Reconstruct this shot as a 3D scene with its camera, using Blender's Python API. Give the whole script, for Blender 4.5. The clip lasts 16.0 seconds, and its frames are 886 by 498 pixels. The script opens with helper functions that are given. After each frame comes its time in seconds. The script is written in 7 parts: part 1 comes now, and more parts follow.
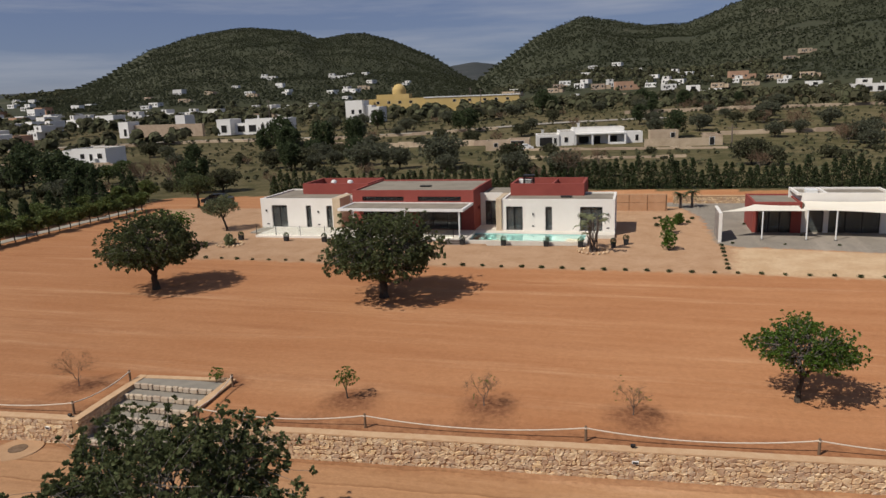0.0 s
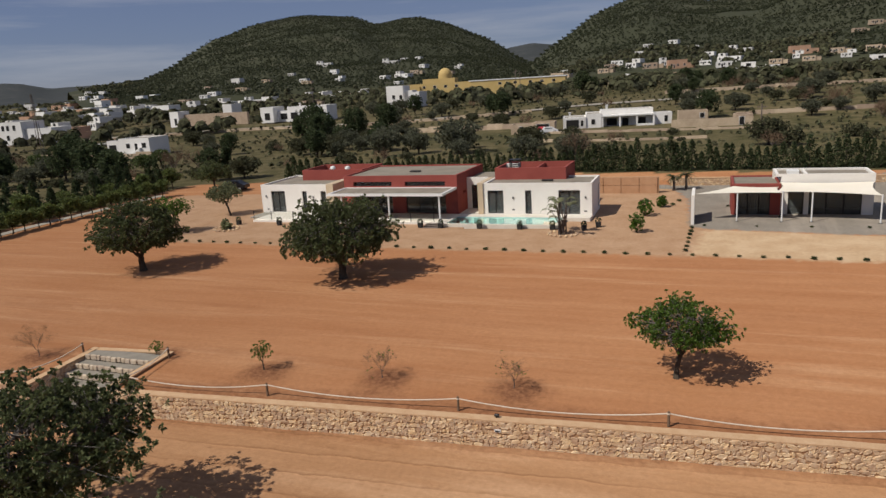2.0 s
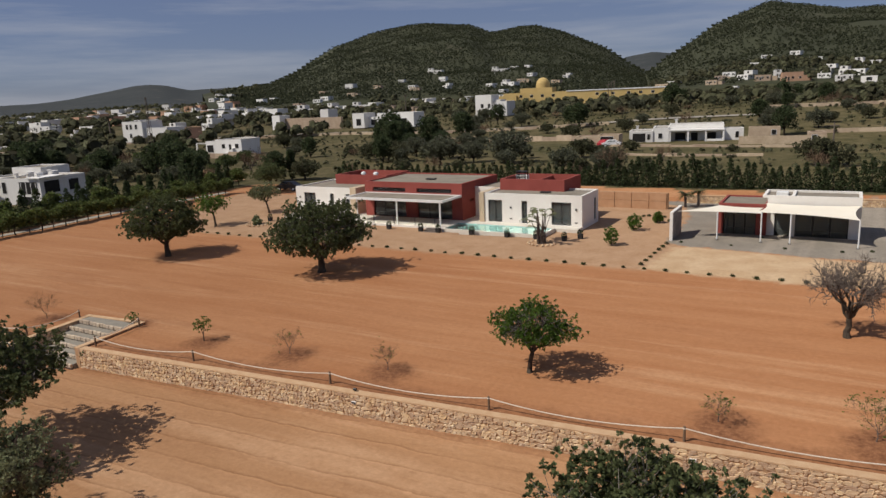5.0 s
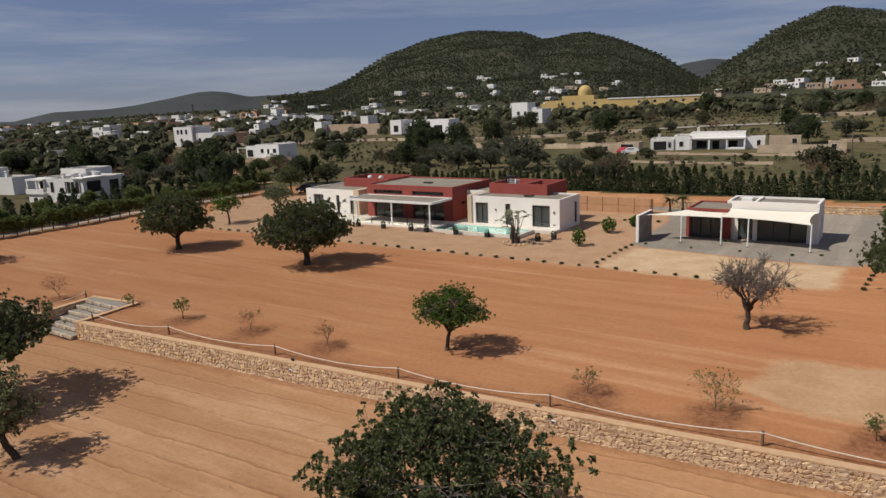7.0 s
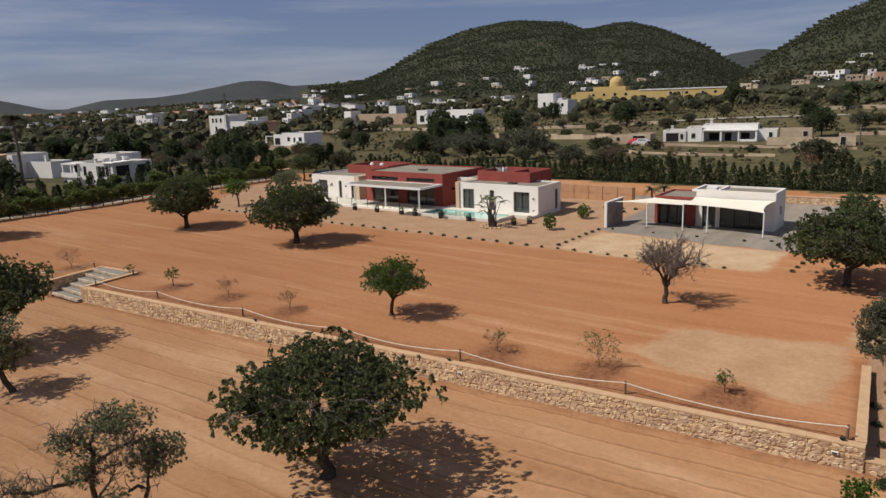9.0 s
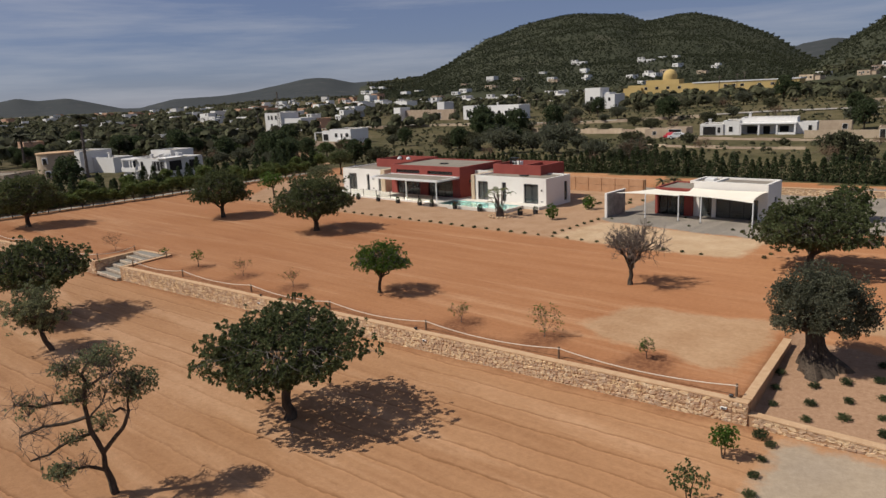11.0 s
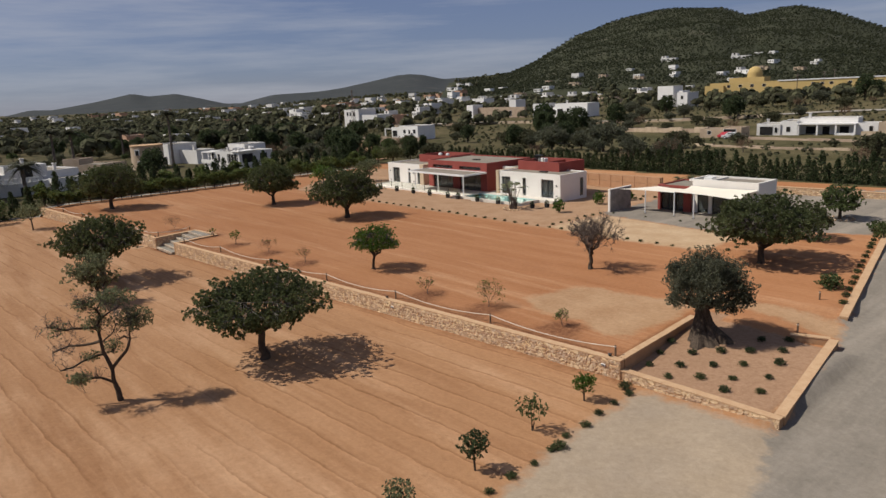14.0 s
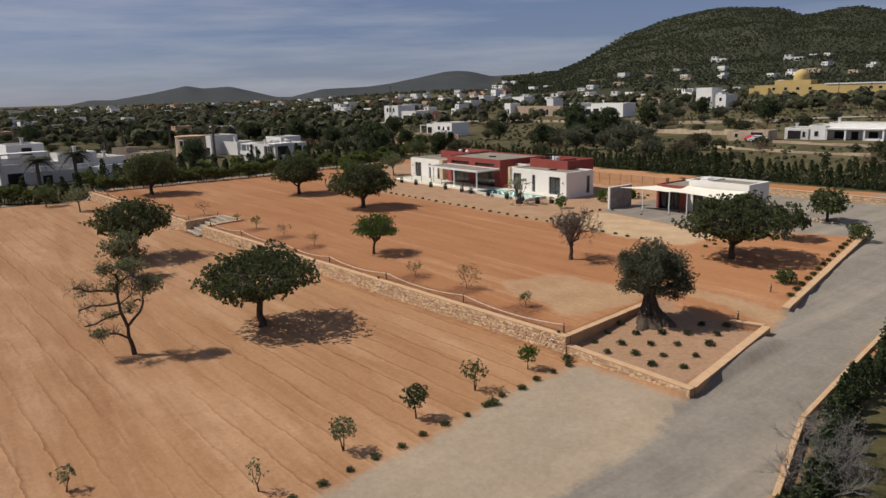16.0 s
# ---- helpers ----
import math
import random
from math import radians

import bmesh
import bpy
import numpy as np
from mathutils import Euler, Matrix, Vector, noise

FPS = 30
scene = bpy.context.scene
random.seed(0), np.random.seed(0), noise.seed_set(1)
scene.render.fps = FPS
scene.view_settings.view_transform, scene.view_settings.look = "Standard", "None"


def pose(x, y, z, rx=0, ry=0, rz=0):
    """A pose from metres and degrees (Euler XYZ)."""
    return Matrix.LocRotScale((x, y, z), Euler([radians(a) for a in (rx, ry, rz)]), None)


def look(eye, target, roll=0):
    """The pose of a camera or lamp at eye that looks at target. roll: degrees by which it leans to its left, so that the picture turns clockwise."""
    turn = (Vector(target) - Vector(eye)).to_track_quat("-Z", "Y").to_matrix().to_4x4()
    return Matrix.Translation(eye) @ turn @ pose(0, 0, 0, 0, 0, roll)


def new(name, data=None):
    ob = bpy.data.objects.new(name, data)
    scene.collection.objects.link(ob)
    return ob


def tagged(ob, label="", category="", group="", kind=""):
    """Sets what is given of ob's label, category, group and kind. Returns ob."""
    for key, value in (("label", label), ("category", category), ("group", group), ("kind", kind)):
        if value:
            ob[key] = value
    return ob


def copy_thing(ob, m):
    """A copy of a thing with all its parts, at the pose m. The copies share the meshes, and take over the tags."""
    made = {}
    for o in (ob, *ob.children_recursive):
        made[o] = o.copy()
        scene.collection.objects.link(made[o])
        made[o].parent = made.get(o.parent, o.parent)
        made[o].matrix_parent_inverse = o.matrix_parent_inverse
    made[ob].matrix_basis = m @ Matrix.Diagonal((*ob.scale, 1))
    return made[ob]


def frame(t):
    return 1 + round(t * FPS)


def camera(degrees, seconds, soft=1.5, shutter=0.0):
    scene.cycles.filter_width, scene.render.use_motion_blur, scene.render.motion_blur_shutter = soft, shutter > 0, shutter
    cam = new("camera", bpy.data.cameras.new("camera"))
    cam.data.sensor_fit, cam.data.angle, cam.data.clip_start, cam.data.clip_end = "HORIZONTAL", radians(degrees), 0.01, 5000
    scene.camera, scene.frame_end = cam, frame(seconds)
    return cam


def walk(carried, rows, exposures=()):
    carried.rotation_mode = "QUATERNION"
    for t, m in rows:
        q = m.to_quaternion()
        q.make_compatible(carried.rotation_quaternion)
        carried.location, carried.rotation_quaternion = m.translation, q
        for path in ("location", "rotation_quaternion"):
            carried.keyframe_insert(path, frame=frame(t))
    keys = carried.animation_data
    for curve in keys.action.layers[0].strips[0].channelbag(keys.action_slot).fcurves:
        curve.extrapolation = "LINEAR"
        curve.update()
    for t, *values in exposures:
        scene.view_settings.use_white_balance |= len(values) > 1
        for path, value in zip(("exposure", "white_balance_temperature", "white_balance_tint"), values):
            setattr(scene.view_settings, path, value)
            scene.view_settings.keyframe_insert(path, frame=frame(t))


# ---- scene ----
cam = camera(64.8, 16.0)
METRES, EYE, TILT, LEAN, TURN = 62.5, 15.7, 1.74, 0.02, 15.95
ROWS = [
    (0.0, 0.0, 0.0, 0.0, -0.54, -14.17, 2.13),
    (0.5, 0.0285, -0.0086, 0.0005, 0.77, -14.68, 2.67),
    (1.0, 0.0608, -0.0155, 0.0007, 1.99, -15.04, 3.2),
    (1.5, 0.0916, -0.022, 0.0012, 3.02, -15.21, 3.49),
    (2.0, 0.125, -0.0298, 0.0017, 4.22, -15.27, 3.55),
    (2.5, 0.1559, -0.037, 0.0024, 5.53, -15.26, 3.4),
    (3.0, 0.1887, -0.0442, 0.0027, 7.14, -15.16, 3.1),
    (3.5, 0.2191, -0.0518, 0.0041, 8.7, -15.04, 2.86),
    (4.0, 0.252, -0.0598, 0.0061, 10.43, -14.85, 2.77),
    (6.5, 0.4121, -0.1143, 0.0077, 17.29, -13.38, 2.98),
    (7.0, 0.4454, -0.128, 0.0076, 18.07, -13.44, 2.85),
    (7.5, 0.4753, -0.1397, 0.008, 18.67, -13.57, 2.64),
    (8.0, 0.5066, -0.1527, 0.0079, 19.4, -13.74, 2.49),
    (8.5, 0.5346, -0.1629, 0.0083, 20.3, -13.93, 2.5),
    (9.0, 0.5641, -0.1737, 0.0082, 21.43, -14.06, 2.67),
    (11.5, 0.7051, -0.2211, 0.0111, 27.63, -14.14, 3.56),
    (12.0, 0.7352, -0.2289, 0.0121, 29.02, -14.09, 3.61),
    (12.5, 0.763, -0.2358, 0.0133, 30.22, -14.05, 3.71),
    (13.0, 0.7932, -0.2428, 0.0144, 31.44, -14.01, 3.8),
    (13.5, 0.8211, -0.2489, 0.0151, 32.48, -13.98, 3.81),
    (14.0, 0.8515, -0.2546, 0.0163, 33.63, -14.03, 3.54),
    (14.5, 0.8789, -0.2602, 0.0175, 34.69, -14.09, 3.08),
    (15.0, 0.9073, -0.2667, 0.0182, 35.81, -14.12, 2.6),
    (15.5, 0.932, -0.273, 0.0193, 36.73, -14.14, 2.45),
    (16.0, 0.9575, -0.2807, 0.0202, 37.55, -14.08, 2.69),
]
walk(cam, [(t, pose(0, 0, EYE, TILT, LEAN, TURN) @ pose(METRES * x, METRES * y, METRES * z, 90 + pitch, roll, yaw)) for t, x, y, z, yaw, pitch, roll in ROWS], ((0.0, -0.05), (4.0, -0.05), (9.0, 0.04), (16.0, 0.05)))


# ---- world, sun, exposure ----
SUN_EL, SUN_AZ = radians(50), math.atan2(-0.68, -0.73)   # azimuth from +y towards +x of the place the sun stands at
world = bpy.data.worlds.new("sky")
scene.world = world
world.use_nodes = True
wn, wl = world.node_tree.nodes, world.node_tree.links
wn.clear()
sky = wn.new("ShaderNodeTexSky")
sky.sky_type, sky.sun_disc = "NISHITA", False
sky.sun_elevation, sky.sun_rotation = SUN_EL, SUN_AZ
sky.altitude, sky.air_density, sky.dust_density, sky.ozone_density = 900, 1.0, 0.35, 3.0
bg = wn.new("ShaderNodeBackground")
bg.inputs["Strength"].default_value = 0.058
wout = wn.new("ShaderNodeOutputWorld")
# thin streaks of high cloud
wco = wn.new("ShaderNodeTexCoord")
wmap = wn.new("ShaderNodeMapping")
wmap.inputs["Scale"].default_value = (1.3, 1.3, 15.0)
wmap.inputs["Rotation"].default_value = (0.12, 0.05, 0.3)
wno = wn.new("ShaderNodeTexNoise")
wno.inputs["Scale"].default_value, wno.inputs["Detail"].default_value, wno.inputs["Roughness"].default_value = 1.5, 7, 0.6
wra = wn.new("ShaderNodeMapRange")
wra.inputs[1].default_value, wra.inputs[2].default_value, wra.inputs[3].default_value, wra.inputs[4].default_value = 0.44, 0.74, 0.0, 0.62
wmi = wn.new("ShaderNodeMix")
wmi.data_type = "RGBA"
wmi.inputs[7].default_value = (7.4, 7.6, 8.4, 1)
wl.new(wco.outputs["Generated"], wmap.inputs["Vector"])
wl.new(wmap.outputs["Vector"], wno.inputs["Vector"])
wl.new(wno.outputs["Fac"], wra.inputs[0])
wl.new(wra.outputs[0], wmi.inputs[0])
wti = wn.new("ShaderNodeMix")
wti.data_type, wti.blend_type = "RGBA", "MULTIPLY"
wti.inputs[0].default_value = 1.0
wti.inputs[7].default_value = (0.80, 0.82, 1.06, 1)
wl.new(sky.outputs["Color"], wti.inputs[6])
# even lavender-grey haze over the whole sky
whz = wn.new("ShaderNodeMix")
whz.data_type = "RGBA"
whz.inputs[0].default_value = 0.5
whz.inputs[7].default_value = (2.7, 3.15, 4.7, 1)
wl.new(wti.outputs[2], whz.inputs[6])
wl.new(whz.outputs[2], wmi.inputs[6])
wl.new(wmi.outputs[2], bg.inputs["Color"])
wl.new(bg.outputs["Background"], wout.inputs["Surface"])

sun = new("sun", bpy.data.lights.new("sun", "SUN"))
sun.data.energy, sun.data.angle, sun.data.color = 4.2, radians(0.55), (1.0, 0.93, 0.83)
sdir = Vector((math.sin(SUN_AZ) * math.cos(SUN_EL), math.cos(SUN_AZ) * math.cos(SUN_EL), math.sin(SUN_EL)))
sun.matrix_world = look((0, 0, 80), Vector((0, 0, 80)) - sdir)
scene.view_settings.exposure = 0.0


# ---- materials ----
def mat(name, stops, rough=0.8, scale=3.0, fine=25.0, bump=0.3, metal=0.0, spec=0.18, vary=0.0, stretch=(1, 1, 1), dist=0.02):
    """A procedural surface: colour stops along two scales of noise, grain bump, a little change from piece to piece."""
    m = bpy.data.materials.new(name)
    m.use_nodes = True
    n, l = m.node_tree.nodes, m.node_tree.links
    p = n["Principled BSDF"]
    p.inputs["Roughness"].default_value, p.inputs["Metallic"].default_value = rough, metal
    p.inputs["Specular IOR Level"].default_value = spec
    co = n.new("ShaderNodeTexCoord")
    mp = n.new("ShaderNodeMapping")
    mp.inputs["Scale"].default_value = stretch
    l.new(co.outputs["Object"], mp.inputs["Vector"])
    a, b = n.new("ShaderNodeTexNoise"), n.new("ShaderNodeTexNoise")
    a.inputs["Scale"].default_value, a.inputs["Detail"].default_value = scale, 5
    b.inputs["Scale"].default_value, b.inputs["Detail"].default_value = fine, 6
    for t in (a, b):
        l.new(mp.outputs["Vector"], t.inputs["Vector"])
    mx = n.new("ShaderNodeMath")
    mx.operation = "MULTIPLY_ADD"
    mx.inputs[1].default_value = 0.45
    l.new(b.outputs["Fac"], mx.inputs[0])
    ad = n.new("ShaderNodeMath")
    ad.operation = "MULTIPLY"
    ad.inputs[1].default_value = 0.55
    l.new(a.outputs["Fac"], ad.inputs[0])
    l.new(ad.outputs[0], mx.inputs[2])
    r = n.new("ShaderNodeValToRGB")
    e = r.color_ramp.elements
    e[0].position, e[1].position = 0.33, 0.67
    e[0].color, e[1].color = (*stops[0], 1), (*stops[-1], 1)
    if len(stops) == 3:
        e.new(0.5).color = (*stops[1], 1)
    l.new(mx.outputs[0], r.inputs["Fac"])
    out = r.outputs["Color"]
    if vary:
        oi, hs = n.new("ShaderNodeObjectInfo"), n.new("ShaderNodeHueSaturation")
        g = n.new("ShaderNodeNewGeometry")
        s = n.new("ShaderNodeMath")
        s.operation = "ADD"
        l.new(oi.outputs["Random"], s.inputs[0])
        l.new(g.outputs["Random Per Island"], s.inputs[1])
        fr = n.new("ShaderNodeMath")
        fr.operation = "FRACT"
        l.new(s.outputs[0], fr.inputs[0])
        mr = n.new("ShaderNodeMapRange")
        mr.inputs[3].default_value, mr.inputs[4].default_value = 1 - vary, 1 + vary
        l.new(fr.outputs[0], mr.inputs[0])
        l.new(mr.outputs[0], hs.inputs["Value"])
        mh = n.new("ShaderNodeMapRange")
        mh.inputs[3].default_value, mh.inputs[4].default_value = 0.5 - vary * 0.04, 0.5 + vary * 0.04
        l.new(fr.outputs[0], mh.inputs[0])
        l.new(mh.outputs[0], hs.inputs["Hue"])
        l.new(out, hs.inputs["Color"])
        out = hs.outputs["Color"]
    l.new(out, p.inputs["Base Color"])
    if bump:
        bu = n.new("ShaderNodeBump")
        bu.inputs["Strength"].default_value, bu.inputs["Distance"].default_value = bump, dist
        l.new(mx.outputs[0], bu.inputs["Height"])
        l.new(bu.outputs["Normal"], p.inputs["Normal"])
    return m


M = {
    "white": mat("white_render", [(0.72, 0.685, 0.63), (0.79, 0.765, 0.715)], 0.85, 0.6, 14, 0.15),
    "red": mat("red_render", [(0.235, 0.056, 0.046), (0.305, 0.078, 0.062)], 0.8, 0.7, 14, 0.2),
    "beige": mat("beige_stone", [(0.47, 0.36, 0.24), (0.58, 0.47, 0.34)], 0.8, 1.2, 12, 0.2),
    "roof": mat("roof_gravel", [(0.19, 0.165, 0.13), (0.30, 0.265, 0.215)], 0.95, 0.6, 30, 0.5),
    "paving": mat("pale_paving", [(0.60, 0.55, 0.47), (0.72, 0.68, 0.60)], 0.7, 1.0, 10, 0.1),
    "frame": mat("dark_aluminium", [(0.018, 0.018, 0.02), (0.028, 0.028, 0.03)], 0.4, 3, 20, 0.0, 0.6, 0.5),
    "steel": mat("painted_steel", [(0.72, 0.72, 0.70), (0.80, 0.80, 0.78)], 0.45, 2, 20, 0.0, 0.0, 0.5),
    "sail": mat("sail_cloth", [(0.74, 0.68, 0.56), (0.82, 0.77, 0.66)], 0.9, 0.5, 30, 0.1),
    "bark": mat("bark", [(0.035, 0.027, 0.02), (0.11, 0.088, 0.066)], 0.95, 5, 22, 0.7, stretch=(1, 1, 0.3)),
    "bark_grey": mat("grey_bark", [(0.095, 0.075, 0.062), (0.20, 0.165, 0.14)], 0.95, 5, 22, 0.6, stretch=(1, 1, 0.3)),
    "twig": mat("pale_twigs", [(0.10, 0.088, 0.075), (0.22, 0.20, 0.175)], 0.9, 5, 22, 0.2),
    "ash_twig": mat("ash_grey_twigs", [(0.13, 0.12, 0.108), (0.24, 0.222, 0.20)], 0.9, 5, 22, 0.2),
    "olive_bark": mat("olive_bark", [(0.024, 0.018, 0.013), (0.125, 0.094, 0.070)], 0.95, 3, 14, 0.9, stretch=(1, 1, 0.25), dist=0.06),
    "carob": mat("carob_leaves", [(0.066, 0.082, 0.034), (0.142, 0.160, 0.068)], 0.7, 1.0, 9, 0.0, spec=0.2, vary=0.35),
    "fresh": mat("fresh_leaves", [(0.055, 0.105, 0.014), (0.12, 0.19, 0.03)], 0.55, 1.0, 9, 0.0, spec=0.3, vary=0.35),
    "olive": mat("olive_leaves", [(0.080, 0.085, 0.052), (0.162, 0.165, 0.108)], 0.7, 1.0, 9, 0.0, spec=0.3, vary=0.4),
    "grey_leaf": mat("grey_green_leaves", [(0.125, 0.142, 0.070), (0.235, 0.245, 0.132)], 0.65, 1.0, 9, 0.0, spec=0.25, vary=0.4),
    "cypress": mat("conifer_needles", [(0.040, 0.058, 0.026), (0.094, 0.115, 0.052)], 0.75, 1.5, 9, 0.0, spec=0.2, vary=0.4),
    "hedge": mat("hedge_leaves", [(0.060, 0.082, 0.028), (0.135, 0.165, 0.060)], 0.6, 1.2, 9, 0.0, spec=0.3, vary=0.45),
    "row": mat("citrus_leaves", [(0.085, 0.112, 0.030), (0.175, 0.205, 0.066)], 0.6, 1.2, 9, 0.0, spec=0.3, vary=0.4),
    "scrub": mat("scrub_leaves", [(0.068, 0.072, 0.038), (0.136, 0.131, 0.075)], 0.8, 0.3, 3, 0.0, spec=0.15, vary=0.5),
    "pine": mat("pine_forest", [(0.045, 0.053, 0.030), (0.066, 0.071, 0.042)], 0.9, 0.02, 0.3, 0.0, spec=0.1, vary=0.12),
    "stone": mat("limestone", [(0.47, 0.295, 0.165), (0.57, 0.405, 0.255), (0.65, 0.525, 0.385)], 0.9, 2.5, 18, 0.4, vary=0.24),
    "mortar": mat("sandy_mortar", [(0.36, 0.215, 0.118), (0.45, 0.29, 0.17)], 0.95, 1.5, 18, 0.6),
    "cap": mat("wall_coping", [(0.47, 0.29, 0.16), (0.58, 0.40, 0.245)], 0.9, 2.2, 14, 0.7, dist=0.04),
    "riser": mat("pale_riser_stone", [(0.38, 0.29, 0.21), (0.48, 0.39, 0.295), (0.56, 0.48, 0.385)], 0.9, 3.0, 18, 0.5, vary=0.15),
    "wood": mat("weathered_wood", [(0.11, 0.07, 0.042), (0.22, 0.15, 0.10)], 0.85, 3, 22, 0.4, stretch=(1, 1, 0.2)),
    "deck": mat("deck_boards", [(0.13, 0.105, 0.088), (0.22, 0.18, 0.155)], 0.8, 3, 22, 0.3, vary=0.12),
    "rope": mat("pale_rope", [(0.55, 0.46, 0.36), (0.70, 0.62, 0.52)], 0.9, 6, 60, 0.4),
    "planter": mat("charcoal_planter", [(0.022, 0.021, 0.021), (0.05, 0.048, 0.046)], 0.75, 3, 25, 0.3),
    "step": mat("step_concrete", [(0.20, 0.18, 0.15), (0.29, 0.262, 0.215)], 0.9, 1.6, 18, 0.35),
    "rust": mat("corten_panel", [(0.42, 0.23, 0.125), (0.52, 0.31, 0.18)], 0.85, 1.2, 9, 0.3),
    "screen": mat("rough_stone_panel", [(0.17, 0.15, 0.135), (0.40, 0.36, 0.32)], 0.9, 1.4, 8, 0.7, dist=0.05),
    "tile": mat("pool_mosaic", [(0.27, 0.42, 0.395), (0.36, 0.51, 0.48)], 0.35, 2, 40, 0.05),
    "ochre": mat("ochre_render", [(0.48, 0.34, 0.13), (0.58, 0.43, 0.19)], 0.85, 0.2, 3, 0.1),
    "far_white": mat("whitewash", [(0.66, 0.64, 0.60), (0.80, 0.79, 0.77)], 0.85, 0.15, 3, 0.1, vary=0.12),
    "sandstone": mat("sandstone", [(0.36, 0.27, 0.19), (0.52, 0.41, 0.30)], 0.9, 0.7, 6, 0.5, vary=0.2),
    "terracotta": mat("terracotta_wall", [(0.38, 0.22, 0.14), (0.50, 0.32, 0.22)], 0.9, 0.3, 4, 0.2),
    # near-black in place of the shade in openings and below the terrace
    "dark": mat("void_shade_black", [(0.012, 0.012, 0.012), (0.03, 0.028, 0.026)], 0.6, 1, 9, 0.0),
    # dimness of the rooms behind the glass is put into this plaster colour
    "room": mat("dim_room_plaster", [(0.20, 0.19, 0.17), (0.27, 0.255, 0.235)], 0.85, 1, 9, 0.0),
    "concrete": mat("concrete_path", [(0.27, 0.245, 0.205), (0.37, 0.34, 0.29)], 0.9, 0.8, 12, 0.3),
    "car_paint": mat("dark_car_paint", [(0.03, 0.032, 0.036), (0.05, 0.052, 0.056)], 0.3, 1, 9, 0.0, 0.3, 0.5),
    "white_paint": mat("white_car_paint", [(0.70, 0.70, 0.70), (0.76, 0.76, 0.76)], 0.3, 1, 9, 0.0, 0.0, 0.5),
    "red_paint": mat("red_car_paint", [(0.34, 0.02, 0.03), (0.42, 0.04, 0.05)], 0.3, 1, 9, 0.0, 0.0, 0.5),
    "rubber": mat("rubber", [(0.015, 0.015, 0.015), (0.03, 0.03, 0.03)], 0.8, 5, 30, 0.1),
}


def let_light_through(m, share):
    """Leaves pass part of the light to their far side."""
    n, l = m.node_tree.nodes, m.node_tree.links
    p = n["Principled BSDF"]
    out = [q for q in n if q.type == "OUTPUT_MATERIAL"][0]
    t, x = n.new("ShaderNodeBsdfTranslucent"), n.new("ShaderNodeMixShader")
    x.inputs[0].default_value = share
    l.new(p.inputs["Base Color"].links[0].from_socket, t.inputs["Color"])
    l.new(p.outputs["BSDF"], x.inputs[1])
    l.new(t.outputs["BSDF"], x.inputs[2])
    l.new(x.outputs["Shader"], out.inputs["Surface"])


for key in ("carob", "fresh", "olive", "grey_leaf", "cypress", "hedge", "scrub", "pine", "row"):
    let_light_through(M[key], 0.42)


def glassy(name, tint, rough, alpha):
    m = bpy.data.materials.new(name)
    m.use_nodes = True
    n, l = m.node_tree.nodes, m.node_tree.links
    p = n["Principled BSDF"]
    p.inputs["Base Color"].default_value, p.inputs["Roughness"].default_value = (*tint, 1), rough
    p.inputs["Transmission Weight"].default_value, p.inputs["IOR"].default_value = alpha, 1.33 if name == "water" else 1.45
    if name == "water":
        w, b = n.new("ShaderNodeTexNoise"), n.new("ShaderNodeBump")
        w.inputs["Scale"].default_value = 2.5
        b.inputs["Strength"].default_value, b.inputs["Distance"].default_value = 0.12, 0.02
        l.new(w.outputs["Fac"], b.inputs["Height"])
        l.new(b.outputs["Normal"], p.inputs["Normal"])
    return m


M["glass"] = glassy("window_glass", (0.38, 0.42, 0.42), 0.03, 0.9)
M["rail_glass"] = glassy("clear_glass", (0.93, 0.97, 0.96), 0.02, 1.0)
M["water"] = glassy("water", (0.80, 0.94, 0.925), 0.03, 1.0)


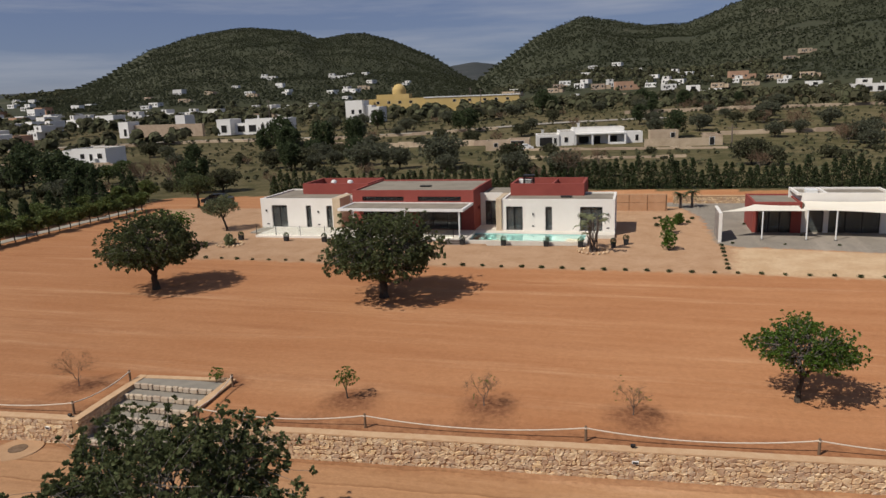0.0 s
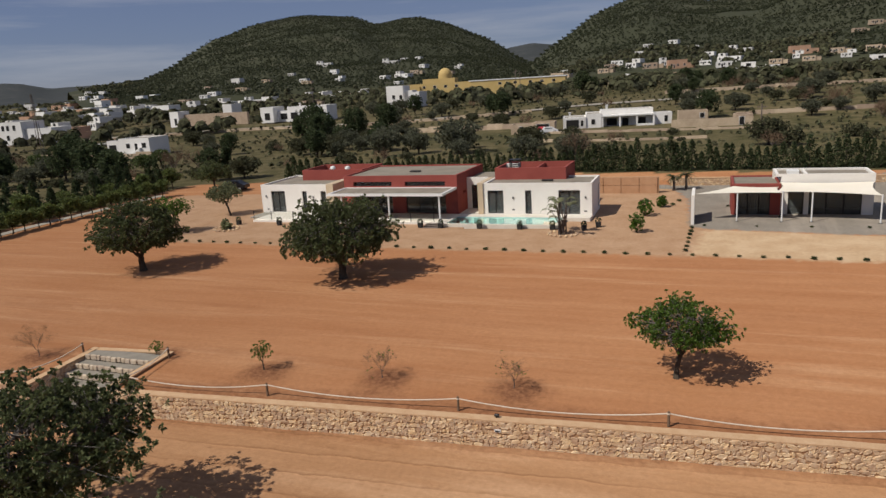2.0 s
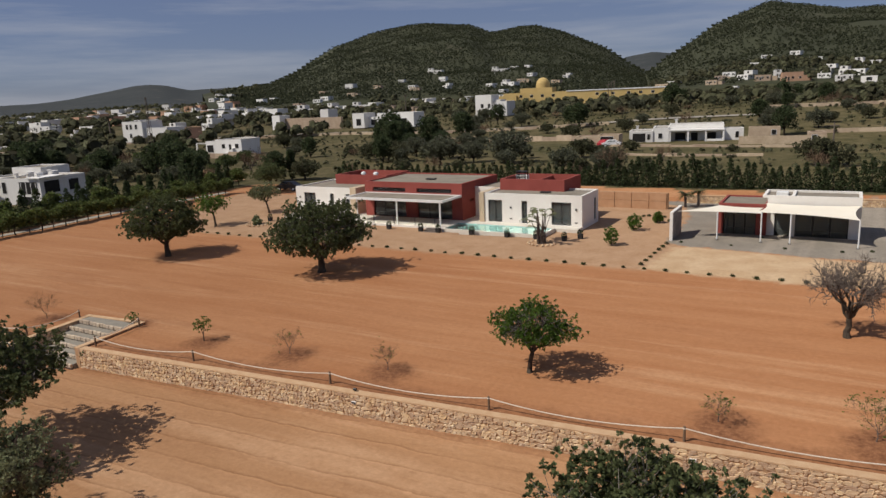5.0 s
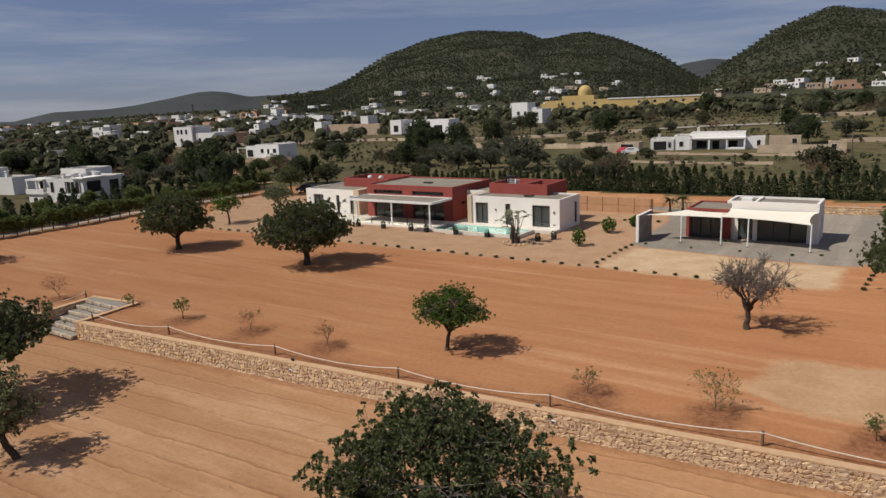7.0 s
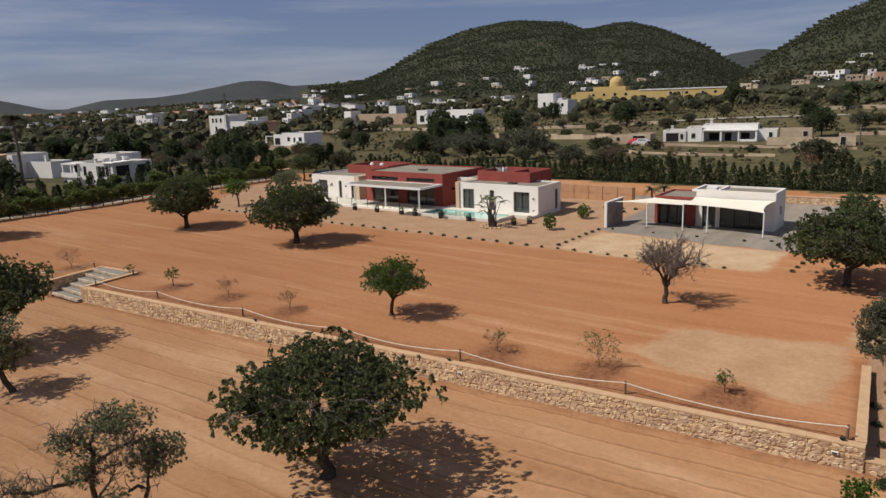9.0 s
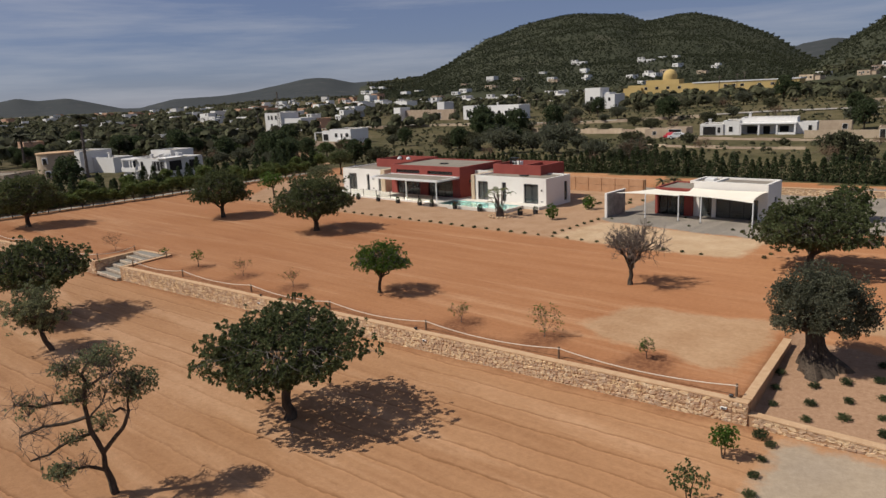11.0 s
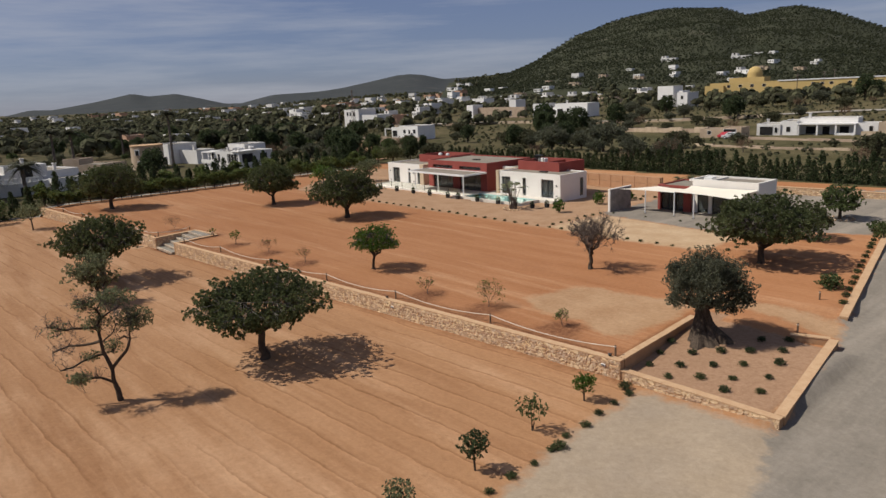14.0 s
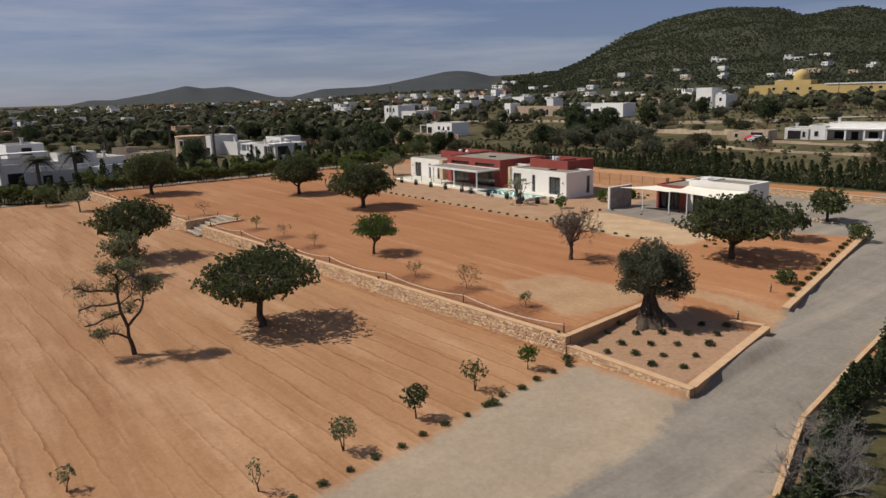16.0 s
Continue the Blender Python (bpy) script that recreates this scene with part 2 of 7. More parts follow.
def ground_material():
    """Red field earth, tan sand, grey gravel and asphalt by the kind of soil laid down in the sheet's attributes."""
    m = bpy.data.materials.new("earth")
    m.use_nodes = True
    n, l = m.node_tree.nodes, m.node_tree.links
    p = n["Principled BSDF"]
    p.inputs["Roughness"].default_value, p.inputs["Specular IOR Level"].default_value = 0.95, 0.12
    co = n.new("ShaderNodeTexCoord")

    def tex(scale, detail=6, rough=0.6, stretch=(1, 1, 1), turn=0.0):
        mp, t = n.new("ShaderNodeMapping"), n.new("ShaderNodeTexNoise")
        mp.inputs["Scale"].default_value, mp.inputs["Rotation"].default_value = stretch, (0, 0, turn)
        t.inputs["Scale"].default_value, t.inputs["Detail"].default_value, t.inputs["Roughness"].default_value = scale, detail, rough
        l.new(co.outputs["Object"], mp.inputs["Vector"])
        l.new(mp.outputs["Vector"], t.inputs["Vector"])
        return t.outputs["Fac"]

    def ramp(fac, a, b, lo=0.35, hi=0.65):
        r = n.new("ShaderNodeValToRGB")
        e = r.color_ramp.elements
        e[0].position, e[1].position, e[0].color, e[1].color = lo, hi, (*a, 1), (*b, 1)
        l.new(fac, r.inputs["Fac"])
        return r.outputs["Color"]

    def mix(fac, a, b, kind="MIX", value=None):
        x = n.new("ShaderNodeMix")
        x.data_type, x.blend_type = "RGBA", kind
        l.new(a, x.inputs[6])
        l.new(b, x.inputs[7])
        if value is None:
            l.new(fac, x.inputs[0])
        else:
            x.inputs[0].default_value = value
        return x.outputs[2]

    edge = tex(0.9, 6, 0.7)

    def zone(name, soft=0.16):
        """An attribute with a frayed edge."""
        a = n.new("ShaderNodeAttribute")
        a.attribute_name = name
        s = n.new("ShaderNodeMath")
        s.operation = "MULTIPLY_ADD"
        s.inputs[1].default_value = 0.9
        l.new(edge, s.inputs[0])
        l.new(a.outputs["Fac"], s.inputs[2])
        r = n.new("ShaderNodeMapRange")
        r.inputs[1].default_value, r.inputs[2].default_value = 0.95 - soft, 0.95 + soft
        l.new(s.outputs[0], r.inputs[0])
        return r.outputs[0]

    big, mid, fine, grit = tex(0.045), tex(0.5), tex(4.0, 8, 0.7), tex(30, 4, 0.7)
    along = tex(0.35, 7, 0.7, (0.16, 1.7, 1), radians(4))
    across = tex(0.30, 8, 0.72, (0.16, 1.5, 1), radians(-4))
    red = mix(None, ramp(big, (0.392, 0.176, 0.078), (0.468, 0.231, 0.111)), ramp(along, (0.37, 0.162, 0.072), (0.52, 0.278, 0.142), 0.36, 0.68), "MIX", 0.46)
    tan = mix(None, ramp(big, (0.43, 0.232, 0.116), (0.505, 0.288, 0.152)), ramp(across, (0.39, 0.205, 0.098), (0.51, 0.298, 0.162)), "MIX", 0.42)
    scraped = n.new("ShaderNodeMapRange")
    scraped.inputs[1].default_value, scraped.inputs[2].default_value, scraped.inputs[4].default_value = 0.53, 0.66, 0.6
    l.new(tex(0.42, 7, 0.68, (0.07, 1.25, 1), radians(3)), scraped.inputs[0])
    red = mix(scraped.outputs[0], red, ramp(mid, (0.53, 0.295, 0.155), (0.60, 0.36, 0.205)))
    damp = n.new("ShaderNodeMapRange")
    damp.inputs[1].default_value, damp.inputs[2].default_value, damp.inputs[4].default_value = 0.50, 0.66, 0.42
    l.new(tex(0.55, 7, 0.7, (0.12, 1.0, 1), radians(-6)), damp.inputs[0])
    red = mix(damp.outputs[0], red, ramp(mid, (0.31, 0.132, 0.060), (0.37, 0.168, 0.080)))
    loose = n.new("ShaderNodeMapRange")
    loose.inputs[1].default_value, loose.inputs[2].default_value, loose.inputs[4].default_value = 0.48, 0.62, 0.7
    l.new(tex(0.5, 8, 0.72, (0.11, 1.3, 1), radians(-5)), loose.inputs[0])
    tan = mix(loose.outputs[0], tan, ramp(mid, (0.345, 0.175, 0.084), (0.41, 0.22, 0.11)))
    dusty = n.new("ShaderNodeMapRange")
    dusty.inputs[1].default_value, dusty.inputs[2].default_value, dusty.inputs[4].default_value = 0.48, 0.62, 0.75
    l.new(tex(0.33, 8, 0.66, (0.14, 1.1, 1), radians(-2)), dusty.inputs[0])
    tan = mix(dusty.outputs[0], tan, ramp(mid, (0.53, 0.315, 0.175), (0.60, 0.375, 0.22)))
    # furrow relief put into the colour: shaded side darker, sunlit crest lighter
    mpw, wav = n.new("ShaderNodeMapping"), n.new("ShaderNodeTexWave")
    mpw.inputs["Rotation"].default_value = (0, 0, radians(-4))
    wav.wave_type, wav.bands_direction, wav.wave_profile = "BANDS", "Y", "SAW"
    wav.inputs["Scale"].default_value, wav.inputs["Distortion"].default_value = 0.21, 1.7
    wav.inputs["Detail"].default_value, wav.inputs["Detail Scale"].default_value, wav.inputs["Detail Roughness"].default_value = 5, 1.3, 0.7
    l.new(co.outputs["Object"], mpw.inputs["Vector"])
    l.new(mpw.outputs["Vector"], wav.inputs["Vector"])
    furrow_shade = ramp(wav.outputs["Fac"], (0.65, 0.59, 0.545), (1.0, 1.0, 1.0), 0.0, 0.13)
    broken = n.new("ShaderNodeMapRange")
    broken.inputs[1].default_value, broken.inputs[2].default_value = 0.36, 0.56
    l.new(tex(0.16, 4, 0.6, (0.35, 1, 1)), broken.inputs[0])
    tan = mix(broken.outputs[0], tan, mix(None, tan, furrow_shade, "MULTIPLY", 1.0))
    # sunlit edge of each furrow, painted as a lighter line
    crest = ramp(wav.outputs["Fac"], (1.0, 1.0, 1.0), (1.13, 1.125, 1.11), 0.88, 0.98)
    tan = mix(broken.outputs[0], tan, mix(None, tan, crest, "MULTIPLY", 0.9))
    pits = n.new("ShaderNodeMapRange")
    pits.inputs[1].default_value, pits.inputs[2].default_value, pits.inputs[4].default_value = 0.60, 0.70, 0.55
    l.new(tex(1.6, 6, 0.75, (0.5, 1.2, 1), radians(-4)), pits.inputs[0])
    tan = mix(pits.outputs[0], tan, ramp(fine, (0.25, 0.125, 0.06), (0.33, 0.175, 0.09)))
    sand = ramp(mid, (0.40, 0.245, 0.142), (0.475, 0.31, 0.192))
    shell = ramp(mid, (0.50, 0.345, 0.205), (0.585, 0.43, 0.275))
    bed_soil = ramp(fine, (0.355, 0.215, 0.130), (0.42, 0.268, 0.170), 0.3, 0.7)
    grey = mix(None, ramp(mid, (0.375, 0.300, 0.218), (0.45, 0.368, 0.275)), ramp(tex(0.22, 6, 0.7), (0.36, 0.292, 0.222), (0.475, 0.375, 0.262)), "MIX", 0.5)
    tar = mix(None, ramp(mid, (0.24, 0.215, 0.18), (0.33, 0.295, 0.25)), ramp(tex(0.25, 5, 0.6, (2.2, 0.10, 1), radians(-10)), (0.23, 0.205, 0.17), (0.42, 0.365, 0.30), 0.45, 0.72), "MIX", 0.5)
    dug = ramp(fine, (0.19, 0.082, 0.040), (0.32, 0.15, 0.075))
    meadow = mix(None, ramp(tex(0.03), (0.062, 0.062, 0.024), (0.138, 0.114, 0.058), 0.4, 0.6), ramp(tex(0.25, 7, 0.7), (0.046, 0.049, 0.018), (0.185, 0.148, 0.082), 0.38, 0.62), "MIX", 0.5)
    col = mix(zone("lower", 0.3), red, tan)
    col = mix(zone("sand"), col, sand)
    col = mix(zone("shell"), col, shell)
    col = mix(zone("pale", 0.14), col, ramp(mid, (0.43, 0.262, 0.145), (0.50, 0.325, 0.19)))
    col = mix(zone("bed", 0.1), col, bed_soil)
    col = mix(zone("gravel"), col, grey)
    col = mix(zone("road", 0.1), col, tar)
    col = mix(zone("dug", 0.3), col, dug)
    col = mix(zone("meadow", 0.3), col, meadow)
    speck = ramp(grit, (0.72, 0.70, 0.68), (1.12, 1.12, 1.12), 0.3, 0.7)
    col = mix(None, col, speck, "MULTIPLY", 0.7)
    clod = ramp(fine, (0.78, 0.76, 0.74), (1.12, 1.12, 1.12), 0.3, 0.7)
    col = mix(None, col, clod, "MULTIPLY", 0.6)
    l.new(col, p.inputs["Base Color"])
    p.inputs["Diffuse Roughness"].default_value = 0.4
    h = n.new("ShaderNodeMath")
    h.operation = "ADD"
    l.new(fine, h.inputs[0])
    l.new(grit, h.inputs[1])
    bu = n.new("ShaderNodeBump")
    bu.inputs["Strength"].default_value, bu.inputs["Distance"].default_value = 0.5, 0.05
    l.new(h.outputs[0], bu.inputs["Height"])
    l.new(bu.outputs["Normal"], p.inputs["Normal"])
    return m


M["earth"] = ground_material()


def hill_material(name, dark, pale, bare):
    m = mat(name, [dark, pale], 0.95, 0.012, 0.09, 0.0, spec=0.1)
    n, l = m.node_tree.nodes, m.node_tree.links
    p = n["Principled BSDF"]
    src = p.inputs["Base Color"].links[0].from_socket
    co, t, r, x = n.new("ShaderNodeTexCoord"), n.new("ShaderNodeTexNoise"), n.new("ShaderNodeMapRange"), n.new("ShaderNodeMix")
    t.inputs["Scale"].default_value, t.inputs["Detail"].default_value, t.inputs["Roughness"].default_value = 0.011, 8, 0.72
    l.new(co.outputs["Object"], t.inputs["Vector"])
    r.inputs[1].default_value, r.inputs[2].default_value, r.inputs[4].default_value = 0.58, 0.72, 0.8
    l.new(t.outputs["Fac"], r.inputs[0])
    x.data_type = "RGBA"
    x.inputs[7].default_value = (*bare, 1)
    l.new(r.outputs[0], x.inputs[0])
    l.new(src, x.inputs[6])
    l.new(x.outputs[2], p.inputs["Base Color"])
    return m


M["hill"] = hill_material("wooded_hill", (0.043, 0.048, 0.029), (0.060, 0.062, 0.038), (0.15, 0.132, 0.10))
# haze of distance is put into this blue-grey base colour
M["hazed_hill"] = hill_material("haze_tinted_hill", (0.040, 0.046, 0.047), (0.058, 0.062, 0.062), (0.12, 0.112, 0.10))


# ---- building helpers ----
def mesh_of(name, verts, faces, material):
    me = bpy.data.meshes.new(name)
    me.from_pydata(verts, [], faces)
    me.materials.append(material)
    me.update()
    return me


def thing(name, at, label, category, group="", kind="", turn=0.0):
    ob = new(name)
    ob.empty_display_size = 0.3
    ob.matrix_world = pose(*at, 0, 0, turn)
    return tagged(ob, label, category, group, kind)


def child(ob, parent):
    if parent is not None:
        ob.parent = parent
    return ob


def part(name, bm, material, parent, label=""):
    me = bpy.data.meshes.new(name)
    bm.to_mesh(me)
    bm.free()
    me.materials.append(material)
    return tagged(child(new(name, me), parent), label)


def slab(bm, x0, x1, y0, y1, z0, z1, bevel=0.0):
    made = bmesh.ops.create_cube(bm, size=1.0, matrix=Matrix.LocRotScale(((x0 + x1) / 2, (y0 + y1) / 2, (z0 + z1) / 2), None, (x1 - x0, y1 - y0, z1 - z0)))
    if bevel:
        edges = {e for v in made["verts"] for e in v.link_edges}
        bmesh.ops.bevel(bm, geom=list(edges), offset=bevel, segments=1, affect="EDGES")


def box(name, span, material, parent, label="", bevel=0.0):
    bm = bmesh.new()
    slab(bm, *span, bevel)
    return part(name, bm, material, parent, label)


def smooth(a, b, v):
    t = min(1.0, max(0.0, (v - a) / (b - a)))
    return t * t * (3 - 2 * t)


def tube(verts, faces, pts, radii, sides=6):
    """Adds a tapered tube along pts to a list of verts and faces."""
    base = len(verts)
    for i, q in enumerate(pts):
        d = (pts[min(i + 1, len(pts) - 1)] - pts[max(i - 1, 0)]).normalized()
        u = d.orthogonal().normalized()
        w = d.cross(u)
        for k in range(sides):
            a = 2 * math.pi * k / sides
            verts.append(q + (u * math.cos(a) + w * math.sin(a)) * radii[i])
    for i in range(len(pts) - 1):
        for k in range(sides):
            a, b = base + i * sides + k, base + i * sides + (k + 1) % sides
            faces.append((a, b, b + sides, a + sides))
    faces.append(tuple(range(base + (len(pts) - 1) * sides, base + len(pts) * sides)))


# ---- the lie of the land ----
WALL_W, WALL_E = -66.5, 34.2


def wall_y(x):
    """The line of the long retaining wall."""
    x = min(max(x, -75.0), 36.0)
    return 26.2 + 0.084 * x


def road_z(y):
    return 0.6 + 0.7 * smooth(29.0, 40.5, y) + 0.65 * smooth(43, 66, y)


FAR_Y, FAR_Z = (92, 150, 165, 215, 260, 420, 520, 700), (0, 0.0, 0.3, 3.2, 5.0, 5.6, 7.0, 12.0)


def land(x, y):
    """Height of the ground."""
    v = y - wall_y(x)
    low = 0.55 + 0.1 * smooth(-10, 40, x) - 0.25 * smooth(-45, -80, x)
    up = 1.68 + 0.14 * smooth(0.6, 4.0, v) + 0.22 * smooth(48, 62, y)
    if x > 42.6:
        z = road_z(y)
    elif x > WALL_E - 0.098 * min(max(v, 0.0), 9.0) and y < 38.8:
        z = 1.0 + 0.5 * smooth(30, 38, y) if v > 0 else low
        z = low + (z - low) * (1.0 if v > 0 else 0.0)
    else:
        z = up if v > 0 else low
        if x > 36 and v > 0:
            z += (road_z(y) - z) * smooth(36.5, 40.5, x) * (1 - smooth(43, 45, y) * (1 - smooth(39.9, 40.3, x + (y - 44) * 0.23)))
    if -24.75 < x < -19.75 and -0.5 < v < 4.2:
        z = 0.4
    if -15.4 < x < -4.7 and 62.3 < y < 65.2:
        z = 0.8
    if x < -66 and v > -20:
        z += (1.9 - z) * smooth(-72, -80, x)
    d = max(0.0, y - 84) + 0.35 * max(0.0, -x - 75)
    z += 1.2 * smooth(87.3, 90.0, y) * smooth(-70, -20, x)
    z += float(np.interp(y, FAR_Y, FAR_Z)) * (1 - smooth(1.3, 2.2, -x / max(y, 1.0)))
    if d > 8:
        z += 0.5 * noise.noise((x * 0.02, y * 0.02, 3.1)) * smooth(8, 60, d)
    return z


def spread(lo, hi, step, out_lo, out_hi, grow=1.28):
    """Grid lines: even in the middle, wider and wider outwards."""
    mid = list(np.arange(lo, hi + 1e-6, step))
    a, b, s = [], [], step
    while (a[-1] if a else lo) > out_lo:
        s *= grow
        a.append((a[-1] if a else lo) - s)
    s = step
    while (b[-1] if b else hi) < out_hi:
        s *= grow
        b.append((b[-1] if b else hi) + s)
    return a[::-1] + mid + b


def inside(x, y, poly):
    hit = False
    for (x0, y0), (x1, y1) in zip(poly, poly[1:] + poly[:1]):
        if (y0 > y) != (y1 > y) and x < (x1 - x0) * (y - y0) / (y1 - y0) + x0:
            hit = not hit
    return hit


def within(x, y, poly):
    """0 to 1 across the edge of an outline, over two metres."""
    best = 9.0
    for (x0, y0), (x1, y1) in zip(poly, poly[1:] + poly[:1]):
        dx, dy = x1 - x0, y1 - y0
        t = min(1.0, max(0.0, ((x - x0) * dx + (y - y0) * dy) / (dx * dx + dy * dy)))
        best = min(best, math.hypot(x - x0 - t * dx, y - y0 - t * dy))
    return min(1.0, max(0.0, 0.5 + (best if inside(x, y, poly) else -best) / 2.4))


SAND = [(-47, 54.0), (-30, 53.8), (0, 53.8), (7.6, 53.9), (8.2, 63), (6.7, 70), (6.2, 78), (4, 86.4), (-10, 86.4), (-40, 82), (-62, 80), (-60, 70)]
GRAVEL = [(6.7, 64.4), (8.0, 63.0), (15, 62.4), (19, 61.7), (25.5, 61.8), (28, 66), (33, 68), (33.5, 71), (40, 60), (42, 64), (36, 90), (-3, 86.8), (4.5, 84), (6.4, 77)]
DRIVE = [(35.8, 28.6), (42.4, 28.9), (45.5, 28.2), (46.2, 17.5), (48, 8), (53, -30), (42, -30), (38.9, 9.5), (37.5, 17.6), (36.4, 22.6)]
ROAD = [(42.6, 28.6), (41.1, 40.5), (40.2, 43), (34.0, 70), (30, 84), (44.4, 84), (45.8, 44), (47.8, 30.7), (49.9, 24.6), (58, -10), (60, -40), (47, -40), (45.2, 8), (44.7, 17.5), (44.4, 23.3), (43.6, 26.4), (42.9, 27.8)]
PALE = [(22.6, 34.2), (23.6, 38.9), (29.5, 39.8), (33, 41.6), (41.6, 41.0), (41.2, 43.6), (32, 43.2), (32.7, 36), (32.3, 31.4), (28.6, 32.6), (25, 32.4)]
SHELL = [(7.0, 54.2), (17, 53.6), (24.6, 54.3), (24.8, 61.4), (19, 61.6), (8.0, 62.9)]
SAPLING_PITS = [(-20.5, 28.9), (-13.1, 28.4), (-6.6, 28.8), (0, 29.1), (16.4, 30.2), (22.1, 30.8), (28.4, 31.2), (-27.5, 27.4)]

xs = spread(-80, 56, 0.8, -4300, 4300)
xs = sorted(set([round(v, 3) for v in xs if not any(abs(v - k) < 0.45 for k in (WALL_E, 42.6, -24.75, -19.75, -15.4, -4.7))] + [WALL_E - 0.12, WALL_E + 0.12, 42.48, 42.72, -24.85, -24.65, -19.85, -19.65, -15.5, -15.3, -4.8, -4.6]))
vs = spread(-38, 76, 0.8, -420, 4300)
vs = sorted(set([round(v, 3) for v in vs if abs(v) > 0.4] + [-0.12, 0.12]))
gv, gf, zones = [], [], {k: [] for k in ("lower", "sand", "shell", "pale", "bed", "gravel", "road", "dug", "meadow")}
for v in vs:
    for x in xs:
        y = v + wall_y(x)
        x = x - 0.098 * min(max(v, 0.0), 9.0) * math.exp(-((x - WALL_E) / 4.0) ** 2)
        near = -90 < x < 70 and -60 < y < 110
        z = land(x, y)
        if near and y < 60 and x < 42:
            lower = v < 0
            if lower and x < 36:
                f = y - 0.07 * x + 0.35 * noise.noise((x * 0.12, y * 0.12, 8))
                z += 0.02 * math.sin(f * 2 * math.pi / 2.6) + 0.03 * noise.noise((x * 0.5, y * 0.5, 0))
            elif v > 0.5:
                z += 0.03 * noise.noise((x * 0.3, y * 0.9, 4))
        gv.append((x, y, z))
        zones["lower"].append(1.0 if (v < 0 or (x > WALL_E and y < 39)) else 0.0)
        zones["sand"].append(within(x, y, SAND) if near else 0.0)
        zones["shell"].append(within(x, y, SHELL) if near else 0.0)
        zones["bed"].append(1.0 if 33.4 < x < 42.3 and 29.2 < y < 39.2 and x > WALL_E - 0.098 * (y - 29.2) else 0.0)
        zones["pale"].append(within(x, y, PALE) if near else 0.0)
        zones["gravel"].append(within(x, y, DRIVE) if near else 0.0)
        zones["road"].append(max(within(x, y, GRAVEL), within(x, y, ROAD)) if near else 0.0)
        pit = min(1.0, max(1.5 * math.exp(-((x - a - 0.2) ** 2 + (y - b) ** 2 * 1.4) / 1.5) for a, b in SAPLING_PITS))
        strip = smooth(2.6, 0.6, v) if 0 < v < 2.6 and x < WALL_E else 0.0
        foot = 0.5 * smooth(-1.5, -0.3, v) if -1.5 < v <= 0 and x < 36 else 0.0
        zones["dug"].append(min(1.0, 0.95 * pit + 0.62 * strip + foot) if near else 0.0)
        zones["meadow"].append(smooth(-67.0, -69.5, x) if -90 < x < -60 and y < 89 else 1.0 if (x < -67.5 or y > 90 or y < -60 or x > float(np.interp(y, (-40, -10, 24.6, 30.7, 44, 84), (60.4, 58.4, 50.3, 48.2, 46.2, 44.9)))) else 0.0)
nx = len(xs)
for j in range(len(vs) - 1):
    for i in range(nx - 1):
        a = j * nx + i
        gf.append((a, a + 1, a + nx + 1, a + nx))
gme = mesh_of("ground", gv, gf, M["earth"])
for key, val in zones.items():
    at = gme.attributes.new(key, "FLOAT", "POINT")
    at.data.foreach_set("value", np.array(val, dtype=np.float32))
for poly in gme.polygons:
    poly.use_smooth = True
ground = tagged(new("ground", gme), "red earth field, tan ploughed plot and gravel drive", "ground", kind="structure")


# ---- hills ----
def hill(name, ridge, foot, top, back, base, material, label, rough):
    """A hill mass seen from about (30, 0): ridge lists (azimuth, elevation) of its skyline in degrees, foot, top and back are distances."""
    az = np.arange(ridge[0][0], ridge[-1][0] + 0.01, 0.35)
    el = np.interp(az, [r[0] for r in ridge], [r[1] for r in ridge])
    steps = 34
    verts, faces = [], []
    for a, e in zip(az, el):
        for k in range(steps):
            s = k / (steps - 1) * 1.35
            r = foot + (top - foot) * s if s <= 1 else top + (back - top) * (s - 1) / 0.35
            crest = 11 + math.tan(radians(e)) * top - (2.4 if top < 2000 else 0.0)
            shape = s ** 1.25 if s <= 1 else 1 - 0.5 * (s - 1) / 0.35
            x, y = 30 + r * math.sin(radians(a)), r * math.cos(radians(a))
            n1 = noise.fractal((x * 0.0045, y * 0.0045, 1.7), 1.0, 2.0, 5)
            lift = (crest - base) * (shape + rough * n1 * shape * max(0.0, 1 - s) * 1.8)
            z = base + lift + rough * 22 * noise.noise((x * 0.02, y * 0.02, 0.3)) * shape * (0.3 if s > 0.9 else 1)
            verts.append((x, y, z if k else -30))
    for i in range(len(az) - 1):
        for k in range(steps - 1):
            a = i * steps + k
            faces.append((a, a + steps, a + steps + 1, a + 1))
    me = mesh_of(name, verts, faces, material)
    for q in me.polygons:
        q.use_smooth = True
    tagged(new(name, me), label, "hill", kind="structure")
    return verts, steps


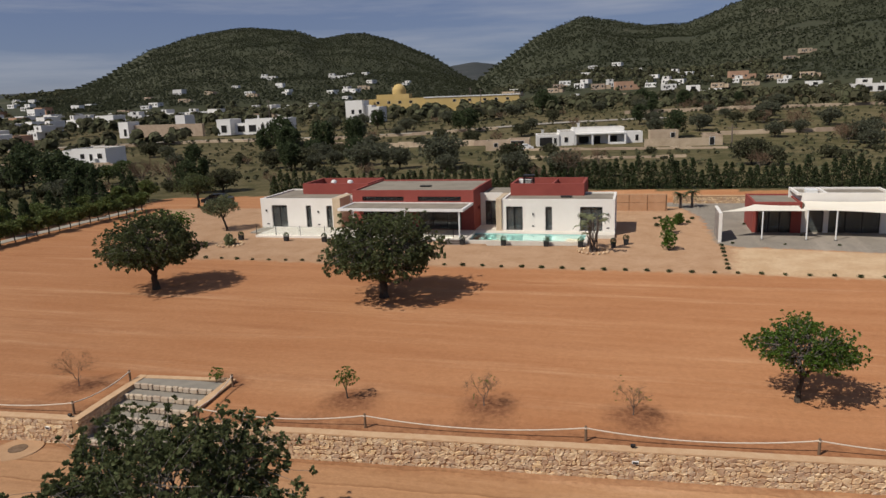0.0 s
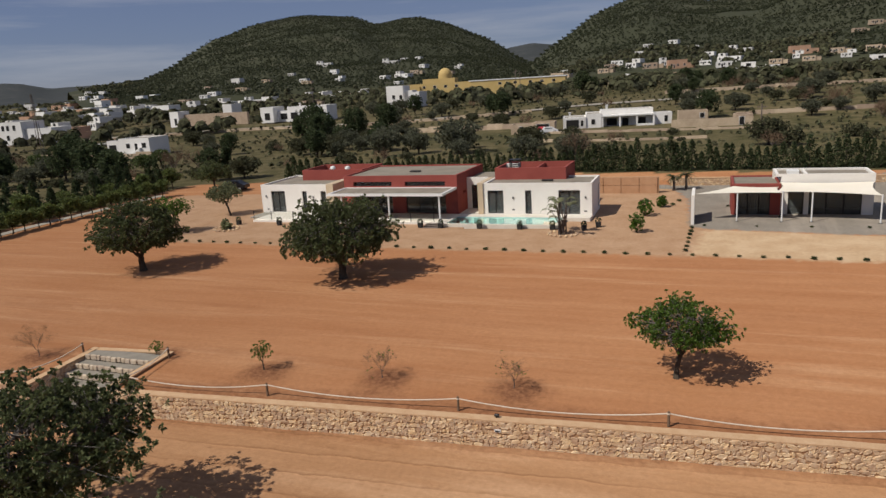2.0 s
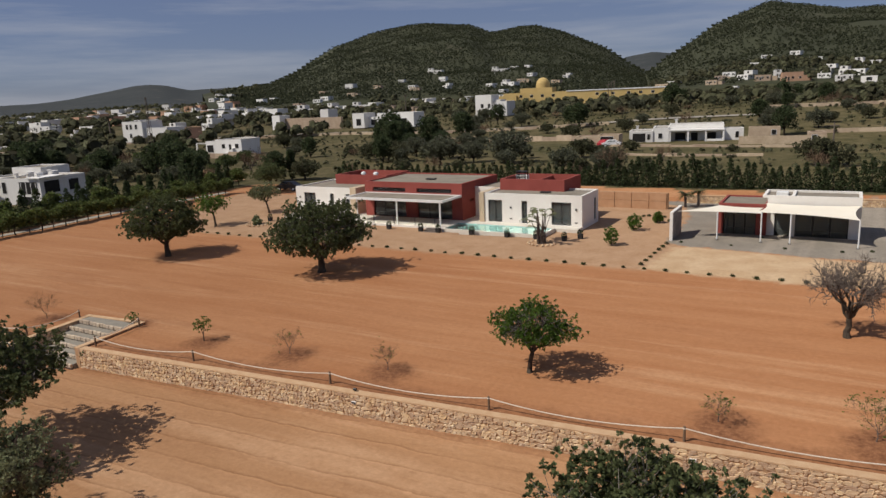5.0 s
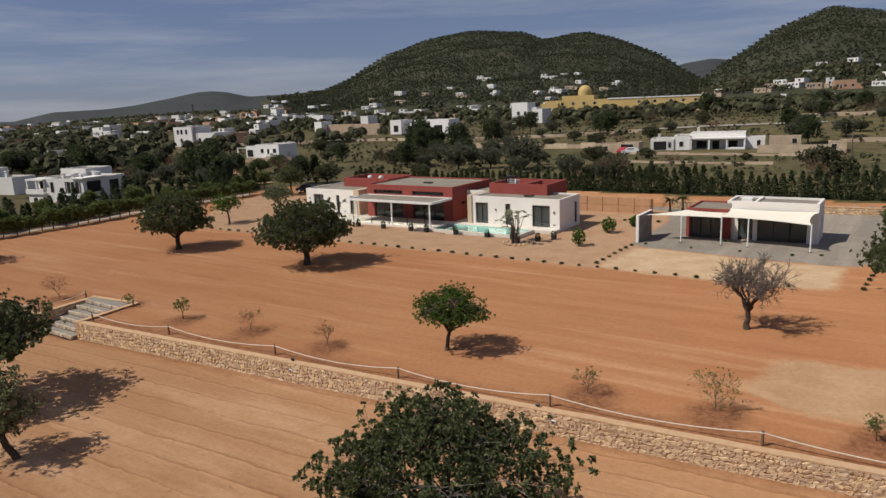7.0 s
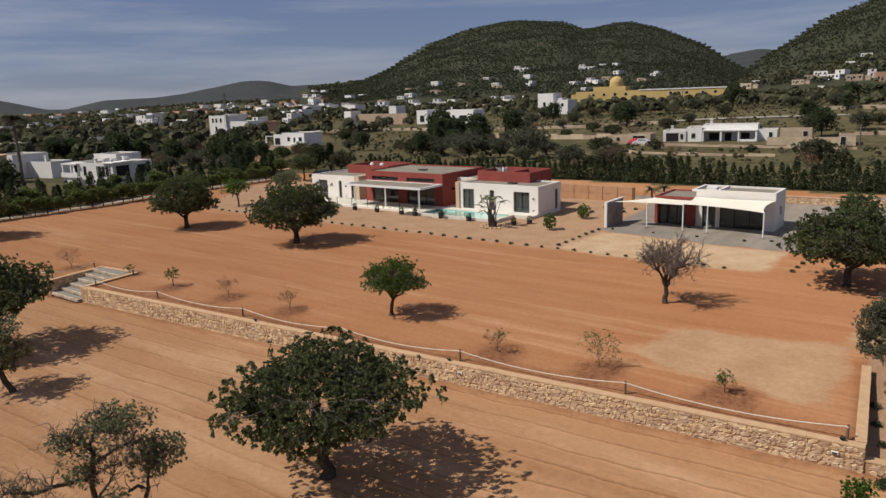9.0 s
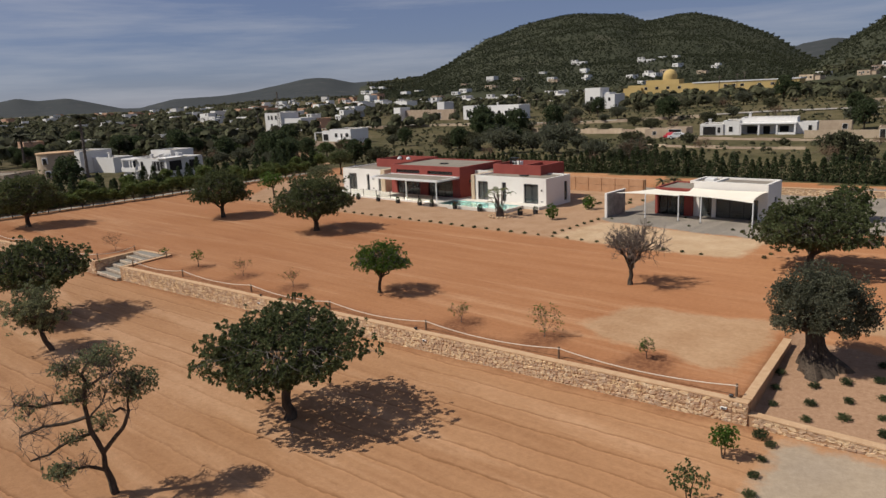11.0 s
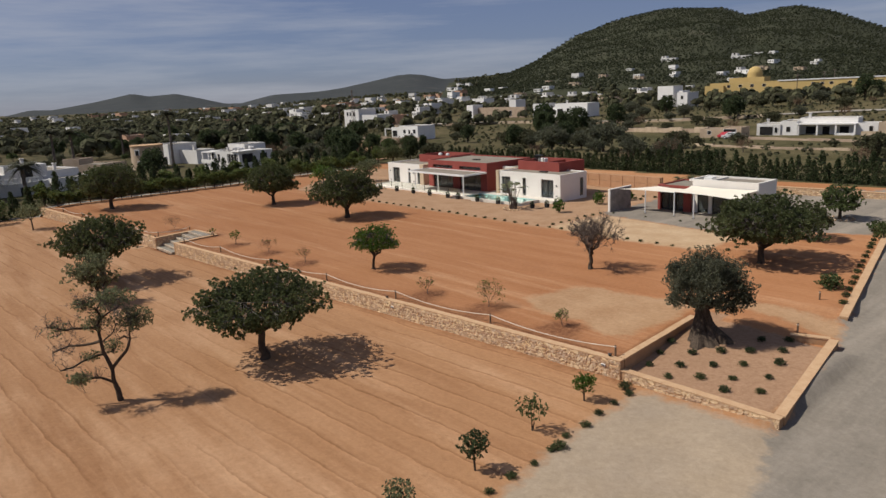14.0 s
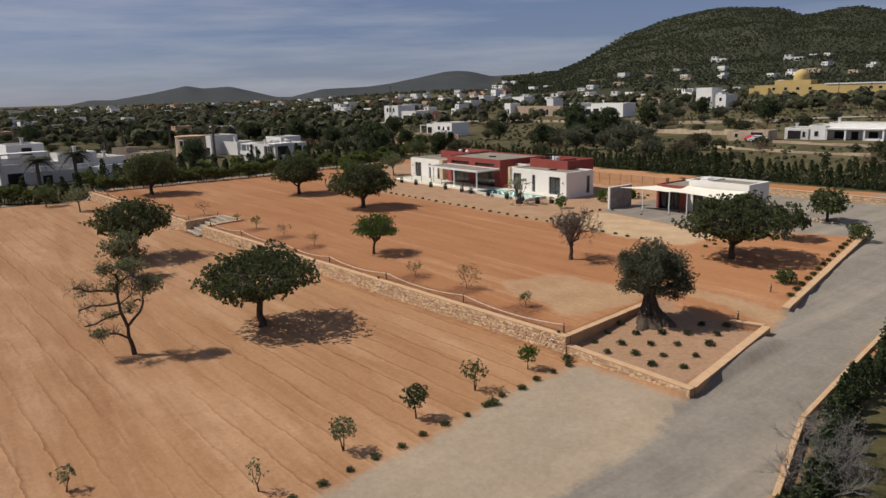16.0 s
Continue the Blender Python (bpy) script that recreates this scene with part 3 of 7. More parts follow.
HILL_A = hill("hill_main", [(-48.5, 1.1), (-46, 1.4), (-43.6, 1.6), (-41.4, 2.5), (-40.3, 3.2), (-39.3, 3.7), (-38.3, 4.3), (-37, 4.62), (-35.4, 5.2), (-34.4, 5.38), (-32.5, 5.68), (-31.2, 5.74), (-29, 5.6), (-27.9, 5.52), (-26.2, 4.9), (-25.6, 4.92), (-23.9, 5.22), (-22.5, 5.22), (-20, 4.42), (-17.4, 3.3), (-16.5, 2.7), (-15.4, 1.9), (-13.5, 0.9)],
              560, 1500, 1900, 11, M["hill"], "long wooded hill with bare rock patches", 0.3)
HILL_B = hill("hill_side", [(-14.5, 1.0), (-13.0, 2.3), (-12.1, 2.8), (-10.3, 4.05), (-9.6, 4.5), (-7.9, 5.15), (-7.2, 5.4), (-5.85, 5.85), (-3.9, 5.48), (-1.4, 4.95), (1.6, 4.9), (3.4, 5.55), (4.5, 6.0), (6, 6.4), (12, 7.4), (24, 7.6), (40, 5.5), (60, 3.5), (75, 1.2)],
              430, 1150, 1600, 12, M["hill"], "steep wooded hill with scattered pines", 0.3)
hill("hill_gap", [(-19, 1.2), (-15.5, 2.35), (-13.6, 2.62), (-12, 2.4), (-8, 1.5)], 1700, 2500, 2800, 20, M["hazed_hill"], "distant wooded saddle", 0.1)
hill("hill_ridge", [(-68, -0.3), (-65.8, -0.05), (-63.3, 0.5), (-62.8, 0.6), (-59.5, 0.68), (-57.5, 0.88), (-55.2, 1.28), (-53, 1.7), (-52, 1.75), (-51, 1.66), (-49.3, 1.24), (-45.3, 1.34), (-43.5, 1.5), (-40, 1.2)], 1900, 3200, 3600, 3, M["hazed_hill"], "low distant wooded ridge", 0.1)
hill("hill_range", [(-110, -0.4), (-92, -0.4), (-85.5, -0.36), (-82.2, -0.3), (-79.8, 0.21), (-78.3, 0.17), (-75.5, 0.61), (-73.1, 1.1), (-71.9, 0.86), (-70, 0.97), (-68.6, 0.63), (-66.5, 0.06), (-64, 0.0), (-60, -0.1)], 3000, 4200, 4400, 0, M["hazed_hill"], "hazy hill range on the horizon", 0.06)


# ---- trees and plants ----
def rnd_dir(rng, up=0.0):
    while True:
        d = Vector((rng.uniform(-1, 1), rng.uniform(-1, 1), rng.uniform(-1, 1)))
        if 0.1 < d.length < 1:
            d.normalize()
            d.z += up
            return d.normalized()


def spray(verts, faces, at, d, rng, size, leaves):
    """A tuft of leaves round a twig's end: each a folded blade of two triangles."""
    for _ in range(leaves):
        o = (d * 0.7 + rnd_dir(rng, 0.15)).normalized()
        side = o.cross(rnd_dir(rng)).normalized()
        ln, w = size * rng.uniform(0.7, 1.3), size * rng.uniform(0.22, 0.4)
        b = len(verts)
        p0 = at + o * ln * 0.12
        mid = at + o * ln * 0.6
        verts += [p0, mid + side * w, at + o * ln + Vector((0, 0, -0.1 * ln)), mid - side * w]
        faces.append((b, b + 1, b + 2, b + 3))


def bend(a, b, rng, wob, n=4):
    pts = []
    for i in range(n + 1):
        t = i / n
        q = a.lerp(b, t)
        if 0 < i < n:
            q = q + rnd_dir(rng) * wob * (a - b).length
        pts.append(q)
    return pts


def tree(name, at, height, radius, fork, trunk_r, leaf, bark, label, category="tree", clumps=46, sprays=26, leaves=6, size=0.30, clump_r=0.85,
         seed=1, lean=(0, 0), flat=0.75, fill=0.35, group="", tuft=1.0, low=0.0):
    """A tapered trunk that forks into limbs, each with branches that end in clumps of leaf tufts."""
    rng = random.Random(seed)
    tv, tf, lv, lf = [], [], [], []
    top = Vector((lean[0], lean[1], fork))
    base = bend(Vector((0, 0, -0.15)), top, rng, 0.05, 4)
    tube(tv, tf, base, [trunk_r * (1.45, 1.05, 0.95, 0.9, 0.85)[i] for i in range(5)], 9)
    mid = (fork + low + height) / 2
    crown_c, half = Vector((lean[0] * 1.5, lean[1] * 1.5, mid)), (height - fork - low) / 2
    ends = []
    for i in range(clumps):
        for _ in range(30):
            d = rnd_dir(rng, 0.1)
            k = (fill + (1 - fill) * rng.random()) ** 0.55
            q = Vector((d.x * (radius - clump_r * 0.5) * k, d.y * (radius - clump_r * 0.5) * k, d.z * (half - clump_r * 0.35) * k * (1.0 if d.z > 0 else flat)))
            q *= 1 + 0.32 * noise.noise((d.x * 1.7 + seed, d.y * 1.7, d.z * 1.7))
            if all((q + crown_c - e).length > clump_r * 0.62 for e in ends):
                break
        ends.append(crown_c + q)
    limbs = []
    count = max(4, min(8, clumps // 7))
    for i in range(count):
        a = 2 * math.pi * (i + rng.uniform(-0.3, 0.3)) / count
        tip = crown_c + Vector((math.cos(a) * radius * 0.5, math.sin(a) * radius * 0.5, rng.uniform(-0.25, 0.5) * half))
        pts = bend(top, tip, rng, 0.08, 4)
        tube(tv, tf, pts, [trunk_r * s for s in (0.68, 0.52, 0.42, 0.32, 0.2)], 6)
        limbs.append(pts)
    for e in ends:
        start = min((q for pts in limbs for q in pts[1:]), key=lambda q: (q - e).length + max(0, q.z - e.z) * 0.6)
        tube(tv, tf, bend(start, e, rng, 0.10, 3), [trunk_r * s for s in (0.22, 0.16, 0.1, 0.05)], 4)
        r = clump_r * rng.uniform(0.7, 1.25)
        for _ in range(int(sprays * rng.uniform(0.7, 1.2))):
            d = rnd_dir(rng, 0.25)
            k = rng.random() ** 0.4
            spray(lv, lf, e + Vector((d.x, d.y, d.z * 0.72)) * r * k, d, rng, size, leaves)
            if rng.random() < 0.2:
                tube(tv, tf, [e, e + Vector((d.x, d.y, d.z * 0.72)) * r * k * 1.1], [0.014, 0.007], 3)
    ob = thing(name, at, label, category, group)
    child(new("trunk", mesh_of("trunk", tv, tf, bark)), ob)
    child(new("crown", mesh_of("crown", lv, lf, leaf)), ob)
    return ob


def carob_tree(at, height, radius, bottom, fork, trunk_r, label, rosettes, seed, size=0.15, leaves=13, lean=(0, 0), straggle=0.12, bark=None, leaf=None, name="carob_tree", hollow=0.45):
    """A broad evergreen: short trunk, spreading limbs, pale twigs that each end in a rosette of leaves; long shoots stick out of a lobed crown."""
    rng = random.Random(seed)
    tv, tf, wv, wf, lv, lf = [], [], [], [], [], []
    top = Vector((lean[0], lean[1], fork))
    tube(tv, tf, bend(Vector((0, 0, -0.15)), top, rng, 0.06, 4), [trunk_r * k for k in (1.5, 1.08, 0.95, 0.9, 0.88)], 10)
    heart = Vector((lean[0] * 1.6, lean[1] * 1.6, bottom + (height - bottom) * 0.36))
    up, down = height - heart.z, heart.z - bottom

    def edge(d):
        lobe = 0.9 + 0.30 * noise.noise((d.x * 1.5 + seed, d.y * 1.5, d.z * 1.5)) + 0.2 * noise.noise((d.x * 4 + seed, d.y * 4, d.z * 4))
        return Vector((d.x * radius, d.y * radius, d.z * (up if d.z > 0 else down))) * lobe

    knots = []
    count = 7
    for i in range(count):
        a = 2 * math.pi * (i + rng.uniform(-0.3, 0.3)) / count
        d = Vector((math.cos(a), math.sin(a), rng.uniform(-0.1, 0.9))).normalized()
        pts = bend(top, heart + edge(d) * 0.62, rng, 0.09, 5)
        tube(tv, tf, pts, [trunk_r * k for k in (0.62, 0.5, 0.4, 0.31, 0.22, 0.12)], 6)
        knots += pts[2:]
        for _ in range(7):
            e = (d + rnd_dir(rng, 0.25) * 0.8).normalized()
            o = rng.choice(pts[1:5])
            sub = bend(o, heart + edge(e) * rng.uniform(0.55, 0.82), rng, 0.10, 3)
            tube(tv, tf, sub, [trunk_r * k for k in (0.24, 0.17, 0.11, 0.06)], 4)
            knots += sub[1:]
    made = 0
    while made < rosettes:
        d = rnd_dir(rng, 0.12)
        k = (hollow + (1 - hollow) * rng.random()) ** 0.6
        if rng.random() < straggle:
            k = rng.uniform(1.0, 1.13)
        q = heart + edge(d) * k
        if noise.noise((q.x * 0.95 + seed * 3, q.y * 0.95, q.z * 1.25)) < -0.20 and k < 1:
            continue
        made += 1
        o = min(rng.sample(knots, 14), key=lambda w: (w - q).length)
        if made % 6 == 0 or k > 1.05:
            tube(wv, wf, bend(o, q, rng, 0.08, 2), [0.016, 0.011, 0.007], 3)
        spray(lv, lf, q, ((q - o).normalized() + Vector((0, 0, 0.25))).normalized(), rng, size * rng.uniform(0.8, 1.25), leaves)
    ob = thing(name, at, label, "tree")
    child(new("trunk", mesh_of("trunk", tv, tf, bark or M["bark"])), ob)
    child(new("brushwood", mesh_of("brushwood", wv, wf, M["twig"])), ob)
    child(new("crown", mesh_of("crown", lv, lf, leaf or M["carob"])), ob)
    return ob


def bare_tree(name, at, height, radius, fork, trunk_r, bark, label, seed, category="tree", limbs=6, twigs=9, lean=(0, 0), leaf=None, leaf_n=0, size=0.2, brush=None):
    """A leafless tree: trunk, crooked limbs and a haze of thin twigs."""
    rng = random.Random(seed)
    tv, tf, wv, wf, lv, lf = [], [], [], [], [], []
    top = Vector((lean[0], lean[1], fork))
    tube(tv, tf, bend(Vector((0, 0, -0.1)), top, rng, 0.06, 3), [trunk_r * s for s in (1.35, 1.0, 0.92, 0.85)], 8)

    def grow(a, d, length, r, level):
        b = a + d * length
        pts = bend(a, b, rng, 0.09, 4)
        if level < 2:
            tube(tv, tf, pts, [r, r * 0.85, r * 0.75, r * 0.65, r * 0.5], 5)
        else:
            tube(wv, wf, pts, [r, r * 0.8, r * 0.6, r * 0.5, r * 0.3], 3)
        if level >= 4:
            if leaf and rng.random() < leaf_n:
                spray(lv, lf, b, d, rng, size, 5)
            return
        for i in range((limbs, 6, 6, 5)[level] if level else 4):
            q = pts[rng.choice((2, 3, 4, 4))]
            nd = (d * 0.75 + rnd_dir(rng, 0.3) * 0.8).normalized()
            grow(q, nd, length * rng.uniform(0.5, 0.72), r * 0.55, level + 1)

    for i in range(limbs):
        a = 2 * math.pi * (i + rng.uniform(-0.3, 0.3)) / limbs
        d = Vector((math.cos(a) * radius, math.sin(a) * radius, (height - fork) * rng.uniform(0.7, 1.15))).normalized()
        grow(top, d, 0.48 * math.hypot(radius, height - fork) * rng.uniform(0.85, 1.15), trunk_r * 0.6, 1)
    ob = thing(name, at, label, category)
    child(new("trunk", mesh_of("trunk", tv, tf, bark)), ob)
    child(new("brushwood", mesh_of("brushwood", wv, wf, brush or M["wood"])), ob)
    if lv:
        child(new("leaves", mesh_of("leaves", lv, lf, leaf)), ob)
    return ob


def shrub(name, at, height, radius, leaf, label, seed, category="shrub", tufts=60, leaves=6, size=0.16, stem=0.0, group="", stems=3):
    """A small plant: a few stems and a loose mass of leaves."""
    rng = random.Random(seed)
    tv, tf, lv, lf = [], [], [], []
    for i in range(stems):
        a = rng.uniform(0, 6.28)
        tip = Vector((math.cos(a) * radius * 0.45, math.sin(a) * radius * 0.45, height * 0.75))
        tube(tv, tf, bend(Vector((0, 0, -0.05)), tip, rng, 0.06, 3), [0.03 + 0.012 * height, 0.025, 0.02, 0.008], 5)
    c = Vector((0, 0, (stem + height) / 2))
    for _ in range(tufts):
        d = rnd_dir(rng, 0.1)
        k = rng.random() ** 0.45 * rng.uniform(0.75, 1.1)
        spray(lv, lf, c + Vector((d.x * radius * k, d.y * radius * k, d.z * (height - stem) * 0.5 * k)), d, rng, size, leaves)
    ob = thing(name, at, label, category, group)
    child(new("stem", mesh_of("stem", tv, tf, M["bark"])), ob)
    child(new("leaves", mesh_of("leaves", lv, lf, leaf)), ob)
    return ob


def conifer(name, height, radius, leaf, label, seed, group, tufts=210, size=0.24):
    """A narrow young conifer: a thin trunk and upswept sprays in a ragged cone."""
    rng = random.Random(seed)
    tv, tf, lv, lf = [], [], [], []
    tube(tv, tf, [Vector((0, 0, -0.1)), Vector((0.03, 0, height * 0.5)), Vector((0, 0.02, height * 0.97))], [0.07, 0.045, 0.01], 6)
    for i in range(tufts):
        t = rng.random() ** 1.25
        a = rng.uniform(0, 6.28)
        r = radius * (1 - t) ** 0.75 * rng.uniform(0.45, 1.12) * (1 + 0.25 * math.sin(3 * a + seed))
        q = Vector((math.cos(a) * r, math.sin(a) * r, 0.12 + t * height * 0.95))
        spray(lv, lf, q, Vector((math.cos(a) * 0.6, math.sin(a) * 0.6, 0.9)).normalized(), rng, size, 5)
    ob = thing(name, (0, 0, -50), label, "conifer", group)
    child(new("trunk", mesh_of("trunk", tv, tf, M["bark"])), ob)
    child(new("foliage", mesh_of("foliage", lv, lf, leaf)), ob)
    return ob


def frond_palm(name, at, height, fronds, reach, label, seed, trunk_r=0.2, leaf=None, group=""):
    """A palm: ringed trunk and arching fronds with separate leaflets."""
    rng = random.Random(seed)
    tv, tf, lv, lf = [], [], [], []
    n = max(4, int(height * 2))
    tube(tv, tf, [Vector((0.04 * math.sin(i), 0.03 * math.cos(i * 1.7), height * i / n - 0.1)) for i in range(n + 1)], [trunk_r * (1.15 if i % 2 else 0.95) * (1.25 - 0.35 * i / n) for i in range(n + 1)], 8)
    for i in range(fronds):
        a, e = rng.uniform(0, 6.28), rng.uniform(-0.25, 1.25)
        d = Vector((math.cos(a), math.sin(a), 0))
        pts = []
        for k in range(9):
            s = k / 8
            pts.append(Vector((0, 0, height)) + d * reach * s * (0.55 + 0.45 * math.cos(e)) + Vector((0, 0, reach * (math.sin(e) * s - 0.75 * s * s))))
        tube(tv, tf, pts, [0.03 * (1 - 0.8 * k / 8) for k in range(9)], 3)
        for k in range(1, 9):
            for sgn in (-1, 1):
                for h in (0, 0.5):
                    q = pts[k - 1].lerp(pts[k], h)
                    o = (d.cross(Vector((0, 0, 1))) * sgn * 0.9 + d * 0.55 + Vector((0, 0, -0.25))).normalized()
                    ln = reach * 0.26 * math.sin(math.pi * min(0.95, 0.18 + k / 10))
                    b = len(lv)
                    w = d * reach * 0.034
                    lv += [q - w, q + w, q + o * ln]
                    lf.append((b, b + 1, b + 2))
    ob = thing(name, at, label, "palm", group)
    child(new("trunk", mesh_of("trunk", tv, tf, M["bark_grey"])), ob)
    child(new("fronds", mesh_of("fronds", lv, lf, leaf or M["hedge"])), ob)
    return ob


def on(x, y, dz=0.0):
    return (x, y, land(x, y) + dz)


# ---- stone walls ----
def wall_run(name, a, b, z0, z1, thick, label, cap=0.07, over=0.0):
    """A retaining wall from a to b (x, y): mortar core and smooth coping; z1 may be a pair."""
    za, zb = z1 if isinstance(z1, tuple) else (z1, z1)
    d = Vector((b[0] - a[0], b[1] - a[1], 0))
    n = max(2, int(d.length / 1.2))
    side = Vector((-d.y, d.x, 0)).normalized() * thick / 2
    w = thing(name, (a[0], a[1], z0), label, "wall", kind="structure")
    rng = random.Random(len(name) + int(a[0] * 7))
    for pname, lo, hi, grow, m in (("core", None, cap, -0.03, M["mortar"]), ("coping", cap, 0, over, M["cap"])):
        verts, faces = [], []
        for i in range(n + 1):
            p = d * i / n
            s = side * (1 + grow * 2 / thick)
            zt = za + (zb - za) * i / n - z0
            bot = -0.15 if lo is None else zt - cap
            tp = zt - hi + (0.0 if lo is None else rng.uniform(-0.012, 0.012))
            e = rng.uniform(-0.012, 0.012)
            s2 = s * (1 + e)
            verts += [p - s2 + Vector((0, 0, bot)), p - s2 + Vector((0, 0, tp)), p + s2 + Vector((0, 0, tp)), p + s2 + Vector((0, 0, bot))]
        for i in range(n):
            for k in range(4):
                q = i * 4 + k
                r = i * 4 + (k + 1) % 4
                faces.append((q, r, r + 4, q + 4))
        faces += [(3, 2, 1, 0), tuple(n * 4 + k for k in range(4))]
        child(new(pname, mesh_of(pname, verts, faces, m)), w)
    return w


TOP = 1.78
STEP_W, STEP_E = -24.75, -19.75
W1 = wall_run("wall_front_west", (WALL_W, wall_y(WALL_W)), (STEP_W - 0.2, wall_y(STEP_W - 0.2)), 0.4, TOP, 0.46, "low dry-stone retaining wall with pale coping")
W2 = wall_run("wall_front", (STEP_E + 0.2, wall_y(STEP_E + 0.2)), (WALL_E + 0.2, wall_y(WALL_E + 0.2)), 0.5, TOP, 0.46, "long dry-stone retaining wall with pale coping")
W3 = wall_run("wall_step_west", (STEP_W, wall_y(STEP_W) - 0.22), (STEP_W, wall_y(STEP_W) + 4.6), 0.4, (1.8, 2.0), 0.42, "stone cheek wall beside the garden steps")
W4 = wall_run("wall_step_east", (STEP_E, wall_y(STEP_E) - 0.22), (STEP_E, wall_y(STEP_E) + 4.6), 0.4, (1.8, 2.0), 0.42, "stone cheek wall beside the garden steps")
W5 = wall_run("wall_step_head", (STEP_W + 0.22, wall_y(STEP_W) + 4.5), (STEP_E - 0.22, wall_y(STEP_E) + 4.5), 0.6, 1.99, 0.36, "stone kerb at the head of the steps")
W6 = wall_run("wall_bed_front", (WALL_E + 0.21, 29.15), (42.75, 29.5), 0.5, (1.24, 1.12), 0.46, "low stone wall of the olive bed")
W7 = wall_run("wall_bed_east", (42.55, 29.75), (41.05, 39.6), 0.5, (1.12, 1.75), 0.5, "low stone wall between olive bed and road")
W8 = wall_run("wall_bed_west", (WALL_E, 29.35), (33.35, 38.0), 0.9, (1.78, 1.88), 0.42, "stone wall at the back of the olive bed")
W9 = wall_run("wall_bed_back", (38.9, 39.0), (40.8, 39.75), 1.2, 1.75, 0.4, "short stone end of the bed wall")
W10 = wall_run("wall_road_side", (39.9, 44.0), (34.4, 68.4), 1.2, (1.76, 2.5), 0.5, "low stone wall along the road")
W11 = wall_run("wall_road_turn", (34.35, 68.6), (32.6, 70.6), 1.8, 2.5, 0.46, "low stone wall turning at the road")
W15 = wall_run("wall_road_bend", (47.95, 30.45), (50.4, 23.6), 0.5, (1.15, 1.0), 0.24, "stone edge wall on the far side of the road")
W12 = wall_run("wall_road_far", (45.4, 47.0), (47.9, 30.6), 0.5, (1.68, 1.15), 0.24, "stone edge wall on the far side of the road")
W13 = wall_run("wall_road_near", (50.45, 23.4), (58.6, -10.0), 0.3, (0.98, 0.85), 0.24, "stone edge wall on the far side of the road")
W14 = wall_run("wall_back_stone", (4.0, 87.0), (40.0, 88.6), 1.8, 2.95, 0.5, "low stone wall below the conifer hedge")

# garden steps
steps = thing("garden_steps", (-22.25, wall_y(-22.25), 0.55), "stone-edged garden steps with grey concrete treads", "steps")
RISE = [0.55 + 0.235 * (i + 1) for i in range(6)]
for i, zt in enumerate(RISE):
    y0, y1 = -0.45 + 0.74 * i, (-0.45 + 0.74 * (i + 1) if i < 5 else 4.3)
    box("tread", (STEP_W + 22.25 + 0.2, STEP_E + 22.25 - 0.2, y0 + 0.2, y1 + 0.02, -0.4, zt - 0.55 - 0.01), M["step"], steps, "grey concrete tread", 0.0)
    rng = random.Random(i)
    x = STEP_W + 22.25 + 0.22
    while x < STEP_E - (-22.25) - 0.5:
        w = rng.uniform(0.24, 0.5)
        w = min(w, STEP_E + 22.25 - 0.21 - x)
        box("riser_stone", (x, x + w - 0.02, y0 + rng.uniform(0.02, 0.07), y0 + 0.2, zt - 0.55 - 0.25, zt - 0.55 + rng.uniform(0.01, 0.05)), M["riser"], steps, "", 0.035)
        x += w

# posts and rope along the top of the wall
POSTS_E = [(-19.1, 0.6), (-11.25, 0.7), (-1.87, 0.6), (6.87, 0.52), (15.4, 0.5), (24.55, 0.5), (33.7, 0.4)]
POSTS_W = [(-25.4, 0.5), (-33.5, 0.6), (-42, 0.6), (-50.5, 0.6), (-58.5, 0.6), (-65.8, 0.5)]


def rope_post(x, y, h=0.68):
    ob = thing("rope_post", on(x, y), "short weathered wooden post beside the stone wall", "post", "rope fence posts")
    v, f = [], []
    tube(v, f, [Vector((0, 0, -0.2)), Vector((0.01, 0, h * 0.5)), Vector((0, 0, h - 0.03)), Vector((0, 0, h))], [0.06, 0.057, 0.055, 0.035], 8)
    child(new("stake", mesh_of("stake", v, f, M["wood"])), ob)
    v, f = [], []
    tube(v, f, [Vector((0, 0, h - 0.13)), Vector((0, 0, h - 0.07))], [0.068, 0.068], 8)
    child(new("collar", mesh_of("collar", v, f, M["rope"])), ob)
    return Vector((x, y, land(x, y) + h - 0.1))


def rope(a, b, sag):
    v, f = [], []
    pts = [a.lerp(b, i / 14) - Vector((0, 0, sag * 4 * (i / 14) * (1 - i / 14))) for i in range(15)]
    o = (a + b) / 2
    tube(v, f, [q - o for q in pts], [0.028] * 15, 6)
    ob = tagged(new("rope", mesh_of("rope", v, f, M["rope"])), "thick pale rope slung between wooden posts", "rope", "rope fence lengths")
    ob.location = o
    return ob


for line in (POSTS_E, POSTS_W):
    heads = [rope_post(x, wall_y(x) + dv) for x, dv in line]
    for a, b in zip(heads, heads[1:]):
        rope(a, b, 0.32)
for x in (STEP_W - 0.35, STEP_E + 0.35):
    q = rope_post(x, wall_y(x) + 4.0)
    near_post = (POSTS_W if x < -22 else POSTS_E)[0]
    rope(Vector((near_post[0], wall_y(near_post[0]) + near_post[1], land(near_post[0], wall_y(near_post[0]) + near_post[1]) + 0.58)), q, 0.2)

# lone posts at the road gap; the second stands in for a small pale box sign
for x, y in ((38.83, 40.1), (37.5, 46.4)):
    rope_post(x, y, 0.6)

# ---- the villa ----
villa = thing("villa", (-20, 68, 2.0), "single-storey modern villa, white and red rendered blocks", "house")


def vspan(x0, x1, y0, y1, z0, z1):
    return (x0 + 20, x1 + 20, y0 - 68, y1 - 68, z0 - 2, z1 - 2)


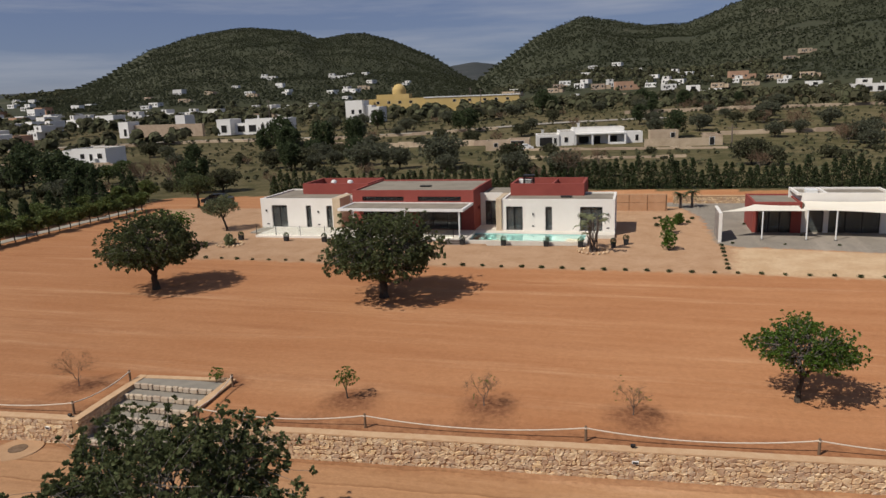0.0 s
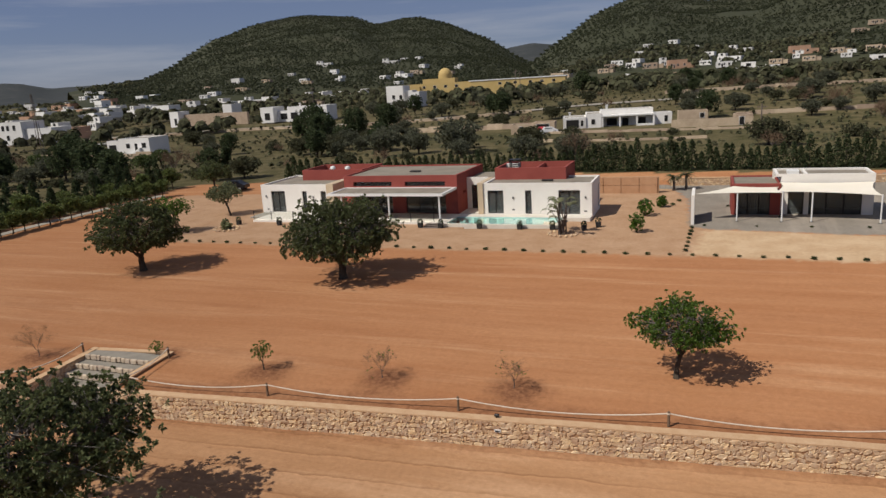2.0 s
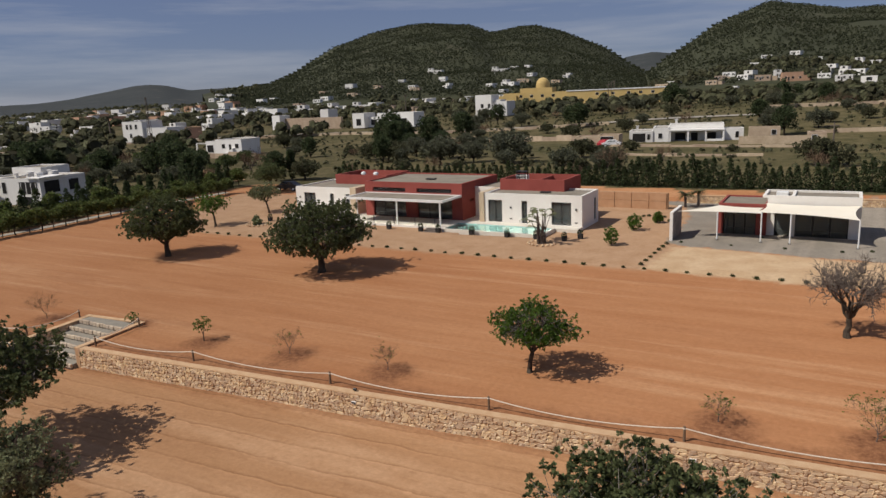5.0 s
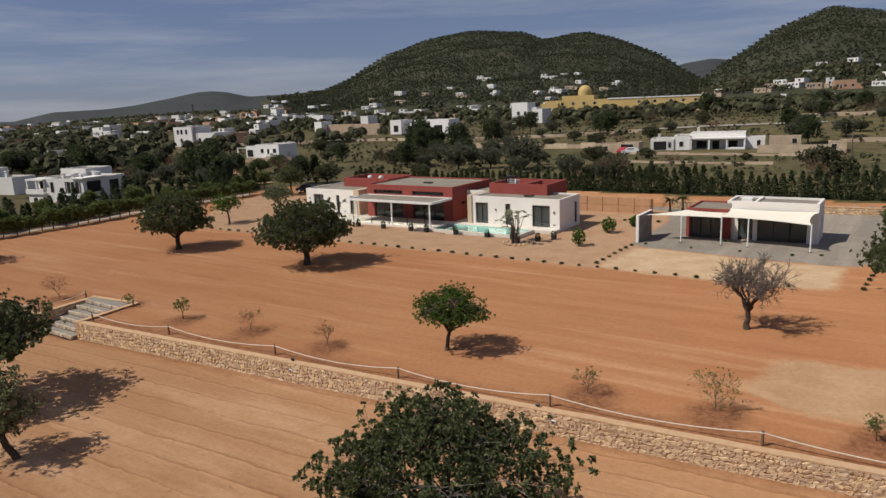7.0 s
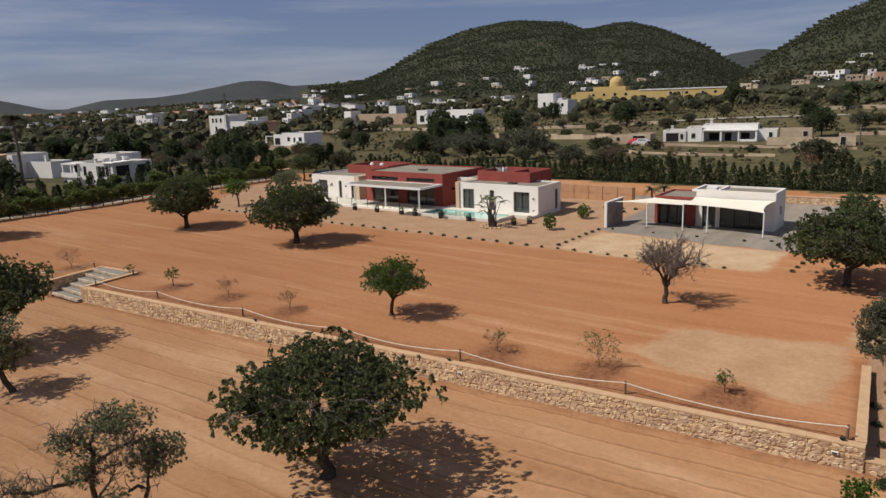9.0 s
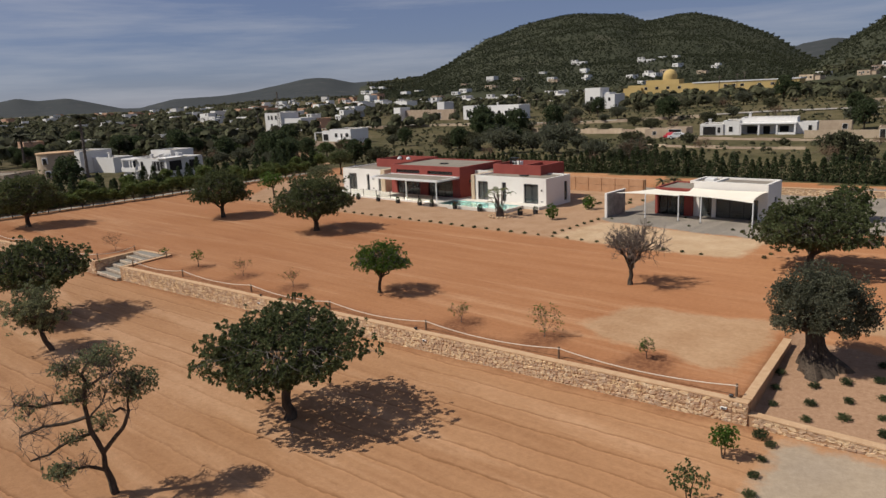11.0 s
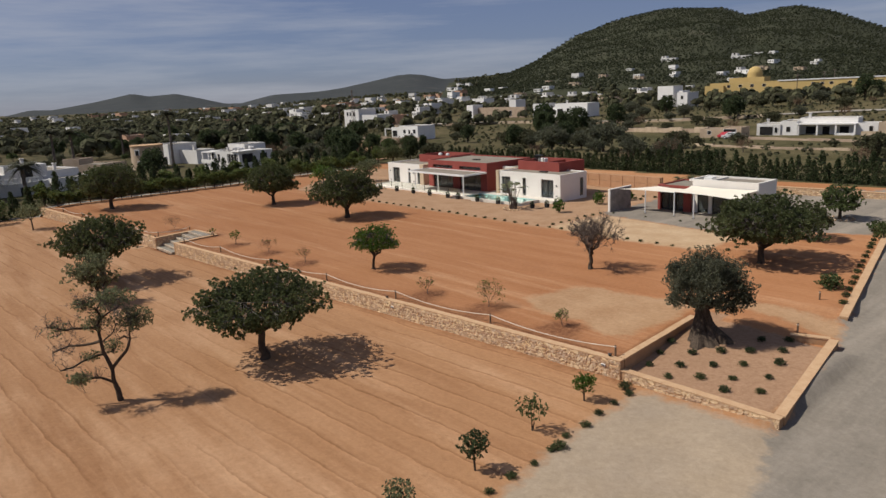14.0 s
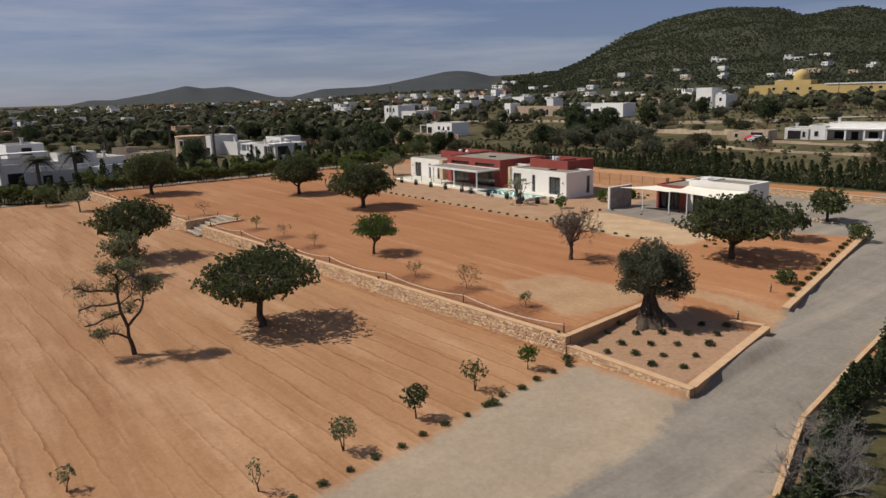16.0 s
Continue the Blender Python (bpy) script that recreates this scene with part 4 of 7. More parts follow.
def wall_with_holes(name, x0, x1, y0, y1, z0, z1, holes, material, parent, origin, axis="x", label=""):
    """A wall slab pierced by openings; holes are (from, to, bottom, top) along the axis."""
    bm = bmesh.new()
    cuts = sorted(holes)
    a0, a1 = (x0, x1) if axis == "x" else (y0, y1)
    ox, oy, oz = origin

    def put(p, q, lo, hi):
        if q - p < 1e-4 or hi - lo < 1e-4:
            return
        if axis == "x":
            slab(bm, p - ox, q - ox, y0 - oy, y1 - oy, lo - oz, hi - oz)
        else:
            slab(bm, x0 - ox, x1 - ox, p - oy, q - oy, lo - oz, hi - oz)

    stops = [a0] + [v for h in cuts for v in h[:2]] + [a1]
    stops = sorted(set(stops))
    for p, q in zip(stops, stops[1:]):
        col = sorted([(h[2], h[3]) for h in cuts if h[0] <= p + 1e-6 and h[1] >= q - 1e-6])
        lo = z0
        for b, t in col:
            put(p, q, lo, b)
            lo = t
        put(p, q, lo, z1)
    bmesh.ops.remove_doubles(bm, verts=bm.verts, dist=1e-5)
    return part(name, bm, material, parent, label)


def glazing(name, parent, origin, a0, a1, z0, z1, at, panes, axis="x", handle=True, thick=0.06):
    """A dark frame with separate panes, standing in an opening; at is the wall's depth coordinate."""
    ox, oy, oz = origin
    w = child(new(name), parent)
    w.empty_display_size = 0.2

    def put(nm, p, q, lo, hi, d0, d1, m, bevel=0.0):
        span = (p - ox, q - ox, at + d0 - oy, at + d1 - oy, lo - oz, hi - oz) if axis == "x" else (at + d0 - ox, at + d1 - ox, p - oy, q - oy, lo - oz, hi - oz)
        return box(nm, span, m, w, "", bevel)

    bar = 0.07
    bm = bmesh.new()
    edges = [(a0, a0 + bar, z0, z1), (a1 - bar, a1, z0, z1), (a0 + bar, a1 - bar, z1 - bar, z1), (a0 + bar, a1 - bar, z0, z0 + bar)]
    for i in range(1, panes):
        c = a0 + (a1 - a0) * i / panes
        edges.append((c - bar * 0.6, c + bar * 0.6, z0 + bar, z1 - bar))
    for p, q, lo, hi in edges:
        if axis == "x":
            slab(bm, p - ox, q - ox, at - oy, at + thick - oy, lo - oz, hi - oz)
        else:
            slab(bm, at - ox, at + thick - ox, p - oy, q - oy, lo - oz, hi - oz)
    part("window_frame", bm, M["frame"], w, "dark aluminium frame")
    for i in range(panes):
        p, q = a0 + (a1 - a0) * i / panes + bar, a0 + (a1 - a0) * (i + 1) / panes - bar
        g = put("pane", p, q, z0 + bar, z1 - bar, thick * 0.35, thick * 0.6, M["glass"])
        g.visible_shadow = False
    return w


def roof_block(parent, origin, x0, x1, y0, y1, z, material, top=None, kerb=0.18, rim=0.22, names=("parapet", "roof")):
    """A flat gravel roof sunk between a parapet rim."""
    ox, oy, oz = origin
    bm = bmesh.new()
    slab(bm, x0 - ox, x1 - ox, y0 - oy, y0 + rim - oy, z - kerb - oz, z - oz)
    slab(bm, x0 - ox, x1 - ox, y1 - rim - oy, y1 - oy, z - kerb - oz, z - oz)
    slab(bm, x0 - ox, x0 + rim - ox, y0 + rim - oy, y1 - rim - oy, z - kerb - oz, z - oz)
    slab(bm, x1 - rim - ox, x1 - ox, y0 + rim - oy, y1 - rim - oy, z - kerb - oz, z - oz)
    part(names[0], bm, material, parent)
    box(names[1], (x0 + rim - ox, x1 - rim - ox, y0 + rim - oy, y1 - rim - oy, z - kerb - 0.16 - oz, z - kerb + 0.04 - oz), M["roof"], parent, "grey gravel flat roof")


VO = (-20, 68, 2.0)
FLOOR = 2.28
# west wing
wall_with_holes("wall", -39.95, -31.35, 67.68, 67.98, 2.0, 5.22, [(-38.65, -36.8, FLOOR, 4.68), (-34.55, -33.95, FLOOR, 4.66), (-32.17, -31.5, FLOOR, 4.65)], M["white"], villa, VO, label="white rendered front wall")
glazing("window", villa, VO, -38.65, -36.8, FLOOR, 4.68, 67.86, 2)
glazing("window", villa, VO, -34.55, -33.95, FLOOR, 4.66, 67.86, 1)
glazing("window", villa, VO, -32.17, -31.5, FLOOR, 4.65, 67.86, 1)
wall_with_holes("wall", -39.95, -39.65, 67.98, 75.5, 2.0, 5.22, [], M["white"], villa, VO, "y")
wall_with_holes("wall", -39.65, -29.3, 75.2, 75.5, 2.0, 5.22, [], M["white"], villa, VO)
roof_block(villa, VO, -39.95, -31.35, 67.68, 75.5, 5.4, M["white"])
box("pier", vspan(-31.348, -30.45, 67.55, 71.0, 2.0, 5.46), M["beige"], villa, "beige stone-clad pier", 0.02)
wall_with_holes("wall", -30.448, -28.96, 70.2, 70.5, 2.0, 5.35, [], M["white"], villa, VO)
box("roof", vspan(-31.35, -28.96, 70.5, 75.2, 5.1, 5.22), M["roof"], villa)
# red upper box behind the west wing
for span in ((-36.9, -28.96, 72.0, 72.25, 5.06, 6.45), (-36.9, -28.96, 77.2, 77.45, 2.0, 6.45), (-36.9, -36.65, 72.25, 77.2, 5.06, 6.45), (-29.2, -28.96, 72.25, 77.2, 5.06, 6.45)):
    box("wall", vspan(*span), M["red"], villa, "brick-red rendered parapet")
box("roof", vspan(-36.65, -29.2, 72.25, 77.2, 5.5, 5.7), M["roof"], villa)
# red central block
wall_with_holes("wall", -28.95, -15.9, 67.45, 67.8, 2.0, 6.15, [(-27.82, -23.28, FLOOR, 4.55), (-27.82, -23.28, 5.2, 5.68), (-21.75, -17.22, FLOOR, 4.55), (-21.75, -17.22, 5.2, 5.68)], M["red"], villa, VO, label="brick-red rendered front wall")
for a, b in ((-27.82, -23.28), (-21.75, -17.22)):
    glazing("window", villa, VO, a, b, FLOOR, 4.55, 67.66, 3)
    glazing("window", villa, VO, a, b, 5.2, 5.68, 67.66, 2)
wall_with_holes("wall", -16.25, -15.9, 67.8, 76.5, 2.0, 6.15, [(69.3, 70.2, 4.1, 4.4)], M["red"], villa, VO, "y")
wall_with_holes("wall", -28.95, -28.65, 67.8, 76.5, 2.0, 6.15, [], M["red"], villa, VO, "y")
wall_with_holes("wall", -28.65, -16.25, 76.2, 76.5, 2.0, 6.15, [], M["red"], villa, VO)
roof_block(villa, VO, -28.95, -15.9, 67.45, 76.5, 6.33, M["red"])
# canopy over the terrace
bm = bmesh.new()
for span in ((-28.8, -15.95, 63.15, 63.4, 4.86, 5.1), (-28.8, -15.95, 67.2, 67.44, 4.86, 5.1), (-28.8, -28.55, 63.4, 67.2, 4.86, 5.1), (-16.2, -15.95, 63.4, 67.2, 4.86, 5.1)):
    slab(bm, *vspan(*span))
part("canopy_frame", bm, M["steel"], villa, "white steel canopy frame")
box("canopy_roof", vspan(-28.55, -16.2, 63.4, 67.2, 4.95, 5.04), M["roof"], villa, "grey canopy roof sheet")
for x in (-27.2, -21.85, -16.4):
    box("post", vspan(x - 0.07, x + 0.07, 63.3, 63.44, 1.9, 4.86), M["steel"], villa, "white steel post", 0.01)
# link between the blocks
wall_with_holes("wall", -15.9, -13.55, 70.6, 70.85, 2.0, 5.62, [(-15.4, -14.2, FLOOR, 4.82)], M["white"], villa, VO)
glazing("window", villa, VO, -15.4, -14.2, FLOOR, 4.82, 70.7, 2)
box("roof", vspan(-15.9, -13.0, 70.85, 76.0, 5.3, 5.45), M["roof"], villa)
box("wall", vspan(-15.88, -12.9, 75.7, 76.0, 2.0, 5.3), M["white"], villa)
# east wing
wall_with_holes("wall", -12.98, -2.14, 67.05, 67.35, 2.0, 5.32, [(-12.56, -10.92, 2.42, 4.78), (-8.7, -8.05, 2.42, 4.78), (-5.38, -3.28, 2.42, 4.78)], M["white"], villa, VO, label="white rendered front wall")
glazing("window", villa, VO, -12.56, -10.92, 2.42, 4.78, 67.23, 2)
glazing("window", villa, VO, -8.7, -8.05, 2.42, 4.78, 67.23, 1)
glazing("window", villa, VO, -5.38, -3.28, 2.42, 4.78, 67.23, 2)
wall_with_holes("wall", -2.44, -2.14, 67.35, 72.3, 2.0, 5.32, [(70.95, 71.65, 2.42, 4.76)], M["white"], villa, VO, "y")
glazing("window", villa, VO, 70.95, 71.65, 2.42, 4.76, -2.32, 1, "y")
wall_with_holes("wall", -12.98, -2.44, 72.0, 72.3, 2.0, 5.32, [], M["white"], villa, VO)
wall_with_holes("wall", -12.98, -12.7, 67.35, 72.0, 2.0, 5.32, [], M["white"], villa, VO, "y")
roof_block(villa, VO, -12.98, -2.14, 67.05, 72.3, 5.5, M["white"])
box("pier", vspan(-13.55, -12.982, 66.9, 71.0, 2.0, 5.56), M["beige"], villa, "beige stone-clad pier", 0.02)
for span in ((-12.7, -5.25, 70.5, 70.75, 5.3, 6.58), (-12.7, -5.25, 75.5, 75.75, 2.0, 6.58), (-12.7, -12.45, 70.75, 75.5, 2.0, 6.58), (-5.5, -5.25, 70.75, 75.5, 2.0, 6.58), (-8.6, -8.4, 70.75, 75.5, 5.3, 6.45)):
    box("wall", vspan(*span), M["red"], villa, "brick-red rendered parapet")
box("roof", vspan(-12.45, -5.5, 70.75, 75.5, 5.7, 5.85), M["roof"], villa)
# inner walls and floors seen through the glass; plaster darkened for dim rooms
box("floor", vspan(-39.6, -2.5, 67.99, 71.9, 2.1, 2.26), M["paving"], villa)
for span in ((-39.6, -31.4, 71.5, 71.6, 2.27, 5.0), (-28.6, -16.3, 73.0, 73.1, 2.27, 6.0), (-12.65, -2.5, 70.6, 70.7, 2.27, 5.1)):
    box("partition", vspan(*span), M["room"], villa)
# wall lights and vents
for x, y, z in ((-39.3, 67.68, 4.1), (-33.1, 67.68, 4.0), (-9.9, 67.05, 4.05), (-2.75, 67.05, 4.1)):
    box("wall_light", vspan(x - 0.06, x + 0.06, y - 0.12, y, z - 0.1, z + 0.1), M["frame"], villa, "small dark wall light", 0.01)
for x, y, z in ((-39.2, 67.68, 2.6), (-33.1, 67.68, 2.6), (-9.9, 67.05, 2.85), (-2.75, 67.05, 2.75)):
    box("vent", vspan(x - 0.13, x + 0.13, y - 0.02, y, z - 0.06, z + 0.06), M["frame"], villa, "dark wall vent")

# roof things
for x, y, z in ((-34.0, 74.2, 6.2), (-31.9, 74.0, 6.2)):
    a = thing("roof_vent", (x, y, 5.7), "white domed vent standing on the villa roof", "vent", "roof vents")
    v, f = [], []
    tube(v, f, [Vector((0, 0, 0)), Vector((0, 0, 0.6)), Vector((0, 0, 0.62)), Vector((0, 0, 0.85)), Vector((0, 0, 0.95))], [0.18, 0.18, 0.36, 0.28, 0.05], 10)
    child(new("cowl", mesh_of("cowl", v, f, M["steel"])), a)
chim = thing("roof_unit", (-11.2, 73.2, 5.85), "black steel chimney unit on the villa roof", "chimney")
for i in range(4):
    box("leg", ((-0.55, -0.47) if i % 2 else (0.47, 0.55)) + ((-0.35, -0.27) if i < 2 else (0.27, 0.35)) + (0, 1.25), M["frame"], chim)
for i in range(5):
    box("slat", (-0.47, 0.47, -0.33, -0.29, 0.35 + 0.18 * i, 0.47 + 0.18 * i), M["frame"], chim)
box("top", (-0.6, 0.6, -0.4, 0.4, 1.25, 1.31), M["frame"], chim, "", 0.01)
for x, y, z, s in ((-6.9, 69.3, 5.36, 0.55), (-22.0, 71.2, 6.19, 0.6)):
    a = thing("roof_hatch", (x, y, z), "low dark hatch lying on the gravel roof", "hatch", "roof hatches")
    box("lid", (-s, s, -0.3, 0.3, 0.06, 0.16), M["planter"], a, "", 0.02)
    box("curb", (-s + 0.08, s - 0.08, -0.24, 0.24, 0, 0.06), M["frame"], a)
box_u = thing("roof_box", (-12.0, 74.6, 5.85), "white service box on the villa roof", "service box")
box("case", (-0.7, 0.9, -0.35, 0.35, 0, 0.7), M["steel"], box_u, "", 0.02)

# terrace, pool and deck
terrace = thing("terrace", (-27, 65.3, 2.0), "pale paved terrace with a white floating edge", "terrace", kind="structure")


def tspan(x0, x1, y0, y1, z0, z1):
    return (x0 + 27, x1 + 27, y0 - 65.3, y1 - 65.3, z0 - 2, z1 - 2)


box("slab", tspan(-38.2, -15.9, 63.15, 67.44, 2.02, 2.26), M["white"], terrace, "white rendered edge")
# undercut below the slab: its shade is painted as a near-black block
box("base", tspan(-38.0, -16.1, 63.6, 67.4, 1.7, 2.02), M["dark"], terrace)
i = 0
for ix in range(22):
    for iy in range(4):
        box("paver", tspan(-38.15 + ix * 1.01, -38.15 + ix * 1.01 + 1.0, 63.2 + iy * 1.055, 63.2 + iy * 1.055 + 1.045, 2.262, 2.285), M["paving"], terrace)
box("slab", tspan(-15.7, -2.1, 65.5, 67.04, 2.0, 2.38), M["paving"], terrace, "pale stone pool surround")
box("slab", tspan(-39.9, -38.2, 65.0, 67.67, 1.9, 2.2), M["concrete"], terrace)
rail = thing("glass_railing", (-27, 63.25, 2.285), "frameless glass terrace railing on dark posts", "railing")
rx = [-38.1, -35.86, -33.13, -30.4, -27.7, -24.9, -22.2, -19.5, -17.0]
for x in rx:
    box("rail_post", (x + 27 - 0.025, x + 27 + 0.025, -0.025, 0.025, 0, 0.98), M["frame"], rail, "dark steel post")
for a, b in zip(rx, rx[1:]):
    g = box("glass_panel", (a + 27.06, b + 26.94, -0.007, 0.007, 0.06, 0.92), M["rail_glass"], rail, "clear glass panel")
    g.visible_shadow = False

pool = thing("swimming_pool", (-10, 64, 2.0), "raised swimming pool of pale turquoise mosaic, full of water", "pool")


def pspan(x0, x1, y0, y1, z0, z1):
    return (x0 + 10, x1 + 10, y0 - 64, y1 - 64, z0 - 2, z1 - 2)


PX0, PX1, PY0, PY1 = -15.6, -4.4, 62.15, 65.48
box("wall", pspan(PX0, PX1, PY0, PY0 + 0.25, 1.7, 2.36), M["paving"], pool, "pale overflow edge")
box("wall", pspan(PX0, PX0 + 0.25, PY0 + 0.25, PY1, 1.7, 2.42), M["paving"], pool)
box("wall", pspan(PX1 - 0.25, PX1, PY0 + 0.25, PY1, 1.7, 2.42), M["paving"], pool)
box("wall", pspan(PX0 + 0.25, PX1 - 0.25, PY1 - 0.2, PY1, 0.9, 2.40), M["tile"], pool)
box("wall", pspan(PX0 + 0.25, PX1 - 0.25, PY0 + 0.25, PY0 + 0.28, 0.9, 2.30), M["tile"], pool)
box("wall", pspan(PX0 + 0.25, PX0 + 0.28, PY0 + 0.28, PY1 - 0.2, 0.9, 2.30), M["tile"], pool)
box("wall", pspan(PX1 - 0.28, PX1 - 0.25, PY0 + 0.28, PY1 - 0.2, 0.9, 2.30), M["tile"], pool)
box("basin", pspan(PX0 + 0.25, PX1 - 0.25, PY0 + 0.25, PY1 - 0.2, 0.86, 0.95), M["tile"], pool, "turquoise mosaic floor")
for k in range(4):
    box("pool_step", pspan(-14.6 + 0.4 * k, -14.2 + 0.4 * k, PY1 - 1.4, PY1 - 0.2, 0.95, 2.1 - 0.27 * k), M["tile"], pool)
w = box("water", pspan(PX0 + 0.282, PX1 - 0.282, PY0 + 0.282, PY1 - 0.202, 2.31, 2.345), M["water"], pool, "clear turquoise water")
w.visible_shadow = False

deck = thing("deck_steps", (-16.7, 62.4, 2.0), "grey wooden deck steps beside the pool", "steps")
for k in range(3):
    for j in range(3):
        box("board", (-0.9, 0.95, -0.95 + 0.45 * k + 0.15 * j, -0.82 + 0.45 * k + 0.15 * j, 0.03 + 0.1 * k, 0.07 + 0.1 * k), M["deck"], deck)
    box("riser", (-0.88, 0.93, -0.9 + 0.45 * k, -0.87 + 0.45 * k, -0.1, 0.03 + 0.1 * k), M["deck"], deck)


def planter(x, y, seed):
    z = land(x, y)
    ob = thing("planter", (x, y, z), "square charcoal planter with a clipped dark shrub", "planter", "planters along the terrace")
    bm = bmesh.new()
    made = bmesh.ops.create_cube(bm, size=1.0, matrix=Matrix.LocRotScale((0, 0, 0.23), None, (0.46, 0.46, 0.46)))
    for vert in bm.verts:
        if vert.co.z < 0.1:
            vert.co.x *= 0.86
            vert.co.y *= 0.86
    bmesh.ops.bevel(bm, geom=list(bm.edges), offset=0.02, segments=1, affect="EDGES")
    part("pot", bm, M["planter"], ob)
    rng = random.Random(seed)
    lv, lf = [], []
    for _ in range(70):
        d = rnd_dir(rng, 0.2)
        spray(lv, lf, Vector((d.x * 0.22, d.y * 0.22, 0.58 + d.z * 0.24)), d, rng, 0.10, 5)
    child(new("shrub", mesh_of("shrub", lv, lf, M["cypress"])), ob)


for i, x in enumerate((-39.0, -33.9, -29.75, -25.65, -21.85, -17.85, -15.75, -11.85, -7.95, -4.9, -2.05, -1.0)):
    planter(x, 61.7 if i < 11 else 63.2, i)


# ---- the annex ----
annex = thing("annex", (16, 71, 1.95), "small flat-roofed white guest house with a red bay", "house")
AO = (16, 71, 1.95)


def aspan(x0, x1, y0, y1, z0, z1):
    return (x0 - 16, x1 - 16, y0 - 71, y1 - 71, z0 - 1.95, z1 - 1.95)


wall_with_holes("wall", 14.42, 21.85, 69.9, 70.2, 1.9, 5.5, [(15.05, 16.35, 2.0, 4.1), (16.75, 20.95, 2.0, 4.1)], M["white"], annex, AO, label="white rendered front wall")
glazing("window", annex, AO, 15.05, 16.35, 2.0, 4.1, 70.06, 1)
glazing("window", annex, AO, 16.75, 20.95, 2.0, 4.1, 70.06, 3)
wall_with_holes("wall", 21.55, 21.85, 70.2, 73.9, 1.9, 5.5, [(71.9, 72.7, 3.3, 4.2)], M["white"], annex, AO, "y")
glazing("window", annex, AO, 71.9, 72.7, 3.3, 4.2, 21.65, 1, "y")
wall_with_holes("wall", 14.0, 21.55, 73.6, 73.9, 1.9, 5.5, [], M["white"], annex, AO)
wall_with_holes("wall", 14.42, 14.7, 70.2, 73.6, 1.9, 5.5, [], M["white"], annex, AO, "y")
roof_block(annex, AO, 14.0, 21.85, 69.9, 73.9, 5.72, M["white"], rim=0.25, kerb=0.22)
box("parapet", aspan(16.35, 16.6, 70.15, 73.65, 5.5, 5.72), M["white"], annex)
wall_with_holes("wall", 10.3, 14.419, 69.55, 69.85, 1.9, 4.75, [(10.72, 13.55, 1.98, 4.15)], M["red"], annex, AO, label="brick-red rendered bay")
glazing("window", annex, AO, 10.72, 13.55, 1.98, 4.15, 69.7, 3)
wall_with_holes("wall", 10.3, 10.6, 69.85, 75.0, 1.9, 4.75, [], M["red"], annex, AO, "y")
wall_with_holes("wall", 10.6, 14.0, 74.7, 75.0, 1.9, 4.75, [], M["red"], annex, AO)
roof_block(annex, AO, 10.3, 14.419, 69.55, 75.0, 4.92, M["red"])
box("floor", aspan(10.6, 21.55, 70.22, 73.58, 1.9, 1.97), M["paving"], annex)
# inner wall in the same darkened plaster, for a dim interior
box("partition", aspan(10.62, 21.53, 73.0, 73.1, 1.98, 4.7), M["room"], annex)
box("roof_unit", aspan(15.0, 16.0, 71.2, 72.2, 5.4, 5.85), M["steel"], annex, "grey roof unit", 0.03)

for x, y, h in ((10.68, 66.5, 2.5), (14.3, 66.5, 2.68), (16.62, 66.5, 2.6), (21.73, 66.2, 2.45)):
    p = thing("sail_post", (x, y, land(x, y)), "white steel post holding a shade sail", "post", "shade sail posts")
    v, f = [], []
    tube(v, f, [Vector((0, 0, -0.1)), Vector((0, 0, h))], [0.065, 0.065], 10)
    child(new("pole", mesh_of("pole", v, f, M["steel"])), p)
    box("foot", (-0.14, 0.14, -0.14, 0.14, 0, 0.03), M["frame"], p, "dark foot plate")


def sail(name, corners, sag):
    """A stretched cloth between four corners with hollowed edges."""
    a, b, c, d = [Vector(q) for q in corners]
    o = (a + b + c + d) / 4
    n = 14
    verts, faces = [], []
    for i in range(n + 1):
        for j in range(n + 1):
            u, v = i / n, j / n
            q = a.lerp(b, u).lerp(d.lerp(c, u), v)
            pull = 0.10 * (4 * u * (1 - u)) * (2 * v - 1) * -1
            q = q + (d - a + c - b) * 0.5 * pull * 0.9
            pull = 0.07 * (4 * v * (1 - v)) * (2 * u - 1) * -1
            q = q + (b - a + c - d) * 0.5 * pull * 0.7
            q.z -= sag * 16 * u * (1 - u) * v * (1 - v)
            verts.append(q - o)
    for i in range(n):
        for j in range(n):
            k = i * (n + 1) + j
            faces.append((k, k + n + 1, k + n + 2, k + 1))
    ob = new(name, mesh_of(name, verts, faces, M["sail"]))
    ob.location = o
    m = ob.modifiers.new("cloth", "SOLIDIFY")
    m.thickness = 0.012
    return tagged(ob, "cream shade sail stretched over gravel from white posts", "shade sail", "shade sails")


sail("shade_sail", ((7.2, 66.4, 4.52), (14.3, 66.45, 4.62), (14.2, 69.5, 4.62), (10.4, 69.5, 4.72)), 0.08)
sail("shade_sail", ((13.75, 67.0, 4.62), (21.73, 66.2, 4.42), (21.8, 69.85, 5.02), (14.3, 69.85, 5.0)), 0.05)

screen = thing("screen_wall", (7.0, 66.9, 1.95), "free-standing rough stone screen wall with a white edge", "screen wall")
box("panel", (-0.1, 0.1, -1.95, 2.0, -0.05, 2.62), M["screen"], screen, "grey-brown rough stone face", 0.02)
box("edge", (-0.14, 0.14, -2.12, -1.952, -0.05, 2.72), M["white"], screen, "white edge", 0.01)
box("coping", (-0.14, 0.14, -1.951, 2.05, 2.622, 2.72), M["white"], screen, "white coping", 0.01)


